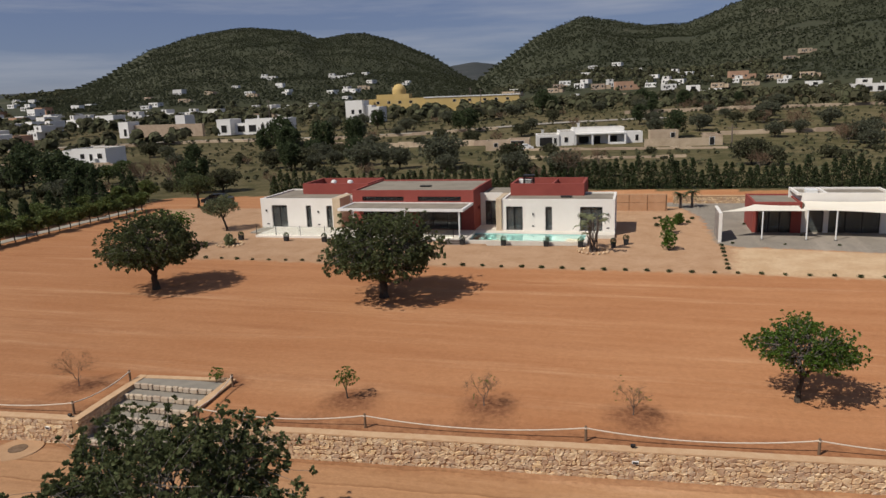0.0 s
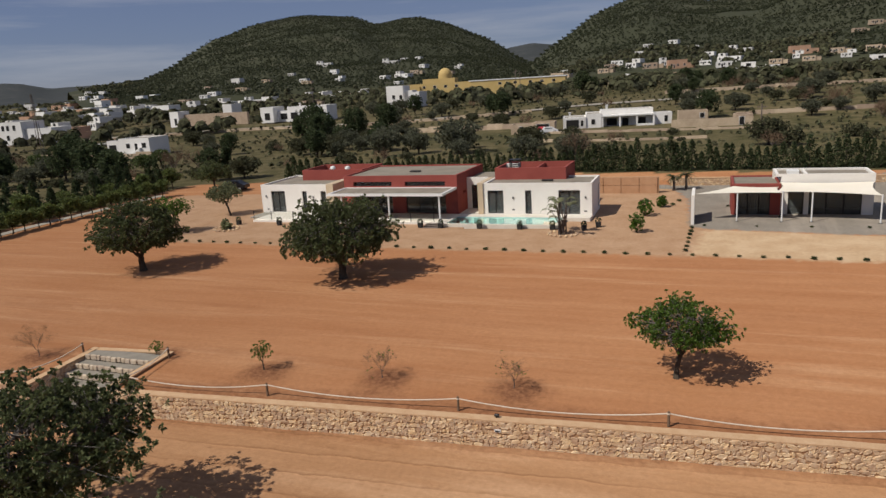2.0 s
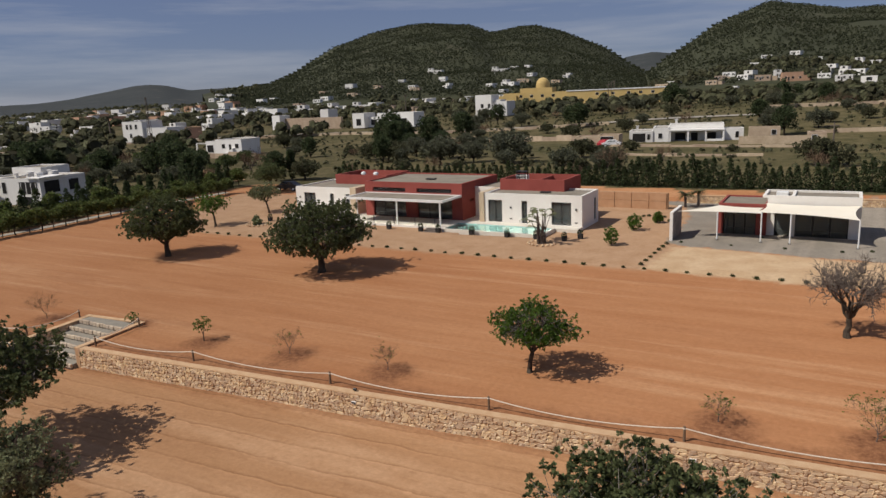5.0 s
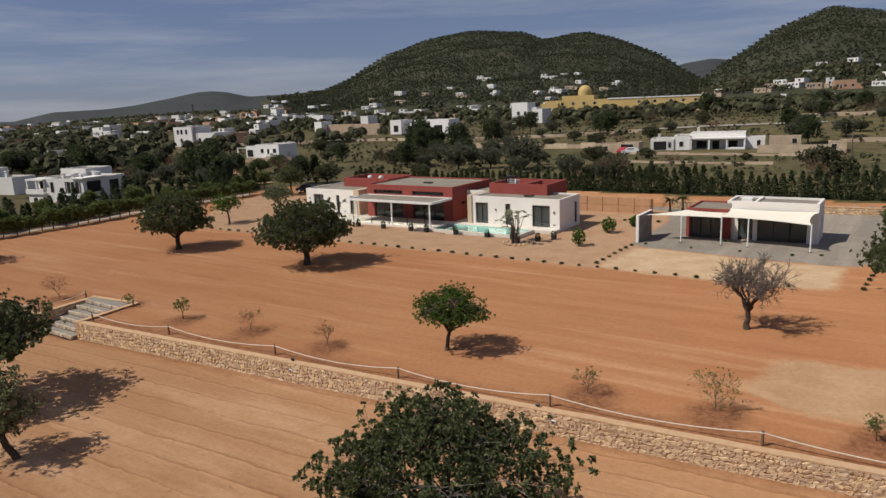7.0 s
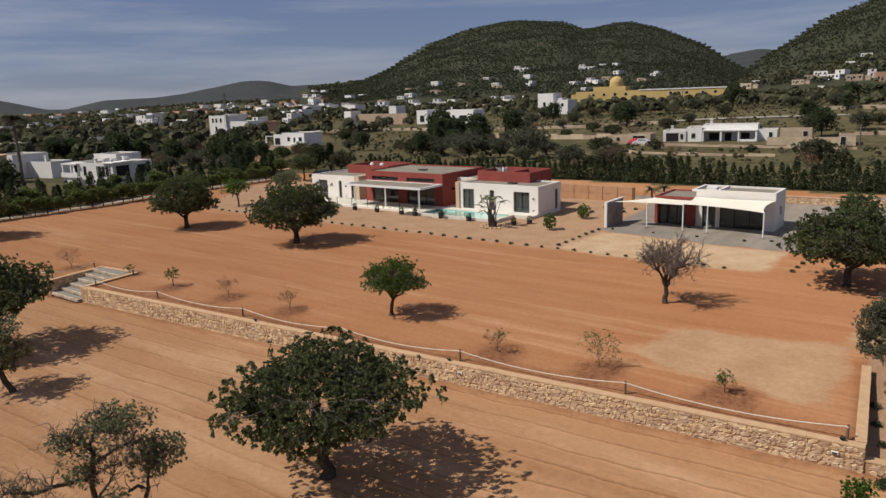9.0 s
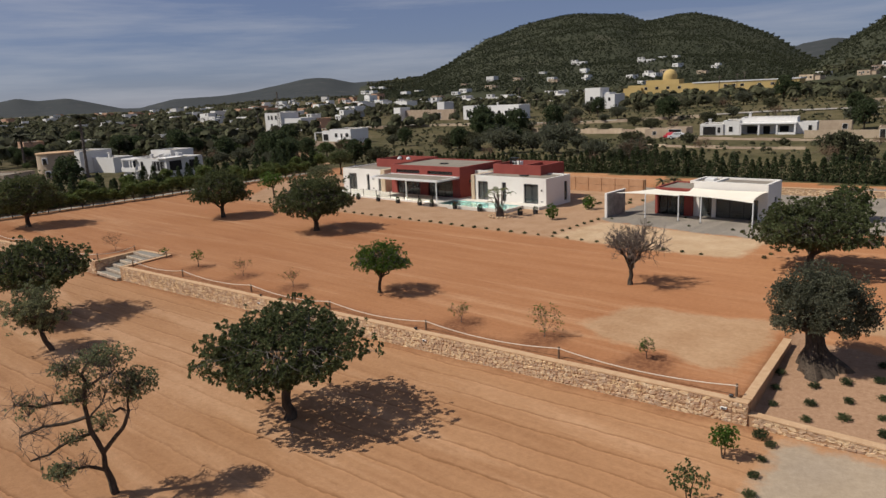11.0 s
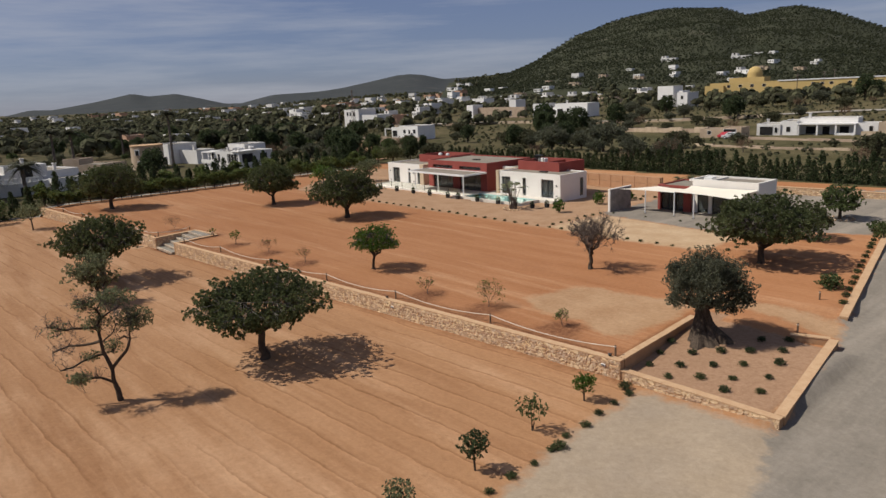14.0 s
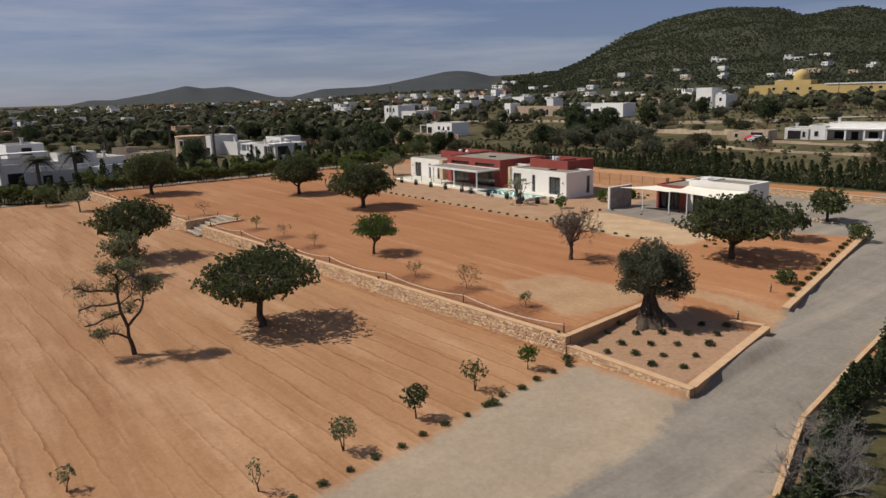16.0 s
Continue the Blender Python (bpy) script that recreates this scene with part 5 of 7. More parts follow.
# ---- trees of the property ----
CAROB = "broad dark-green carob tree standing on bare earth"
carob_tree(on(-36.0, 44.4), 5.9, 3.7, 1.75, 1.15, 0.26, "round dark-green carob tree on red earth", 2000, 11, 0.20, 13, hollow=0.5)
carob_tree(on(-17.3, 44.8), 6.0, 4.3, 1.75, 1.0, 0.3, "wide dark-green carob tree on red earth", 2400, 12, 0.20, 13, hollow=0.5)
carob_tree(on(7.0, 31.8), 3.7, 2.2, 1.65, 1.05, 0.12, "bright green almond tree with a bent trunk", 1500, 13, 0.11, 12, (0.12, 0.15), bark=M["bark"], leaf=M["fresh"], name="almond_tree")
bare_tree("bare_almond_tree", on(21.1, 43.4), 4.1, 1.5, 1.1, 0.17, M["bark"], "leafless dark almond tree on red earth", 14, limbs=8, brush=M["bark_grey"])
carob_tree(on(30.3, 53.2), 5.5, 4.1, 1.8, 1.2, 0.26, "dense carob tree beside the road wall", 2200, 15, 0.20, 13, hollow=0.5)
carob_tree(on(29.8, 63.0), 3.5, 1.9, 0.9, 1.0, 0.16, "small carob tree with a pale trunk", 500, 16, 0.2, 10, bark=M["bark_grey"])
carob_tree(on(28.2, 74.2), 3.6, 2.0, 0.9, 1.0, 0.16, "small round tree in a stone ring by the road", 500, 17, 0.22, 10, leaf=M["hedge"])
carob_tree(on(-53.9, 27.4), 6.7, 4.4, 1.9, 1.4, 0.28, CAROB, 1900, 18, 0.24, 11, hollow=0.5)
carob_tree(on(16.7, 16.8), 5.6, 4.15, 2.35, 1.75, 0.25, "wide airy carob tree on tan ploughed earth", 2300, 19, 0.165, 16, straggle=0.10, hollow=0.4)
carob_tree(on(-12.9, 15.4), 6.2, 4.05, 2.4, 1.8, 0.27, "dark-green carob tree in front of the stone wall", 2500, 20, 0.165, 16, (-0.25, 0), straggle=0.10, bark=M["bark_grey"], hollow=0.4)


def sparse_tree(name, at, height, radius, trunk_r, leaf, label, seed, lean, clumps):
    """An old half-bare almond: crooked bare limbs with a few thin leaf clumps at their ends."""
    rng = random.Random(seed)
    tv, tf, lv, lf = [], [], [], []
    fork = Vector((lean[0] * 0.5, lean[1] * 0.5, height * 0.28))
    tube(tv, tf, bend(Vector((0, 0, -0.15)), fork, rng, 0.06, 3), [trunk_r * s for s in (1.3, 1.0, 0.95, 0.9)], 8)
    for i in range(clumps):
        a = 2 * math.pi * (i + rng.uniform(-0.3, 0.3)) / clumps * 1.62
        h = height * (0.45 + 0.5 * (i + 0.5) / clumps)
        r = radius * rng.uniform(0.55, 1.0) * (1.0 if h < height * 0.8 else 0.55)
        tip = Vector((lean[0] + math.cos(a) * r, lean[1] + math.sin(a) * r, h))
        start = fork.lerp(Vector((lean[0], lean[1], height * 0.8)), max(0.0, min(0.8, (h / height - 0.45) * 1.1)))
        tube(tv, tf, bend(fork, start, rng, 0.05, 2), [trunk_r * s for s in (0.7, 0.55, 0.45)], 6)
        pts = bend(start, tip, rng, 0.13, 5)
        tube(tv, tf, pts, [trunk_r * s for s in (0.5, 0.42, 0.34, 0.26, 0.18, 0.1)], 5)
        for q in pts[2:]:
            for _ in range(6):
                d = rnd_dir(rng, 0.3)
                e = q + d * rng.uniform(0.3, 0.8)
                tube(tv, tf, bend(q, e, rng, 0.12, 2), [trunk_r * 0.09, trunk_r * 0.06, trunk_r * 0.03], 3)
                for _ in range(3):
                    g = e + rnd_dir(rng, 0.2) * rng.uniform(0.15, 0.4)
                    tube(tv, tf, [e, g], [trunk_r * 0.045, trunk_r * 0.02], 3)
                    if rng.random() < (0.5 if q.z > height * 0.55 else 0.3):
                        for _ in range(4):
                            spray(lv, lf, g + rnd_dir(rng) * 0.14, d, rng, 0.15, 6)
    ob = thing(name, at, label, "tree")
    child(new("trunk", mesh_of("trunk", tv, tf, M["bark"])), ob)
    child(new("crown", mesh_of("crown", lv, lf, leaf)), ob)
    return ob


sparse_tree("old_almond_tree", on(-4.7, 13.2), 4.2, 2.3, 0.17, M["grey_leaf"], "thin grey-green almond tree leaning over ploughed earth", 31, (-0.8, -0.7), 12)
ACROSS = Vector((0.28, 0.96, 0))


def crooked_almond(at):
    """The old almond with a twin crooked trunk: limbs given as (sideways, depth, height); leaf masses as centre, reach and fullness."""
    rng = random.Random(77)
    ob = thing("old_almond_tree", at, "half-bare crooked almond tree on ploughed earth", "tree")
    deep = Vector((-ACROSS.y, ACROSS.x, 0))

    def spot(a, b, c):
        return ACROSS * (a + 0.17 * c) + deep * b + Vector((0, 0, c * 0.93))

    limbs = [([(0.02, 0, -0.15), (-0.18, 0, 0.6), (-0.45, 0, 1.3), (-0.55, 0, 2.05)], 0.175, 0), ([(-0.55, 0, 2.0), (-1.05, 0.1, 3.1), (-1.3, 0.15, 4.2), (-1.32, 0.1, 5.3), (-1.6, 0, 5.8)], 0.11, 4),
             ([(-0.55, 0, 2.0), (-0.1, -0.2, 2.75), (0.16, -0.3, 3.2), (0.26, -0.35, 3.75), (-0.05, -0.3, 3.95), (-0.3, -0.2, 3.8)], 0.095, 2), ([(0.26, -0.35, 3.75), (0.2, -0.4, 4.3), (0.45, -0.3, 4.8)], 0.055, 6),
             ([(-1.22, 0.1, 3.75), (-2.0, 0.3, 3.6), (-2.75, 0.4, 3.65), (-3.5, 0.6, 3.35)], 0.08, 12), ([(-1.32, 0.15, 4.5), (-2.1, -0.2, 4.75), (-2.9, -0.4, 4.85), (-3.7, -0.5, 5.2)], 0.08, 14),
             ([(-0.38, 0, 1.15), (-0.9, -0.3, 1.6), (-1.4, -0.4, 1.8), (-2.1, -0.6, 1.85)], 0.085, 8), ([(-1.0, 0.1, 2.95), (-1.7, 0.4, 2.75), (-2.5, 0.5, 2.3), (-3.1, 0.6, 2.2)], 0.075, 5),
             ([(-1.5, 0.0, 5.6), (-1.2, 0.4, 6.1), (-0.7, 0.6, 6.4)], 0.06, 9), ([(-1.32, 0.1, 5.0), (-0.8, -0.5, 5.6), (-0.4, -0.8, 5.9)], 0.06, 9), ([(-1.6, 0, 5.7), (-2.0, -0.2, 6.1), (-2.3, -0.3, 6.3)], 0.05, 9), ([(-1.2, 0.1, 3.5), (-0.7, 0.6, 3.9), (-0.5, 0.9, 4.3)], 0.05, 8)]
    tv, tf, wv, wf, lv, lf = [], [], [], [], [], []
    for pts, r, bushy in limbs:
        q = [spot(*p) for p in pts]
        fine = []
        for p0, p1 in zip(q, q[1:]):
            fine += [p0, p0.lerp(p1, 0.5) + rnd_dir(rng) * 0.05]
        fine.append(q[-1])
        tube(tv, tf, fine, [r * (1 - 0.5 * i / (len(fine) - 1)) for i in range(len(fine))], 7)
        for _ in range(bushy * 3):
            o = rng.choice(fine[len(fine) // 2:])
            e = o + rnd_dir(rng, 0.35) * rng.uniform(0.3, 0.75)
            tube(wv, wf, bend(o, e, rng, 0.12, 2), [0.018, 0.012, 0.006], 3)
            for _ in range(4):
                g = e + rnd_dir(rng, 0.2) * rng.uniform(0.12, 0.4)
                tube(wv, wf, [e, g], [0.009, 0.004], 3)
    for c, reach, tall, tufts in (((0.35, -0.3, 4.95), 1.0, 0.68, 340), ((-0.75, 0.2, 6.15), 1.15, 0.5, 300), ((-1.5, 0.0, 5.0), 0.8, 0.55, 120), ((-2.1, -0.5, 1.95), 0.6, 0.35, 130), ((-0.6, 0.5, 3.2), 0.5, 0.45, 70), ((-1.6, 0.3, 2.9), 0.5, 0.3, 50), ((-3.3, -0.3, 4.9), 0.7, 0.5, 40), ((-2.1, -0.2, 6.1), 0.6, 0.4, 90)):
        m = spot(*c)
        for _ in range(int(tufts * 1.5)):
            d = rnd_dir(rng, 0.1)
            k = rng.random() ** 0.45 * (1 + 0.35 * noise.noise((d.x * 2 + c[0], d.y * 2, d.z * 2)))
            p = m + Vector((d.x * reach * k, d.y * reach * k, d.z * tall * k))
            spray(lv, lf, p, d, rng, 0.10, 6)
            if rng.random() < 0.25:
                tube(wv, wf, bend(m - Vector((0, 0, tall * 0.7)), p, rng, 0.12, 2), [0.014, 0.009, 0.004], 3)
    child(new("trunk", mesh_of("trunk", tv, tf, M["bark"])), ob)
    child(new("brushwood", mesh_of("brushwood", wv, wf, M["bark_grey"])), ob)
    child(new("crown", mesh_of("crown", lv, lf, M["grey_leaf"])), ob)


crooked_almond(on(16.5, 8.35))
tree("young_tree", on(-52.7, 16.7), 3.4, 2.0, 1.2, 0.10, M["grey_leaf"], M["bark"], "slender grey-green tree on the ploughed plot", clumps=18, sprays=18, seed=33, size=0.22, lean=(-0.3, 0))
tree("young_tree", on(-63.5, 13.6), 3.2, 2.2, 1.1, 0.10, M["hedge"], M["bark"], "small round tree at the edge of the plot", clumps=18, sprays=20, seed=34, size=0.22)
tree("young_tree", on(-43.2, 57.0), 3.6, 1.9, 1.5, 0.12, M["fresh"], M["bark"], "light green tree with a leaning trunk", clumps=22, sprays=20, seed=35, size=0.22, lean=(-0.4, 0.2))
tree("garden_tree", on(-43.5, 66.3), 3.7, 2.0, 1.3, 0.12, M["grey_leaf"], M["bark"], "light green tree beside the white wing", clumps=40, sprays=20, seed=36, size=0.2, clump_r=0.6, lean=(-0.5, 0.1))
tree("garden_tree", on(-57.6, 81.6), 4.6, 2.6, 1.6, 0.16, M["carob"], M["bark"], "dark round tree near the back drive", clumps=34, sprays=24, seed=37, size=0.26)


# the old olive in the bed
def old_olive(at):
    rng = random.Random(5)
    bm = bmesh.new()
    rings, seg = 16, 30
    grid = []
    for i in range(rings):
        t = i / (rings - 1)
        row = []
        for k in range(seg):
            a = 2 * math.pi * k / seg
            r = 0.85 * (1 - t) ** 2.4 + 0.12 * (1 - t) + 0.30
            r *= 1 + 0.18 * math.sin(3 * a + 2.6 * t) + 0.13 * math.sin(7 * a - 5 * t) + 0.08 * math.sin(12 * a + 4 * t) + 0.2 * noise.noise((math.cos(a) * 2, math.sin(a) * 2, t * 3))
            row.append(bm.verts.new((math.cos(a) * r - 0.85 * t ** 1.2 - 0.14 * math.sin(5 * t), math.sin(a) * r + 0.1 * t, -0.15 + 2.35 * t)))
        grid.append(row)
    for i in range(rings - 1):
        for k in range(seg):
            bm.faces.new((grid[i][k], grid[i][(k + 1) % seg], grid[i + 1][(k + 1) % seg], grid[i + 1][k]))
    bm.faces.new(grid[-1])
    ob = thing("olive_tree", at, "ancient olive tree with a massive gnarled trunk in a planted bed", "olive tree")
    part("trunk", bm, M["olive_bark"], ob, "massive gnarled grey-brown trunk")
    tv, tf, lv, lf = [], [], [], []
    lobes = [((-1.3, 0.0, 4.1), 1.15), ((-2.0, -0.3, 3.7), 0.85), ((-2.3, 0.2, 2.9), 0.5), ((-2.1, -0.9, 2.5), 0.38), ((-0.5, 0.1, 4.8), 0.95), ((0.5, 0.0, 4.6), 0.9), ((1.2, 0.3, 4.1), 0.9), ((1.95, 0.4, 3.5), 0.72), ((1.75, 0.3, 2.8), 0.55), ((1.25, 0.3, 2.3), 0.42), ((0.3, 1.3, 4.0), 1.0), ((-0.9, -1.3, 3.9), 0.95), ((0.7, -1.3, 3.8), 0.85), ((-1.1, 1.4, 3.7), 0.85), ((0.1, -0.3, 3.6), 0.8), ((-1.8, -1.2, 4.5), 0.5), ((1.0, -0.9, 4.9), 0.45), ((0.1, -1.6, 2.9), 0.55), ((-1.3, -1.6, 2.8), 0.55), ((1.3, -1.1, 2.8), 0.5), ((-0.4, 1.7, 2.9), 0.6), ((-2.45, 0.0, 2.35), 0.32), ((0.9, 1.5, 2.9), 0.5), ((2.2, 0.7, 2.9), 0.4)]
    for c, r in lobes:
        c = Vector((c[0] * 0.9 - 0.1, c[1] * 0.9, c[2] - 0.18))
        tube(tv, tf, bend(Vector((-0.75, 0.1, 1.95)), c, rng, 0.08, 4), [0.2, 0.15, 0.1, 0.06, 0.03], 7)
        for _ in range(int(900 * r * r)):
            d = rnd_dir(rng, 0.1)
            k = rng.random() ** 0.4 * (1 + 0.75 * noise.noise((d.x * 2.5 + c.x, d.y * 2.5, d.z * 2.5 + c.y)))
            spray(lv, lf, c + Vector((d.x, d.y, d.z * 0.85)) * r * k, (d + Vector((0, 0, -0.35))).normalized(), rng, 0.095, 6)
    child(new("branchwork", mesh_of("branchwork", tv, tf, M["olive_bark"])), ob)
    child(new("crown", mesh_of("crown", lv, lf, M["olive"])), ob)


old_olive(on(35.7, 35.8))

# saplings along the wall and in the lower plot
for i, (x, y, h, r, leaf, n) in enumerate(((-20.5, 28.9, 0.8, 0.5, "fresh", 16), (-13.1, 28.4, 1.6, 0.62, "fresh", 34), (34.9, 21.4, 1.8, 0.8, "hedge", 60), (34.6, 25.6, 1.5, 0.62, "fresh", 90), (35.6, 17.1, 1.8, 0.68, "cypress", 120), (36.2, 12.7, 1.7, 0.68, "grey_leaf", 70), (36.9, 8.4, 1.5, 0.4, "grey_leaf", 12), (31.8, 2.1, 1.2, 0.5, "grey_leaf", 24))):
    shrub("sapling", on(x, y), h, r, M[leaf], "young fruit tree sapling in freshly dug soil" if y > 26.5 else "young leafy sapling beside the gravel drive", 60 + i, "sapling", int(n * 1.8), 7, 0.12, h * 0.35, "saplings", 2)
for i, (x, y, h, r, lv_n) in enumerate(((-27.5, 27.2, 1.9, 0.9, 0.0), (-6.6, 28.9, 1.4, 0.9, 0.05), (0.0, 29.2, 1.4, 0.8, 0.05), (16.4, 30.2, 1.3, 0.8, 0.1), (22.2, 30.9, 1.8, 1.1, 0.35), (28.4, 31.2, 1.0, 0.4, 0.2))):
    bare_tree("bare_sapling", on(x, y), h, r * 0.8, 0.3, 0.025, M["bark_grey"], "leafless young tree in freshly dug soil", 80 + i, "sapling", 4, 3, leaf=M["fresh"], leaf_n=lv_n * 0.6, size=0.08)

# low tufts: in the bed, along drive, house garden and road
tuft_a = shrub("lavender", (0, 0, -40), 0.40, 0.36, M["cypress"], "small round lavender tuft in bare soil", 91, "lavender", 150, 6, 0.07, 0.0, "lavender tufts", 2)
tuft_b = shrub("lavender", (0, 0, -40), 0.36, 0.36, M["carob"], "small round lavender tuft in bare soil", 92, "lavender", 150, 6, 0.07, 0.0, "lavender tufts", 2)
rng = random.Random(8)


def tuft(x, y, s=1.0):
    src = rng.choice((tuft_a, tuft_b))
    copy_thing(src, pose(*on(x, y, -0.02), 0, 0, rng.uniform(0, 360)) @ Matrix.Scale(s * rng.uniform(0.8, 1.15), 4))


for i in range(6):
    for j in range(7):
        x, y = 34.9 + 1.65 * i - 0.38 * j + rng.uniform(-0.12, 0.12), 30.85 - 0.69 * i + 1.72 * j + rng.uniform(-0.12, 0.12)
        if math.hypot(x - 35.7, y - 35.8) > 1.5 and 29.8 < y < 39.2 and 34.0 < x < 41.7 - (y - 29.5) * 0.15 and not (y > 36.5 and x < 37):
            tuft(x, y, 0.8)
for i in range(14):
    tuft(35.7 + 0.2 * i + rng.uniform(-0.15, 0.15), 27.7 - 1.42 * i, 0.68)
for i in range(41):
    x = -43 + 1.62 * i
    tuft(x, 54.15 + rng.uniform(-0.1, 0.1), 0.62)
for i in range(7):
    tuft(6.7 + 0.05 * i, 55.4 + 1.3 * i, 0.6)
for i in range(14):
    tuft(38.9 - 0.225 * i * 1.75, 46.5 + 1.6 * i, 0.8)
for i in range(6):
    tuft(26.4 + 0.1 * i, 55.3 + 1.35 * i, 0.6)
for i in range(9):
    tuft(1.5 + rng.uniform(-1, 4), 71 + rng.uniform(-3, 6), 0.7)
for i in range(8):
    tuft(8.0 + 2.1 * i, 64.3 + rng.uniform(0, 12) * (i % 2), 0.5)
for x, y, h, r in ((2.55, 61.2, 1.7, 0.75), (2.7, 68.5, 1.6, 0.75), (3.9, 73.0, 1.2, 0.5), (37.0, 49.4, 1.0, 0.9), (34.9, 66.4, 1.7, 1.1), (33.3, 69.0, 1.2, 0.9)):
    shrub("garden_bush", on(x, y), h, r, M["fresh"] if x < 10 else M["hedge"], "leafy green bush in sandy soil", int(x * 10), "bush", 110, 7, 0.2, 0.1, "garden bushes")
for t in (tuft_a, tuft_b):
    t.matrix_world = pose(*on(35.2 if t is tuft_a else 36.9, 28.2 if t is tuft_a else 21.0))


# strelitzia clump with its stone ring
def strelitzia(at):
    rng = random.Random(44)
    ob = thing("strelitzia", at, "tall strelitzia clump with torn paddle leaves inside a stone ring", "plant")
    for i in range(18):
        tv, tf, lv, lf = [], [], [], []
        a, out, h = rng.uniform(0, 6.28), rng.uniform(0.3, 1.1), rng.uniform(1.4, 3.3)
        foot = Vector((rng.uniform(-0.35, 0.35), rng.uniform(-0.35, 0.35), -0.05))
        tip = Vector((math.cos(a) * out, math.sin(a) * out, h))
        tube(tv, tf, bend(foot, tip, rng, 0.03, 3), [0.06, 0.05, 0.04, 0.025], 5)
        d = Vector((math.cos(a), math.sin(a), 0))
        side = d.cross(Vector((0, 0, 1)))
        rows = 7
        ln, wd = rng.uniform(1.0, 1.6), rng.uniform(0.24, 0.36)
        for k in range(rows):
            s0, s1 = k / rows, (k + 0.85) / rows
            for sg in (-1, 1):
                b = len(lv)
                for s, w in ((s0, 0), (s0, 1), (s1, 1), (s1, 0)):
                    q = tip + d * ln * s * (1 - 0.3 * s) + Vector((0, 0, 0.95 * s - 1.05 * s * s - 0.06 * w * rng.uniform(0, 2)))
                    lv.append(q + side * sg * w * wd * math.sin(math.pi * min(0.95, s + 0.15)))
                lf.append((b, b + 1, b + 2, b + 3))
        stalk = child(new("stalk", mesh_of("stalk", tv, tf, M["bark_grey"])), ob)
        child(new("leaf", mesh_of("leaf", lv, lf, M["grey_leaf"])), stalk)


strelitzia(on(-3.65, 60.0))
stone_bm = bmesh.new()
bmesh.ops.create_icosphere(stone_bm, subdivisions=1, radius=0.5)
for v in stone_bm.verts:
    v.co *= 0.85 + 0.3 * noise.noise(v.co * 2.3)
ROCK = bpy.data.meshes.new("rock")
stone_bm.to_mesh(ROCK)
stone_bm.free()
ROCK.materials.append(M["stone"])
for cx, cy, r, n in ((-3.65, 60.0, 1.25, 16), (-38.9, 59.4, 1.3, 16), (28.2, 74.2, 1.3, 16)):
    ring = thing("stone_ring", on(cx, cy), "ring of pale loose stones round a plant", "stone ring", "stone rings")
    for i in range(n):
        o = child(new("stone", ROCK), ring)
        a = 2 * math.pi * i / n
        o.matrix_basis = pose(math.cos(a) * r, math.sin(a) * r * 0.9, 0.08, 0, 0, i * 47) @ Matrix.Diagonal((0.4, 0.3, 0.26 + 0.04 * (i % 3), 1))
shrub("agave", on(-38.9, 59.4), 0.9, 0.5, M["grey_leaf"], "grey-green agave inside a stone ring", 71, "plant", 24, 5, 0.5, 0.0)
frond_palm("fan_palm", on(4.6, 83.5), 1.5, 26, 1.3, "young fan palm with drooping fronds in a gravel yard", 3, 0.12, M["hedge"])
frond_palm("fan_palm", on(5.9, 84.2), 1.7, 24, 1.3, "young fan palm with drooping fronds in a gravel yard", 4, 0.12, M["hedge"])
for i in range(4):
    frond_palm("road_palm", on(30 + 2.6 * i, 90.0 - 0.6 * i), 1.2, 22, 1.7, "young palm below the conifer hedge", 20 + i, 0.16, M["fresh"], "young palms")

# ---- hedges ----
CON = [conifer("cypress", h, r, M["cypress"], "young dark-green cypress in the boundary row", s, "boundary conifers") for h, r, s in ((3.4, 0.8, 1), (3.1, 0.75, 2), (3.7, 0.85, 3), (2.7, 0.7, 4))]
rng = random.Random(17)
row = []
for i in range(108):
    x = -46 + 0.92 * i
    row.append((x + rng.uniform(-0.15, 0.15), 91.2 + 0.02 * x + rng.uniform(-0.2, 0.2), rng.uniform(0.82, 1.15) * (0.85 if x < -12 else 1.0)))
for i in range(36):
    row.append((-71.0 - 0.03 * i + rng.uniform(-0.3, 0.3), 18 + 1.95 * i, rng.uniform(0.95, 1.4)))
for i, (x, y, s) in enumerate(row):
    src = CON[rng.randrange(4)]
    copy_thing(src, pose(*on(x, y, -0.05), 0, 0, rng.uniform(0, 360)) @ Matrix.Scale(s, 4))
for i, c in enumerate(CON):
    c.matrix_world = pose(*on(-47.5 - 1.1 * i, 90.4))

CIT = [tree("hedge_tree", (0, 0, -60), 2.6, 1.0, 0.75, 0.07, M["row"], M["bark"], "small bushy tree in the row beside the path", clumps=12, sprays=20, leaves=6, size=0.26, clump_r=0.5, seed=s, group="row of small trees") for s in (51, 52, 53)]
for i in range(37):
    src = CIT[rng.randrange(3)]
    copy_thing(src, pose(*on(-64.9 + 0.02 * i + rng.uniform(-0.2, 0.2), 22.6 + 1.55 * i, -0.05), 0, 0, rng.uniform(0, 360)) @ Matrix.Scale(rng.uniform(0.85, 1.15), 4))
for i, c in enumerate(CIT):
    c.matrix_world = pose(*on(-69.0, 30 + 9.0 * i))
for i in range(34):
    src = CIT[rng.randrange(3)] if i % 3 == 0 else CON[rng.randrange(4)]
    copy_thing(src, pose(*on(-69.0 + rng.uniform(-0.4, 0.4), 15 + 2.15 * i, -0.05), 0, 0, rng.uniform(0, 360)) @ Matrix.Scale(rng.uniform(1.1, 1.5), 4))
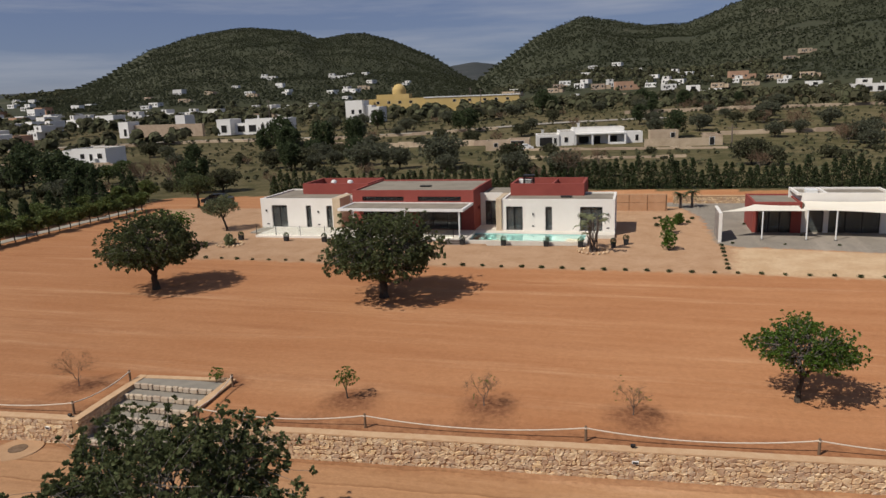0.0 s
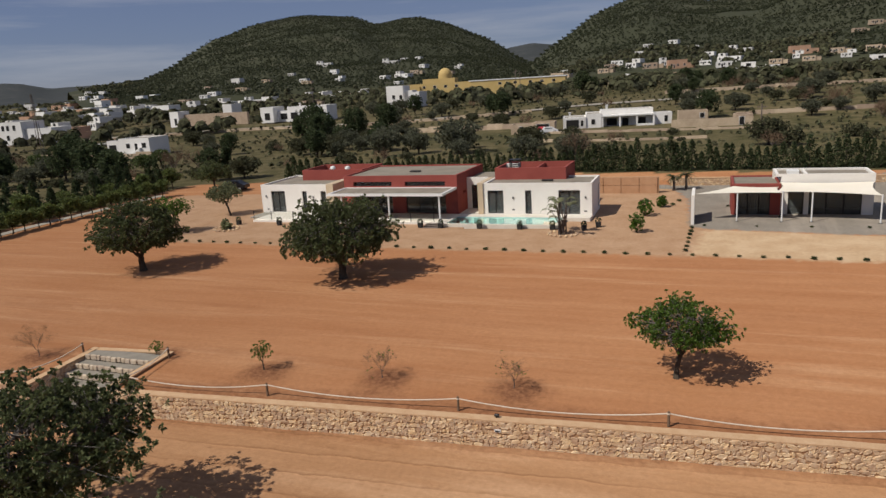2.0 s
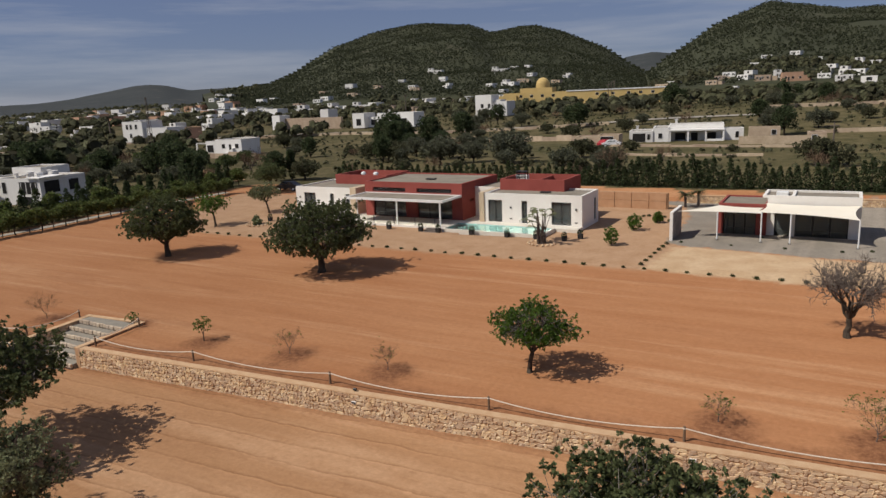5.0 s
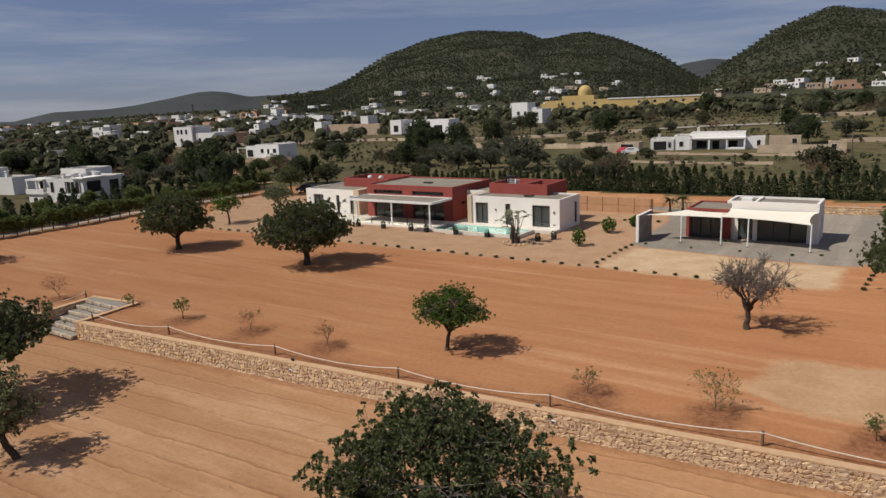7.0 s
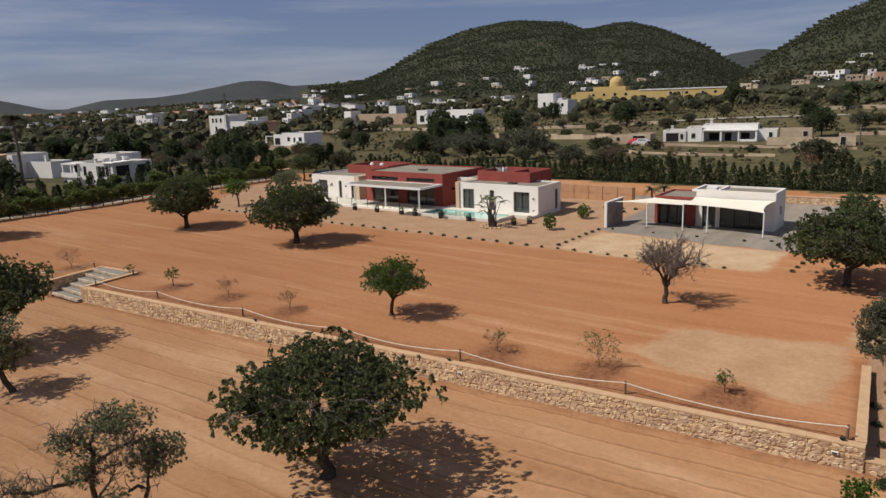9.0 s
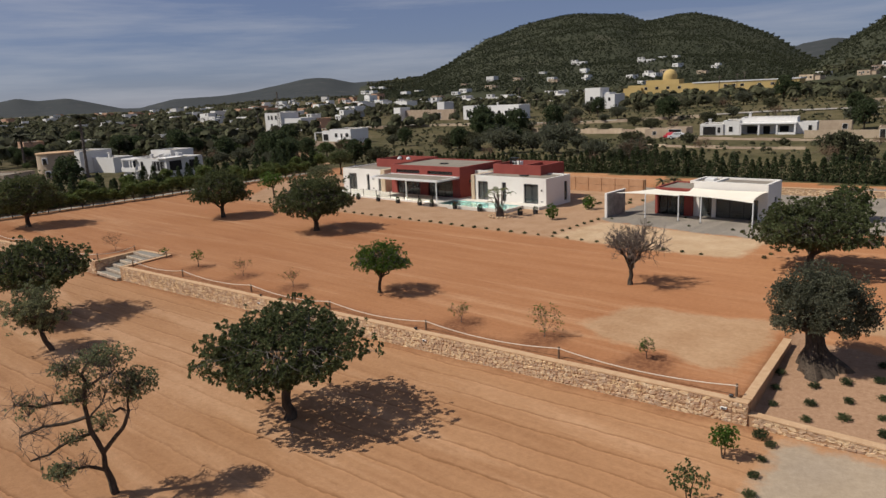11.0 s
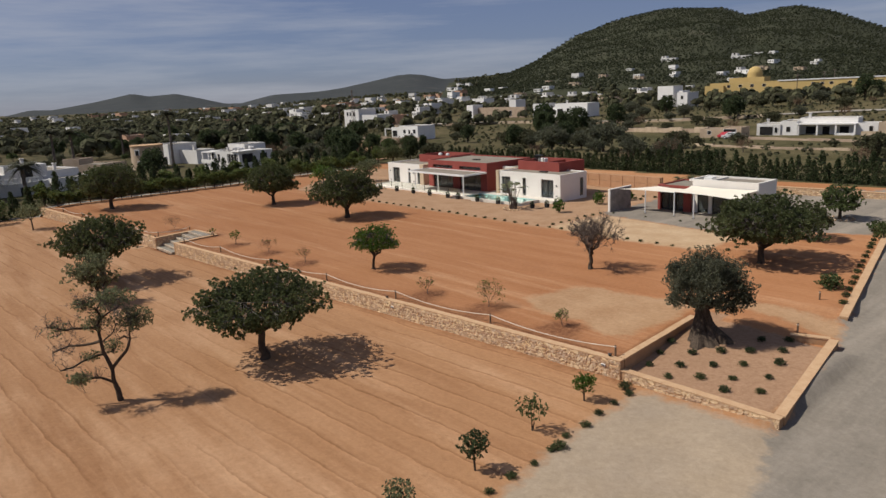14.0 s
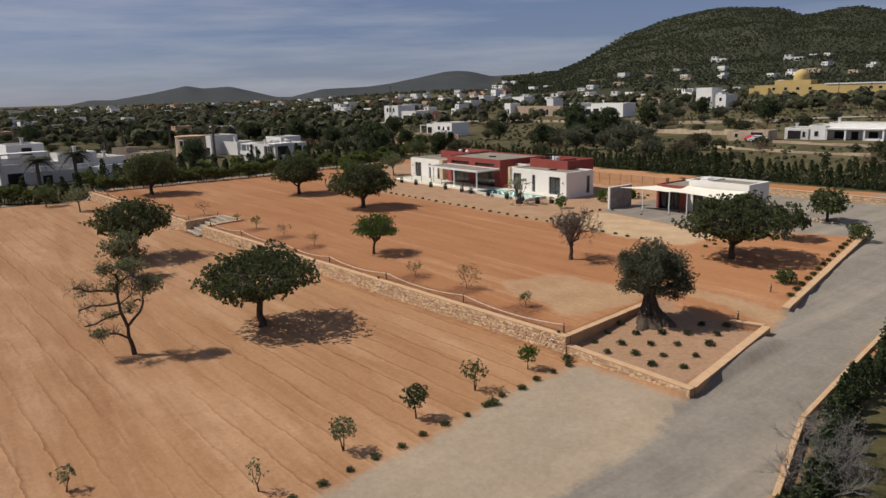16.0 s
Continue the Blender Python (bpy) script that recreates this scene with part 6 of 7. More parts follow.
for i in range(30):
    src = (CIT[rng.randrange(3)] if i % 2 else CON[rng.randrange(4)])
    copy_thing(src, pose(*on(-67.5 - 0.62 * i + rng.uniform(-0.4, 0.4), 15.0 - 0.9 * i, -0.05), 0, 0, rng.uniform(0, 360)) @ Matrix.Scale(rng.uniform(0.9, 1.3), 4))
# roadside hedge on the far side
for i in range(52):
    src = CON[rng.randrange(4)]
    y = 46 - 1.0 * i
    copy_thing(src, pose(*on(float(np.interp(y, (-10, 24.6, 30.7, 44), (59.6, 51.2, 49.1, 47.0))) + rng.uniform(-0.2, 0.6), y, -0.05), 0, 0, rng.uniform(0, 360)) @ Matrix.Scale(rng.uniform(0.55, 0.8), 4))
for x, y, h, r, k in ((50.5, 28.2, 2.1, 1.5, 95), (50.9, 26.2, 2.7, 1.8, 96), (51.5, 24.4, 2.3, 1.6, 97)):
    bare_tree("bare_shrub", on(x, y), h, r, 0.25, 0.06, M["bark_grey"], "leafless grey shrub behind the road wall", k, "shrub", 4, 5, brush=M["ash_twig"])

# path beside the row of small trees
v, f = [], []
for i in range(61):
    y = 8 + 1.2 * i
    x = -66.6 + 0.012 * (y - 8) - (3.5 * smooth(24, 8, y))
    for dx in (-0.75, 0.75):
        v.append((x + dx, y, max(land(x + dx, y), land(x, y)) + 0.05))
for i in range(60):
    f.append((2 * i, 2 * i + 1, 2 * i + 3, 2 * i + 2))
path_ob = tagged(new("path", mesh_of("path", v, f, M["concrete"])), "narrow pale concrete path along the hedge", "path", kind="structure")

# back yard: corten panel wall
back = thing("panel_wall", (-5, 81.4, 2.0), "rust-brown panelled retaining wall behind the villa", "wall", kind="structure")
for i in range(9):
    for j in range(2):
        box("panel", (-10 + 2.0 * i, -10 + 2.0 * i + 1.94, 0, 0.16, 0.04 + 0.93 * j, 0.04 + 0.93 * j + 0.9), M["rust"], back, "", 0.01)
box("backing", (-10.1, 8.1, 0.12, 0.5, -0.2, 1.9), M["mortar"], back)


# ---- the country beyond ----
def far_house(name, at, blocks, openings, wall_mat, label, turn=0.0, category="house", group="", chimney=None):
    """A flat-roofed house: rendered blocks with parapets and sunk roofs; openings are (x or y, width, z, height, face) on given walls."""
    ob = thing(name, at, label, category, group, turn=turn)
    for i, (x0, x1, y0, y1, z0, z1) in enumerate(blocks):
        bm = bmesh.new()
        slab(bm, x0, x1, y0, y1, z0 - (0.6 if z0 == 0 else 0), z1 - 0.3)
        for sp in ((x0, x1, y0, y0 + 0.3), (x0, x1, y1 - 0.3, y1), (x0, x0 + 0.3, y0 + 0.3, y1 - 0.3), (x1 - 0.3, x1, y0 + 0.3, y1 - 0.3)):
            slab(bm, *sp, z1 - 0.3, z1)
        part("wall", bm, wall_mat, ob)
        box("roof", (x0 + 0.3, x1 - 0.3, y0 + 0.3, y1 - 0.3, z1 - 0.3, z1 - 0.25), M["roof"], ob)
    for face, depth, c, w, z, h in openings:
        win = child(new("door" if z < 0.2 else "window"), ob)
        s = (c - w / 2, c + w / 2)
        if face == "front":
            box("frame", (s[0] - 0.08, s[1] + 0.08, depth - 0.05, depth + 0.05, z - 0.06, z + h + 0.06), M["far_white"], win)
            # pane coloured near-black for the dim interior; no opening is cut
            box("pane", (s[0], s[1], depth - 0.07, depth - 0.045, z, z + h), M["dark"], win)
        else:
            box("frame", (depth - 0.05, depth + 0.05, s[0] - 0.08, s[1] + 0.08, z - 0.06, z + h + 0.06), M["far_white"], win)
            box("pane", (depth + 0.045, depth + 0.07, s[0], s[1], z, z + h), M["dark"], win)
    for cx, cy, z in chimney or ():
        bm = bmesh.new()
        slab(bm, cx - 0.25, cx + 0.25, cy - 0.25, cy + 0.25, z - 0.3, z + 0.9)
        slab(bm, cx - 0.36, cx + 0.36, cy - 0.36, cy + 0.36, z + 0.9, z + 1.05)
        part("chimney", bm, M["far_white"], ob)
    return ob


W = M["far_white"]
# white two-storey villa past the west hedge
villa_n = far_house("villa_neighbour", (-94.8, 65.5, 1.2), [(-2.2, 8.5, -5, 5, 0, 5.6), (-7.0, -2.2, -3.2, 5, 0, 5.6), (-6.5, 1, 2, 8.5, 5.3, 6.9), (-7.0, -2.2, -5.6, -3.2, 0, 2.7)],
                    [("front", -3.2, -5.9, 0.9, 3.3, 1.7), ("front", -3.2, -3.7, 1.9, 2.9, 2.2), ("front", -5, -0.4, 0.9, 2.9, 2.0), ("front", -5, 5.6, 4.4, 2.8, 2.2), ("side", 8.5, -2.6, 3.2, 2.8, 2.2), ("side", 8.5, 2.2, 2.2, 2.8, 2.0), ("front", -5, 4.6, 3.0, 0.1, 2.2)], W,
                    "white two-storey cubic villa with a balcony behind a hedge", 10, chimney=((-0.6, -2, 5.3), (3.6, -3, 5.3), (6.6, -3.6, 5.3), (2.0, 3, 5.3)))
box("balcony_slab", (-7.3, -2.0, -5.9, -3.2, 2.5, 2.72), W, villa_n)
box("balcony_parapet", (-7.3, -2.0, -5.9, -5.7, 2.72, 3.5), W, villa_n)
box("balcony_roof", (-7.3, -2.2, -5.7, -3.2, 5.2, 5.5), W, villa_n)
for px in (-7.2, -4.4):
    box("balcony_pillar", (px, px + 0.3, -5.65, -5.35, 3.5, 5.2), W, villa_n)
for px in (3.8, 5.0, 6.2, 7.4):
    box("glazing_bar", (px, px + 0.1, -5.09, -5.0, 2.8, 5.0), W, villa_n)
for px, py in ((1.8, -1), (4.8, -1.8), (5.4, 1)):
    bm = bmesh.new()
    bmesh.ops.create_cone(bm, cap_ends=True, segments=16, radius1=0.75, radius2=0.75, depth=1.1, matrix=Matrix.Translation((px, py, 5.85)))
    part("water_tank", bm, M["far_white"], villa_n, "white water tank")
box("roof_canopy", (5.6, 9.0, -5.4, 0, 5.6, 5.8), W, villa_n)
villa_n.matrix_world = villa_n.matrix_world @ Matrix.Scale(0.86, 4)
# round stone tower and its house
tower = thing("stone_tower", (-118, 53.5, 1.5), "round sandstone tower with arched white window frames", "tower")
bm = bmesh.new()
bmesh.ops.create_cone(bm, cap_ends=True, segments=28, radius1=4.6, radius2=4.4, depth=7.4, matrix=Matrix.Translation((0, 0, 3.3)))
part("wall", bm, M["sandstone"], tower)
bm = bmesh.new()
bmesh.ops.create_cone(bm, cap_ends=True, segments=28, radius1=4.55, radius2=4.55, depth=0.35, matrix=Matrix.Translation((0, 0, 7.15)))
part("coping", bm, M["cap"], tower)
tower.matrix_world = tower.matrix_world @ Matrix.Scale(0.82, 4)
for a, z in ((-0.55, 4.6), (-0.45, 1.3), (0.7, 3.6)):
    win = child(new("window"), tower)
    for nm, w, h, d, m in (("frame", 0.75, 1.7, 4.46, W), ("pane", 0.5, 1.4, 4.5, M["dark"])):
        bm = bmesh.new()
        slab(bm, -w, w, -d - 0.12, -d + 0.4, z, z + h)
        o = part(nm, bm, m, win)
        o.matrix_basis = pose(0, 0, 0, 0, 0, math.degrees(a) + 68)
far_house("tower_house", (-126, 63.5, 1.5), [(-6, 2.5, -4, 4, 0, 5.4), (2.5, 10, -1, 4, 0, 3.8)], [("front", -4, -5.5, 0.9, 3, 1.5), ("front", -4, -3.5, 0.9, 3, 1.5), ("front", -4, 0.8, 1.6, 0.1, 2.2)], W, "white house with arched windows beside a round tower", 12, chimney=((6, 1, 3.8),))
# villas at the west end
west = far_house("villa_west", (-100, 12, 1.0), [(-7, 6, -6, 6, 0, 5.4), (-11, -7, -4, 5, 0, 3.0), (-2, 6, -1, 5.5, 5.1, 7.9), (6, 12, -4, 6, 0, 4.6), (7, 12, 6, 13, 0, 6.0), (12, 15, 0, 12, 0, 3.2)],
          [("front", -6, -4, 2.2, 3.0, 1.7), ("front", -6, 0.5, 2.4, 3.0, 1.7), ("front", -6, -3, 2.6, 0.1, 2.2), ("side", 12, -1.5, 2.6, 0.6, 2.4), ("side", 12, 2.6, 2.6, 0.6, 2.4), ("side", 15, 3, 1.6, 0.8, 1.6), ("side", 15, 8, 1.6, 0.8, 1.6), ("side", 12, 9.5, 2.0, 3.8, 1.5), ("side", 6, 2.4, 1.8, 5.8, 1.4)], W, "white stepped villa with terraces behind palms", 8, chimney=((-5, 3, 5.4), (9, 10, 6.0), (1, 3, 7.9)))
for py in (-3.8, -0.2, 4.0):
    box("terrace_pillar", (12.02, 12.35, py, py + 0.35, 4.6, 6.4), W, west)
box("terrace_canopy", (9.5, 12.6, -4.0, 4.4, 6.4, 6.65), W, west, "white terrace canopy")
for py in range(8):
    box("baluster", (14.75, 14.95, 0.6 + 1.4 * py, 0.8 + 1.4 * py, 3.2, 3.9), W, west)
box("terrace_rail", (14.7, 15.0, 0.3, 11.7, 3.9, 4.05), W, west)
far_house("villa_west", (-97, 27, 1.2), [(-6, 6, -4, 4, 0, 4.4), (6, 11, -3, 4, 0, 3.2)], [("front", -4, -3, 1.4, 1.2, 1.6), ("front", -4, 2, 1.4, 1.2, 1.6), ("side", 11, 0, 1.4, 1, 1.4)], W, "low white house with a flat roof", 14, chimney=((3, 1, 4.4),))
far_house("villa_west", (-104, 38, 1.3), [(-4, 5, -4, 4, 0, 4.0), (-4, 0, -4, 0, 4.0, 5.2)], [("front", -4, 2, 1.4, 1.2, 1.6), ("side", 5, 0, 1.4, 1, 1.4)], M["sandstone"], "low sandstone cottage with a pale parapet", 35)
# pale modern house, farmhouse with its sheds, ochre works with a dome
pale = far_house("pale_house", (-128, 141.3, 2.2), [(-3, 7, -4, 5, 0, 4.9), (-7, -3, -4, 4, 0, 4.4), (-11, -7, -4, -3.7, 3.6, 4.0), (-11, -10.6, -4, -3.6, 0, 3.6), (-11, -7, 3, 3.4, 0, 4.0)],
          [("front", -4, -5.2, 2.4, 1.0, 2.2), ("front", -4, 0, 1.2, 2.2, 1.3), ("front", -4, 2.6, 0.9, 1.4, 2.0), ("front", -4, 5.2, 1.3, 2.2, 1.3)], M["far_white"], "pale cubic house with an outside stair", 6)
bm = bmesh.new()
for i in range(8):
    slab(bm, 1.2 + 0.4 * i, 4.4, -5.2, -4.001, 0.28 * i, 0.28 * (i + 1))
part("stair", bm, M["far_white"], pale)
pale.matrix_world = pale.matrix_world @ Matrix.Scale(0.88, 4)
farm = far_house("farmhouse", (-13, 166, 3.0), [(-10.5, -5.4, -3.5, 3.5, 0, 3.0), (-5.4, -2.0, -3.2, 5, 0, 3.6), (-2.0, 9.5, -0.8, 5, 0, 4.1), (9.5, 13.5, -1.6, 3, 0, 3.0)],
                 [("front", -3.5, -8.4, 2.8, 0.5, 1.9), ("front", -3.5, -6.3, 0.6, 1.0, 1.2), ("front", -3.2, -3.8, 0.8, 1.2, 1.1), ("front", -0.8, 0.4, 2.2, 0.6, 1.6), ("front", -0.8, 3.4, 1.4, 0.1, 2.1), ("front", -0.8, 7.0, 1.8, 0.5, 1.7), ("front", -1.6, 12.2, 0.7, 1.0, 1.3)], W, "long low white farmhouse with a shaded porch", 10, chimney=((-9, 0, 2.9), (-0.6, 2, 4.1)))
box("porch_roof", (-2.0, 9.6, -3.4, -0.85, 2.75, 3.05), W, farm, "white porch slab")
for px in (-1.9, 1.9, 5.6, 9.2):
    box("porch_pillar", (px, px + 0.35, -3.3, -2.95, 0, 2.75), W, farm)
box("porch_wall", (5.95, 9.2, -3.25, -3.05, 0, 0.9), W, farm)
box("terrace_base", (-10.8, 10.0, -5.2, -3.55, -0.9, 0.05), M["sandstone"], farm, "pale stone terrace base")
farm_wall = far_house("ruin", (8.5, 160, 3.2), [(-8, 8, -2.6, -2.2, 0, 1.7), (5, 8, -2.2, 3, 0, 2.2), (-6, 0, 3, 6, 0, 3.2)], [("front", -2.6, 5.8, 0.9, 0.2, 1.6), ("front", 3, -1.2, 0.9, 1.6, 1.0)], M["sandstone"], "roofless sandstone shed walls beside a farmhouse", 8, "ruin")
far_house("shed", (-29, 157, 3.0), [(-4.5, 0.5, -2.5, 2.5, 0, 2.3), (0.5, 5.2, -2.5, 2.5, 0, 2.6)], [("front", -2.5, 2.6, 2.8, 0.1, 2.1), ("front", -2.5, -2.2, 0.8, 1.0, 0.8)], M["sandstone"], "low sandstone field shed with an open bay", 6, "shed")
far_house("arched_villa", (-209, 177.5, 4.0), [(-8, 2, -5, 5, 0, 7.0), (2, 13, -4, 5, 0, 4.6)], [("front", -5, -5.6, 1.1, 4.2, 1.7), ("front", -5, -3.6, 1.1, 4.2, 1.7), ("front", -5, -1.0, 1.1, 4.2, 1.7), ("front", -5, -4, 1.2, 1.0, 1.6), ("front", -4, 5, 1.2, 1.2, 1.4), ("front", -4, 9, 1.2, 1.2, 1.4)], W, "white two-storey house with arched windows", 6)
far_house("white_store", (-176.5, 214.5, 5.6), [(-2, 2, -3, 3, 0, 5.0)], [("front", -3, 0.6, 1.1, 0.1, 2.4)], W, "small white store at the end of a long wall", 0)
far_house("garden_wall", (-176.5, 214.5, 5.6), [(2.02, 30, 0, 1.2, 0, 3.7)], [("front", 0, 22, 1.4, 0.1, 2.2)], M["sandstone"], "long beige wall beside a white store", 0, "wall")
far_house("white_store", (-160.5, 225, 6.0), [(-2, 2, -3, 3, 0, 6.2)], [("front", -3, 0.6, 1.1, 0.1, 2.4)], W, "small white block behind a long beige wall", 0)
far_house("terrace_villa", (-138.5, 214.7, 5.8), [(0, 5, -4, 4, 0, 4.7), (5, 10, -1, 4, 0, 3.2), (10, 25, -3, 5, 0, 4.5)], [("front", -4, 2.6, 2.0, 0.3, 2.4), ("front", -1, 7.4, 2.6, 0.3, 2.0), ("front", -3, 12.5, 2.6, 0.3, 2.2), ("front", -3, 16.2, 1.2, 1.2, 1.4), ("front", -3, 20.5, 3.4, 0.3, 2.2)], W, "long low white villa with dark openings", 4, chimney=((13, 1, 4.5),))
far_house("terrace_villa", (-100, 256, 7.4), [(-9, -2, -3, 4, 0, 7.6), (-2, 1, -1, 4, 0, 5.6), (1, 5.5, -5, 3, 0, 5.0)], [("front", -3, -6, 1.2, 2.6, 1.5), ("front", -3, -3, 1.2, 2.6, 1.5), ("front", -5, 3.2, 1.0, 2.4, 1.3)], W, "white villa on a green slope", 0)
works = far_house("ochre_works", (-120, 371, 8.0), [(-28, 8, -6, 8, 0, 6.8), (-20, -2, 0, 10, 6.8, 9.2), (8, 58, -9, 10, 0, 6.6), (-30, -20, -8, 0, 0, 5.5)], [("front", -6, c, 1.6, 4.2, 1.4) for c in (-18, -12, -6, 0)] + [("front", -9, c, 1.6, 4.2, 1.2) for c in (24, 28, 32, 40, 46, 52)], M["ochre"], "ochre-yellow industrial building with a dome", 8, "building")
bm = bmesh.new()
bmesh.ops.create_uvsphere(bm, u_segments=24, v_segments=12, radius=3.7, matrix=Matrix.Translation((-8, 4, 11.0)))
part("dome", bm, M["ochre"], works, "ochre dome")
bm = bmesh.new()
bmesh.ops.create_cone(bm, cap_ends=True, segments=24, radius1=3.8, radius2=3.8, depth=2.2, matrix=Matrix.Translation((-8, 4, 10.2)))
part("drum", bm, M["ochre"], works)
box("hall_roof", (7.5, 58.5, -9.3, 10.3, 6.6, 7.1), M["steel"], works, "pale sheet roof")
for x, y, t, s in ((30, 416, 0, 1.0), (92, 425, 5, 1.0), (120, 440, -5, 1.3)):
    far_house("hill_villa", (x, y, land(x, y) - 0.3), [(-9, 9, -4, 4, 0, 4.4), (-6, 1, -2, 4, 4.1, 7.2)], [("front", -4, -5, 3, 0.5, 2.4), ("front", -4, 0, 2.2, 0.5, 2.4), ("front", -4, 5, 3, 0.5, 2.4), ("front", -2, -2.5, 2.4, 5.0, 1.5)], W, "white villa with deep verandas on the hill foot", t, group="hill villas", chimney=((6, 2, 4.4),))


def hill_z(hill_data, x, y):
    """Height of a hill mass at a place, by its grid."""
    verts, steps = hill_data
    a = math.degrees(math.atan2(x - 30, y))
    i = int(round((a - math.degrees(math.atan2(verts[0][0] - 30, verts[0][1]))) / 0.35))
    i = min(max(i, 0), len(verts) // steps - 1)
    col = verts[i * steps:(i + 1) * steps]
    r = math.hypot(x - 30, y)
    rs = [math.hypot(q[0] - 30, q[1]) for q in col]
    return float(np.interp(r, rs, [q[2] for q in col]))


def any_z(x, y):
    """Ground or hill, whichever is higher."""
    a, r = math.degrees(math.atan2(x - 30, y)), math.hypot(x - 30, y)
    z = land(x, y)
    if -48 < a < -13.6 and r > 570:
        z = max(z, hill_z(HILL_A, x, y))
    if -14.4 < a < 70 and r > 440:
        z = max(z, hill_z(HILL_B, x, y))
    return z


# scattered houses of the village: six kinds, copied
rng = random.Random(23)
KINDS = []
for k, (blocks, m, lab) in enumerate((
        ([(-5, 5, -4, 4, 0, 3.6)], W, "small white flat-roofed house in the village"),
        ([(-6, 3, -4, 4, 0, 3.4), (-1, 6, -3, 4, 3.1, 6.2)], W, "white two-storey village house"),
        ([(-8, 8, -4, 4, 0, 3.3), (-8, -3, -2, 4, 3.0, 5.6)], W, "long white village house with an upper room"),
        ([(-5, 5, -4, 4, 0, 3.6), (5, 9, -3, 3, 0, 2.6)], M["sandstone"], "tan stone village house with a lower wing"),
        ([(-6, 6, -5, 5, 0, 6.4)], W, "white two-storey block in the village"),
        ([(-6, 6, -4, 4, 0, 5.2), (6, 11, -4, 2, 0, 3)], M["terracotta"], "terracotta-coloured two-storey house in the village"))):
    x0, x1, y0 = blocks[0][0], blocks[0][1], blocks[0][2]
    op = [("front", y0, c, 1.3, 1.1, 1.4) for c in np.linspace(x0 + 1.8, x1 - 1.8, 3)] + [("front", y0, x0 + 3.6, 1.0, 0.05, 2.1), ("side", x1, 0.5, 1.2, 1.2, 1.3)]
    if len(blocks) > 1 and blocks[1][4] > 1:
        op.append(("front", blocks[1][2], (blocks[1][0] + blocks[1][1]) / 2, 1.6, blocks[1][4] + 1, 1.4))
    KINDS.append(far_house("village_house", (0, 0, -80), blocks, op, m, lab, 0, group="village houses"))
spots = []


def settle(n, a0, a1, r0, r1, kinds, s0=0.8, s1=1.2):
    made = 0
    for _ in range(n * 12):
        if made >= n:
            return
        a, r = radians(rng.uniform(a0, a1)), r0 + (r1 - r0) * rng.random() ** 0.8
        x, y = 30 + r * math.sin(a), r * math.cos(a)
        if any(math.hypot(x - p, y - q) < 17 for p, q in spots):
            continue
        spots.append((x, y))
        made += 1
        k = rng.choice(kinds)
        turn = rng.uniform(-28, 14)
        m = pose(x, y, any_z(x, y) + 0.2, 0, 0, turn) @ Matrix.Scale(rng.uniform(s0, s1), 4)
        if k in SPARE:
            SPARE.discard(k)
            KINDS[k].matrix_world = m
        else:
            copy_thing(KINDS[k], m)


SPARE = set(range(6))
settle(60, -50, -17, 380, 600, (0, 1, 2, 2, 4, 3), 0.75, 1.05)
settle(20, -47, -20, 600, 760, (0, 1, 2, 4, 0, 3), 0.75, 1.05)
settle(4, -33, -22, 800, 900, (0, 2))
settle(30, -14, 8, 400, 520, (0, 1, 2, 3, 3, 5), 0.75, 1.05)
settle(9, -12, 9, 520, 660, (0, 3, 2, 1), 0.75, 1.05)
settle(40, -62, -44, 290, 640, (0, 1, 2, 4, 5), 0.75, 1.05)
settle(44, -66, -46, 560, 1100, (0, 1, 2, 4, 5, 3))
settle(34, -90, -62, 230, 600, (0, 1, 2, 4, 3, 5), 0.75, 1.05)
settle(70, -92, -60, 520, 1700, (1, 2, 4, 4, 3, 5), 0.9, 1.6)

# ---- trees beyond the hedge ----
KT = [
    tree("field_tree", (0, 0, -90), 4.3, 3.0, 0.7, 0.2, M["scrub"], M["bark"], "dark round carob tree in a rough field", clumps=44, sprays=16, leaves=5, size=0.42, clump_r=0.95, seed=71, group="field trees"),
    tree("field_tree", (0, 0, -90), 4.8, 3.1, 0.9, 0.2, M["olive"], M["bark"], "grey-green olive tree in a rough field", clumps=42, sprays=16, leaves=5, size=0.42, clump_r=0.95, seed=72, group="field trees"),
    tree("field_tree", (0, 0, -90), 3.6, 2.3, 0.9, 0.15, M["hedge"], M["bark"], "green fruit tree in a rough field", clumps=22, sprays=14, leaves=5, size=0.45, clump_r=0.8, seed=73, group="field trees"),
    tree("pine_tree", (0, 0, -90), 8.6, 3.4, 1.6, 0.25, M["cypress"], M["bark"], "tall dark pine tree in a rough field", clumps=40, sprays=15, leaves=5, size=0.6, clump_r=1.1, seed=74, flat=1.0, group="pine trees"),
    tree("field_bush", (0, 0, -90), 2.0, 1.7, 0.2, 0.08, M["scrub"], M["bark"], "low dark bush in a rough field", clumps=16, sprays=12, leaves=5, size=0.42, clump_r=0.7, seed=75, group="field bushes"),
    bare_tree("bare_field_tree", (0, 0, -90), 4.2, 2.6, 0.9, 0.14, M["bark_grey"], "leafless grey tree in a rough field", 76),
]
used = set()


def plant(k, x, y, s=1.0):
    m = pose(x, y, any_z(x, y) - 0.1, 0, 0, rng.uniform(0, 360)) @ Matrix.Scale(s, 4)
    if k in used:
        copy_thing(KT[k], m)
    else:
        used.add(k)
        KT[k].matrix_world = m


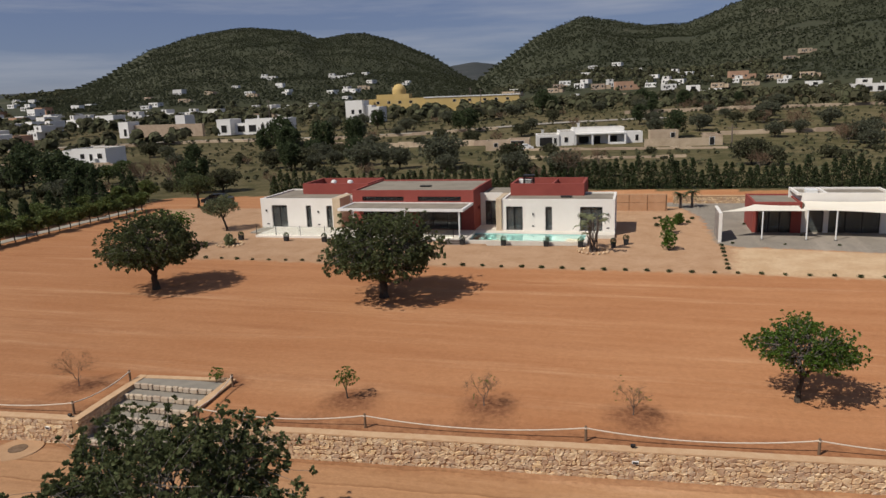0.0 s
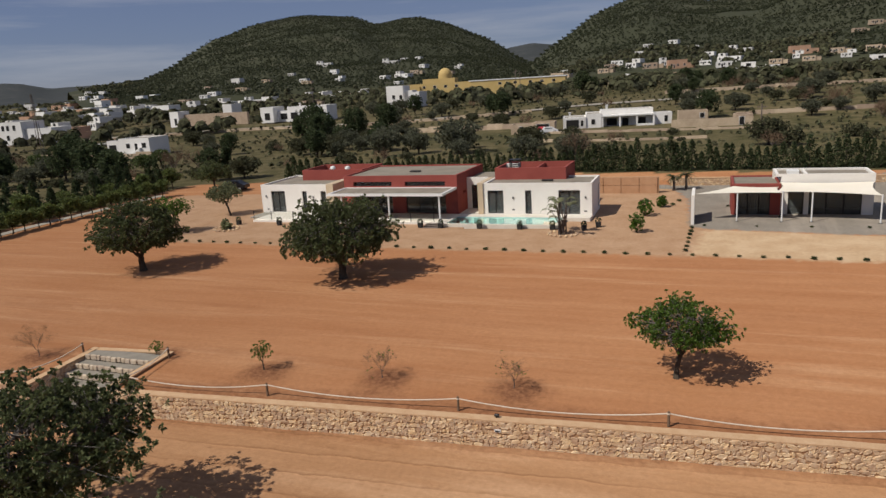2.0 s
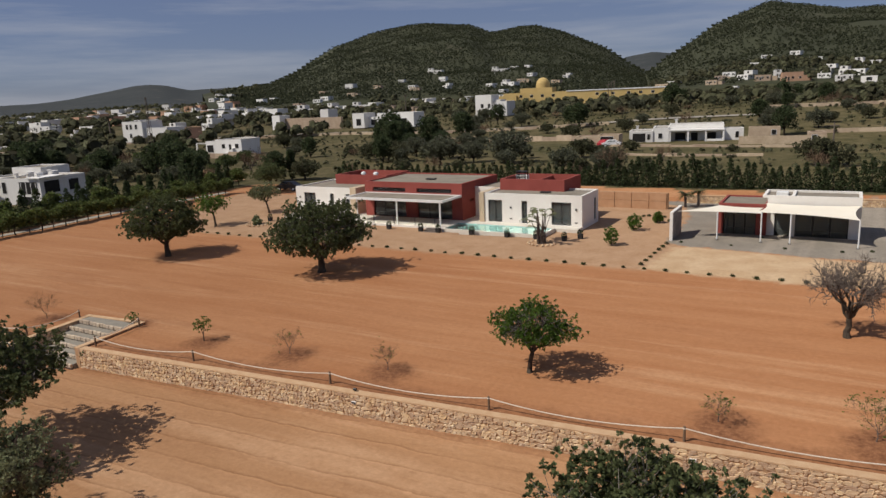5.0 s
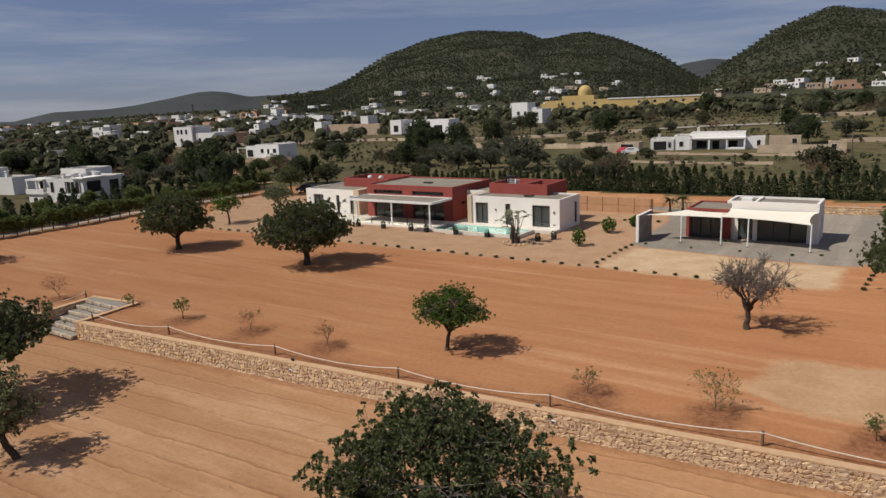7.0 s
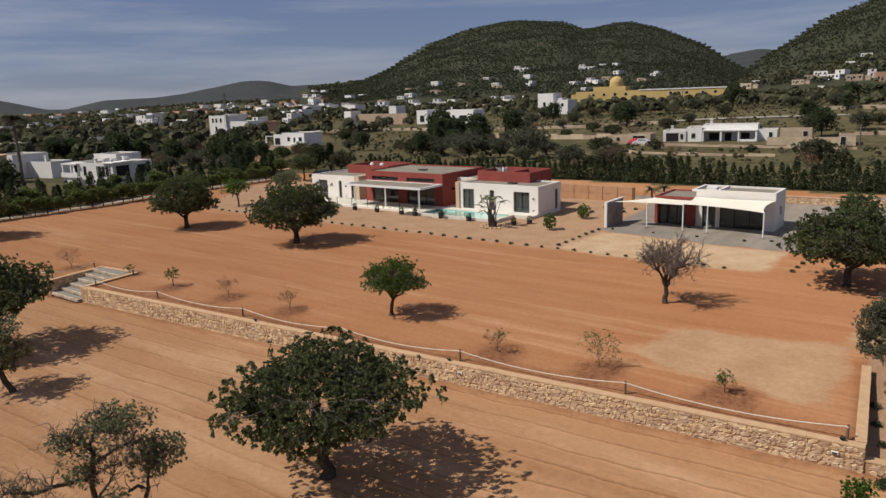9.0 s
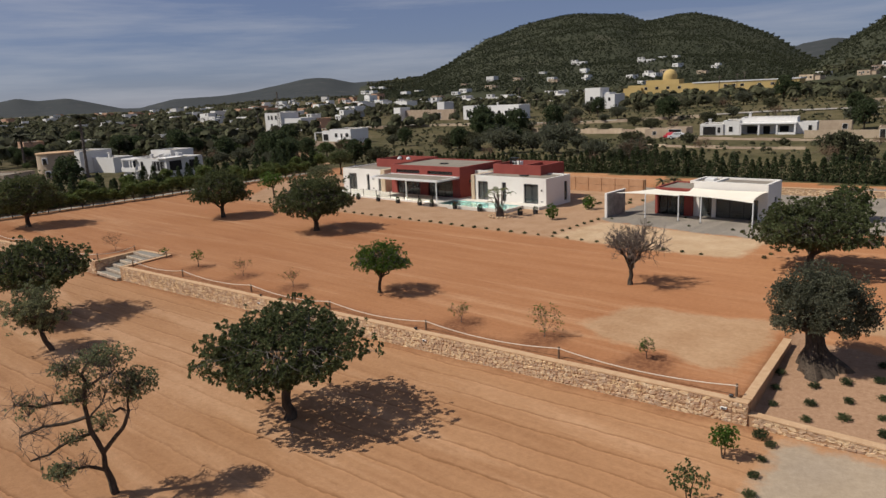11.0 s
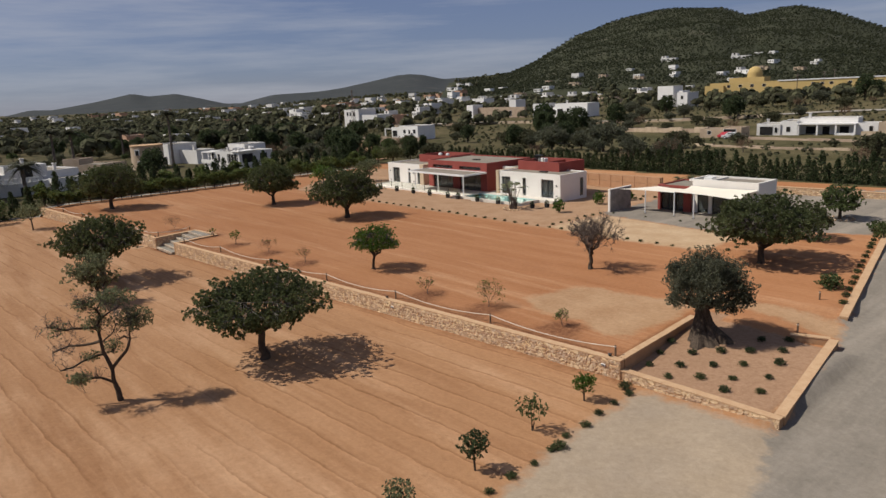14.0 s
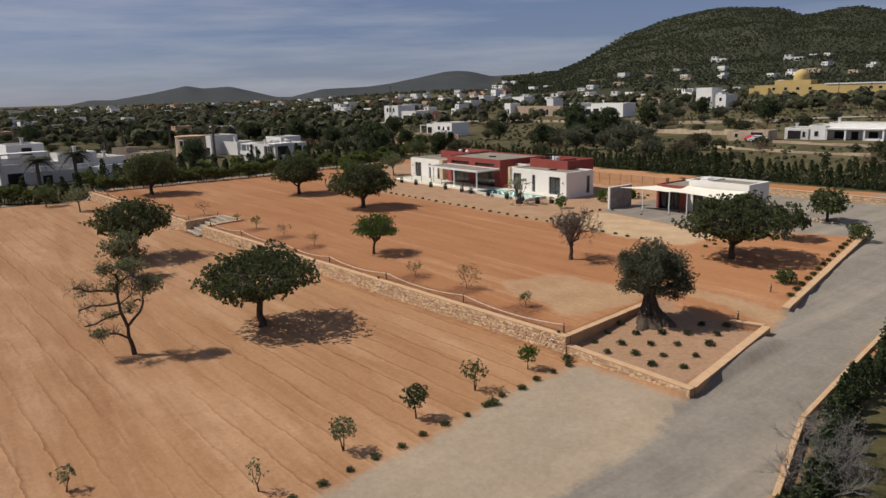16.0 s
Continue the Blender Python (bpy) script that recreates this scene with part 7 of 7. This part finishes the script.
for k, x, y, s in ((0, 16.8, 118, 1.0), (4, 19.5, 117, 1.3), (1, -47.8, 118, 1.15), (1, -33.2, 117, 1.1), (3, -86, 158, 1.15), (3, -82, 154, 0.8), (0, -63.8, 127, 1.0), (0, -68, 130, 1.1), (0, -74, 131, 0.9),
                   (0, -22.5, 127, 0.85), (5, -10, 103, 0.9), (1, -10.5, 105, 0.7), (3, -68, 94, 0.55), (0, -63, 96, 0.9), (0, -127, 161, 1.0), (5, 40.3, 158, 1.0), (1, 43, 157, 0.9), (5, 35.8, 184, 1.2), (2, -100, 118, 1.0), (2, -108, 112, 1.1), (2, -95, 108, 1.0), (2, -116, 106, 1.0), (5, -86, 106, 1.1), (5, -82, 108, 1.0), (2, -118, 96, 1.1), (2, -128, 112, 1.0), (2, -136, 104, 1.0)):
    plant(k, x, y, s)
BUILT = [(-93, 66, 17), (-118, 53.5, 17), (-103, 45, 10), (-130, 67, 15), (-100, 12, 14), (-97, 27, 11), (-104, 38, 8), (-127, 142, 15), (-118, 131, 9), (-13, 166, 17), (-10, 152, 9), (8.5, 160, 11), (-29, 157, 9), (-213, 172, 14), (-178, 214, 18), (-134, 216, 14), (-100, 256, 12), (-116, 372, 34), (-80, 376, 24), (-162, 215, 16), (-126, 216, 14)]


def free(x, y, pad=0.0):
    return all(math.hypot(x - a, y - b) > r + pad for a, b, r in BUILT)


def shaded(n, a0, a1, r0, r1, kinds, s0=0.7, s1=1.15, clear=()):
    made = 0
    for _ in range(n * 8):
        if made >= n:
            break
        a, r = radians(rng.uniform(a0, a1)), math.sqrt(rng.uniform(r0 * r0, r1 * r1))
        x, y = 30 + r * math.sin(a), r * math.cos(a)
        if not free(x, y, 3) or (-66 > x > -73 and y < 95) or y < 96 and x > -72 or any(inside(x, y, c) for c in clear):
            continue
        plant(rng.choice(kinds), x, y, rng.uniform(s0, s1))
        made += 1


FIELD = [[(-150, 100), (-150, 132), (-72, 128), (-72, 100)], [(-30, 142), (25, 142), (25, 158), (-30, 158)]]
shaded(36, -62, 22, 104, 150, (4, 4, 4, 4, 1, 5, 4), 0.45, 0.8, FIELD)
shaded(46, -58, -30, 135, 225, (0, 1, 3, 1, 4, 5), 0.5, 0.85, FIELD)
shaded(64, -32, 2, 170, 290, (0, 1, 3, 1, 0, 5), 0.5, 0.85, FIELD)
shaded(70, -6, 22, 150, 330, (1, 0, 4, 5, 5, 1), 0.5, 0.95)
shaded(110, -88, -58, 122, 270, (0, 0, 2, 0, 1, 3, 5), 0.45, 0.85)
shaded(64, -74, -50, 118, 220, (0, 1, 3, 2, 4, 5), 0.45, 0.8)
for x, y, h in ((-112.3, 57.4, 12.5), (-83, 15.3, 4.4), (-83, 21.5, 5.2), (-83, 7, 4.4), (-130, 36, 9.5), (-134, 41, 9.0), (-160, 60, 8), (-250, 190, 9)):
    frond_palm("date_palm", on(x, y), h, 60, 3.4, "tall date palm with arching fronds" if h > 6 else "stout date palm with arching fronds", int(-x), 0.26, M["olive"], "date palms")
for x, y, h in ((-206, 27.5, 12), (-66.5, 96.5, 5)):
    v, f = [], []
    r2 = random.Random(int(y))
    for _ in range(420):
        t, a = r2.random(), r2.uniform(0, 6.28)
        r = h * 0.13 * math.sin(math.pi * min(1, 0.15 + 0.85 * (1 - t) ** 0.8)) * r2.uniform(0.7, 1.05)
        spray(v, f, Vector((math.cos(a) * r, math.sin(a) * r, 0.3 + t * h * 0.96)), Vector((math.cos(a) * 0.3, math.sin(a) * 0.3, 1)).normalized(), r2, 0.5, 3)
    o = thing("tall_cypress", on(x, y), "slim dark cypress among white houses", "cypress", "tall cypresses")
    child(new("foliage", mesh_of("foliage", v, f, M["cypress"])), o)
    v, f = [], []
    tube(v, f, [Vector((0, 0, -0.2)), Vector((0, 0, h * 0.9))], [0.2, 0.03], 6)
    child(new("trunk", mesh_of("trunk", v, f, M["bark"])), o)


def woods(name, n, a0, a1, r0, r1, material, label, size, blades, seed, gap=0.0, tall=1.0):
    """Far trees, too many to count: each a loose heap of leaf blades."""
    r3 = np.random.default_rng(seed)
    v, f = [], []
    for _ in range(n):
        a, r = radians(r3.uniform(a0, a1)), math.sqrt(r3.uniform(r0 * r0, r1 * r1))
        x, y = 30 + r * math.sin(a), r * math.cos(a)
        if not free(x, y, 4) or y < 96 and x > -74 or noise.noise((x * 0.012, y * 0.012, seed)) < gap or any(math.hypot(x - p, y - q) < 11 for p, q in spots if abs(x - p) < 11):
            continue
        z = any_z(x, y)
        s = size * r3.uniform(0.6, 1.3)
        h = s * r3.uniform(0.9, 1.5) * tall
        d = r3.normal(size=(blades, 3))
        d[:, 2] = np.abs(d[:, 2]) + 0.1
        d /= np.linalg.norm(d, axis=1)[:, None]
        c = d * np.array([s * 0.55, s * 0.55, h * 0.45]) * r3.uniform(0.4, 1.0, (blades, 1)) + np.array([x, y, z + h * 0.48])
        u = r3.normal(size=(blades, 3))
        u /= np.linalg.norm(u, axis=1)[:, None]
        w = np.cross(d, u)
        w /= np.linalg.norm(w, axis=1)[:, None] + 1e-9
        u = np.cross(w, d)
        k = s * 0.36
        quad = np.stack([c - u * k, c - w * k * 0.8, c + u * k, c + w * k * 0.8], 1).reshape(-1, 3)
        b = len(v)
        v.extend(map(tuple, quad.tolist()))
        f.extend((b + 4 * i, b + 4 * i + 1, b + 4 * i + 2, b + 4 * i + 3) for i in range(blades))
    me = mesh_of(name, v, f, material)
    return tagged(new(name, me), label, "woods", kind="stuff")


woods("field_scrub", 5200, -64, 24, 100, 330, M["scrub"], "low scrub in rough fields", 0.85, 12, 1, -0.25)
woods("valley_trees", 4400, -58, 10, 250, 600, M["scrub"], "dark trees between village houses", 3.5, 26, 2, -0.2)
woods("plain_trees", 7600, -93, -56, 200, 900, M["scrub"], "dark trees between houses on the plain", 3.9, 24, 3, -0.25)
woods("plain_trees_far", 2200, -93, -44, 800, 1900, M["scrub"], "far trees on the plain", 5, 9, 4, -0.2)
woods("hill_pines", 42000, -47.5, -13.8, 600, 1520, M["pine"], "pine wood on a hillside", 2.3, 5, 5, -0.6, 0.9)
woods("hill_pines_side", 27000, -14.2, 24, 470, 1170, M["pine"], "pine wood on a hillside", 2.2, 5, 6, -0.5, 0.9)

# ---- lane with its wall, masts, vehicles ----
LANE = [(-300, 160), (-215, 176), (-172, 190), (-134, 197), (-90, 199), (-40, 207), (10, 220)]


def ribbon(name, line, width, dz, material, label, category):
    v, f, pts = [], [], []
    for (x0, y0), (x1, y1) in zip(line, line[1:]):
        n = max(2, int(math.hypot(x1 - x0, y1 - y0) / 3))
        pts += [(x0 + (x1 - x0) * i / n, y0 + (y1 - y0) * i / n) for i in range(n)]
    for i, (x, y) in enumerate(pts):
        a, b = pts[max(i - 1, 0)], pts[min(i + 1, len(pts) - 1)]
        d = Vector((b[0] - a[0], b[1] - a[1], 0)).normalized()
        for s in (-0.5, 0.5):
            px, py = x - d.y * width * s, y + d.x * width * s
            v.append((px, py, land(px, py) + dz))
    for i in range(len(pts) - 1):
        f.append((2 * i, 2 * i + 2, 2 * i + 3, 2 * i + 1))
    return tagged(new(name, mesh_of(name, v, f, material)), label, category, kind="structure")


ribbon("lane", LANE, 4.2, 0.25, M["concrete"], "pale country lane past the fields", "road")
ribbon("farm_track", [(-76, 92), (-95, 100), (-120, 118), (-140, 122)], 4.0, 0.22, M["mortar"], "earth track across the field", "track")


def field_wall(line, h, label):
    for (x0, y0), (x1, y1) in zip(line, line[1:]):
        n = max(2, int(math.hypot(x1 - x0, y1 - y0) / 4))
        for i in range(n):
            xa, ya, xb, yb = x0 + (x1 - x0) * i / n, y0 + (y1 - y0) * i / n, x0 + (x1 - x0) * (i + 1) / n, y0 + (y1 - y0) * (i + 1) / n
            yield xa, ya, xb, yb, h


def terrace_wall(name, line, h, label):
    v, f = [], []
    r2 = random.Random(int(abs(line[0][0])))
    for xa, ya, xb, yb, hh in field_wall(line, h, label):
        d = Vector((xb - xa, yb - ya, 0)).normalized()
        s = Vector((-d.y, d.x, 0)) * 0.3
        za, zb = land(xa, ya) - 0.4, land(xb, yb) - 0.4
        t = hh * r2.uniform(0.75, 1.15) + 0.4
        b = len(v)
        for px, py, pz in ((xa, ya, za), (xb, yb, zb)):
            p = Vector((px, py, pz))
            v += [p - s, p + s, p + s * 0.8 + Vector((0, 0, t)), p - s * 0.8 + Vector((0, 0, t))]
        f += [(b, b + 4, b + 7, b + 3), (b + 1, b + 2, b + 6, b + 5), (b + 3, b + 7, b + 6, b + 2), (b, b + 3, b + 2, b + 1), (b + 4, b + 5, b + 6, b + 7)]
    return tagged(new(name, mesh_of(name, v, f, M["sandstone"])), label, "wall", kind="structure")


for nm, line, h in (("wall_lane", [(-215, 172), (-134, 193), (-90, 195), (-40, 203)], 0.8), ("wall_field_1", [(-89, 176), (-60, 172), (-35, 168)], 1.3), ("wall_field_2", [(-25, 152), (2, 150), (18, 151)], 0.5), ("wall_field_3", [(-22, 133), (-5, 131), (8, 132)], 0.45), ("wall_field_4", [(14, 178), (60, 184), (110, 190)], 0.9), ("wall_field_5", [(-150, 128), (-112, 134)], 1.6), ("wall_field_6", [(-5, 240), (60, 250), (120, 262)], 1.0)):
    terrace_wall(nm, line, h, "rough dry-stone field wall")


def mast(x, y, h, lattice):
    ob = thing("mast" if lattice else "utility_pole", on(x, y), "grey steel lattice mast above the trees" if lattice else "wooden utility pole in the fields", "mast" if lattice else "pole", "utility poles")
    if lattice:
        for sx in (-1, 1):
            for sy in (-1, 1):
                v, f = [], []
                tube(v, f, [Vector((sx * 0.6, sy * 0.6, -0.2)), Vector((sx * 0.15, sy * 0.15, h))], [0.07, 0.05], 4)
                child(new("leg", mesh_of("leg", v, f, M["bark_grey"])), ob)
        for i in range(12):
            z0, z1 = h * i / 12, h * (i + 1) / 12
            r0, r1 = 0.6 - 0.45 * i / 12, 0.6 - 0.45 * (i + 1) / 12
            v, f = [], []
            tube(v, f, [Vector((-r0, -r0, z0)), Vector((r1, -r1, z1))], [0.035, 0.035], 3)
            tube(v, f, [Vector((r0, r0, z0)), Vector((-r1, r1, z1))], [0.035, 0.035], 3)
            child(new("brace", mesh_of("brace", v, f, M["bark_grey"])), ob)
    else:
        v, f = [], []
        tube(v, f, [Vector((0, 0, -0.2)), Vector((0, 0, h))], [0.17, 0.11], 8)
        child(new("pole", mesh_of("pole", v, f, M["bark_grey"])), ob)
        box("crossarm", (-0.9, 0.9, -0.06, 0.06, h - 0.7, h - 0.55), M["bark_grey"], ob)


mast(-158.4, 138.7, 17, True)
for x, y, h in ((-58, 262, 10), (-80, 340, 11), (-88, 372, 12), (18, 154, 4.5), (-140, 250, 10)):
    mast(x, y, h, False)


def car(x, y, z, turn, paint, label, name="car", van=False):
    ob = thing(name, (x, y, z), label, "car" if not van else "van", turn=turn)
    bm = bmesh.new()
    pts = [(-2.1, 0.35), (-2.1, 0.8), (-1.3, 0.95), (-0.8, 1.42), (0.9, 1.45), (1.6, 0.98), (2.15, 0.85), (2.15, 0.35)] if not van else [(-2.4, 0.35), (-2.4, 1.0), (-1.6, 1.25), (-1.1, 2.0), (2.4, 2.05), (2.4, 0.35)]
    rows_ = [[bm.verts.new((px, s * (0.85 if pz < 1.0 else 0.72), pz)) for px, pz in pts] for s in (-1, 1)]
    bm.faces.new(rows_[0])
    bm.faces.new(rows_[1][::-1])
    for i in range(len(pts)):
        j = (i + 1) % len(pts)
        bm.faces.new((rows_[0][j], rows_[0][i], rows_[1][i], rows_[1][j]))
    bmesh.ops.bevel(bm, geom=list(bm.edges), offset=0.06, segments=2, affect="EDGES")
    part("body", bm, paint, ob)
    for s in (-1, 1):
        box("side_window", (-0.75, 0.85, s * 0.80 - 0.02, s * 0.80 + 0.02, 1.02, 1.34), M["glass"], ob)
        for px in (-1.3, 1.35):
            bm = bmesh.new()
            bmesh.ops.create_cone(bm, cap_ends=True, segments=16, radius1=0.33, radius2=0.33, depth=0.22, matrix=Matrix.Translation((px, s * 0.78, 0.33)) @ Matrix.Rotation(math.pi / 2, 4, "X"))
            wheel = part("wheel", bm, M["rubber"], ob)
            bm = bmesh.new()
            bmesh.ops.create_cone(bm, cap_ends=True, segments=12, radius1=0.19, radius2=0.19, depth=0.24, matrix=Matrix.Translation((px, s * 0.78, 0.33)) @ Matrix.Rotation(math.pi / 2, 4, "X"))
            part("rim", bm, M["steel"], wheel)


car(-56.6, 84.6, land(-56.6, 84.6), 8, M["car_paint"], "dark parked car on the back drive")
car(-24.5, 152.5, land(-24.5, 152.5), 20, M["white_paint"], "pale car parked beside a field shed")
car(-26.3, 153.6, land(-26.3, 153.6), 80, M["red_paint"], "red car parked under a field shed")
car(-206, 177.5, land(-206, 177.5) + 0.2, 12, M["white_paint"], "white van parked on the country lane", "van", True)

# small things at the wall
mh = thing("manhole", on(-27.2, 22.9), "round concrete manhole slab with a dark cover", "manhole")
for nm, r, z, m in (("slab", 1.1, 0.05, M["mortar"]), ("cover", 0.42, 0.07, M["wood"])):
    bm = bmesh.new()
    bmesh.ops.create_cone(bm, cap_ends=True, segments=28, radius1=r, radius2=r * 0.97, depth=z, matrix=Matrix.Translation((0, 0, z / 2)))
    part(nm, bm, m, mh)
for x in (-26.2, 0.1, 15.9, 33.4):
    yy = wall_y(x) - 0.27
    o = thing("wall_lamp", (x, yy, 1.32), "small recessed step light in the stone wall", "wall lamp", "wall lamps")
    box("case", (-0.13, 0.13, -0.02, 0.12, -0.05, 0.06), M["steel"], o)
    box("lens", (-0.1, 0.1, -0.03, -0.02, -0.03, 0.04), M["planter"], o)
for x in (-25.2, 0.0, 15.0, 33.6):
    o = thing("spotlight", (x, wall_y(x) + 0.05, TOP), "small black spotlight on the wall coping", "spotlight", "spotlights")
    box("head", (-0.1, 0.1, -0.06, 0.06, 0.04, 0.16), M["frame"], o, "", 0.02)
    box("bracket", (-0.03, 0.03, -0.03, 0.03, 0, 0.05), M["frame"], o)


# ---- stones of the walls ----
def stone_mesh(seed):
    r2 = random.Random(seed)
    n = 7
    v, f = [], []
    for ring, (k, y) in enumerate(((1.04, 0.05), (1.0, -0.008), (0.86, -0.022))):
        for i in range(n):
            a = 2 * math.pi * (i + 0.25 * math.sin(seed + i * 2.1)) / n
            c, s = math.cos(a), math.sin(a)
            q = max(abs(c), abs(s)) ** 0.85
            rr = 0.5 * k / q * (0.95 + 0.16 * math.sin(seed * 3 + i * 1.9))
            v.append((c * rr, y + (0.012 * math.sin(seed + i * 3.3) if ring == 2 else 0), s * rr))
    for ring in range(2):
        for i in range(n):
            j = (i + 1) % n
            f.append((ring * n + i, ring * n + j, (ring + 1) * n + j, (ring + 1) * n + i))
    f.append(tuple(range(2 * n, 3 * n)))
    return v, f


STONES = [stone_mesh(i + 1) for i in range(9)]
STONE_ME = [mesh_of("stone", v, f, M["stone"]) for v, f in STONES]


def face_stones(wall, a, b, z0, tops, off, seed, single=None):
    """Lays courses of irregular stones on the face of a wall that runs from a to b; those within the stretch single are objects of their own."""
    r2 = random.Random(seed)
    d = Vector((b[0] - a[0], b[1] - a[1], 0))
    ln = d.length
    d.normalize()
    ang = math.degrees(math.atan2(d.y, d.x))
    out = Vector((d.y, -d.x, 0)) * off
    jv, jf = [], []
    za, zb = tops
    rows = max(3, int(round((za - z0) / 0.185)))
    for row_i in range(rows):
        x = r2.uniform(-0.1, 0.1)
        while x < ln - 0.08:
            w = r2.choice((0.13, 0.17, 0.21, 0.25, 0.29, 0.34, 0.42))
            w = min(w, ln - x)
            h = (za + (zb - za) * x / ln - z0) / rows
            c = x + w / 2
            zc = z0 + h * (row_i + 0.5) + (0.05 * math.sin(x * 1.7 + row_i) + r2.uniform(-0.03, 0.03)) * (0 if row_i in (0, rows - 1) else 1)
            hh = h * r2.uniform(0.8, 1.35)
            p = Vector((a[0], a[1], 0)) + d * c + out + Vector((0, 0, zc))
            m = Matrix.Translation(p) @ pose(0, 0, 0, 0, r2.uniform(-24, 24), ang) @ Matrix.Diagonal((w * r2.uniform(0.95, 1.12), r2.uniform(0.8, 1.5), hh * 1.02, 1))
            k = r2.randrange(9)
            if single and single[0] <= p.x <= single[1]:
                o = new("stone", STONE_ME[k])
                o.parent = wall
                o.matrix_basis = wall.matrix_world.inverted() @ m
            else:
                q = len(jv)
                mm = wall.matrix_world.inverted() @ m
                jv.extend(mm @ Vector(t) for t in STONES[k][0])
                jf.extend(tuple(i + q for i in face) for face in STONES[k][1])
            x += w
    if jv:
        o = tagged(child(new("stonework", mesh_of("stonework", jv, jf, M["stone"])), wall), "rough limestone facing", kind="stuff")


for wll in (W1, W2, W3, W4, W6, W8):
    bpy.context.view_layer.update()
face_stones(W2, (STEP_E + 0.22, wall_y(STEP_E)), (WALL_E + 0.2, wall_y(WALL_E + 0.2)), 0.5, (TOP - 0.075, TOP - 0.075), 0.205, 1, (13.0, 24.0))
face_stones(W1, (WALL_W, wall_y(WALL_W)), (STEP_W - 0.2, wall_y(STEP_W - 0.2)), 0.4, (TOP - 0.075, TOP - 0.075), 0.20, 2)
face_stones(W6, (WALL_E + 0.43, 29.16), (42.75, 29.5), 0.5, (1.165, 1.045), 0.20, 3, (30, 50))
face_stones(W3, (STEP_W, wall_y(STEP_W) - 0.22), (STEP_W, wall_y(STEP_W) + 4.6), 0.5, (1.725, 1.925), 0.18, 4, (-30, 0))
face_stones(W8, (33.35, 38.0), (WALL_E, 29.35), 0.9, (1.805, 1.705), 0.18, 5)
face_stones(W14, (4.0, 87.0), (40.0, 88.6), 1.9, (2.82, 2.82), 0.22, 6)
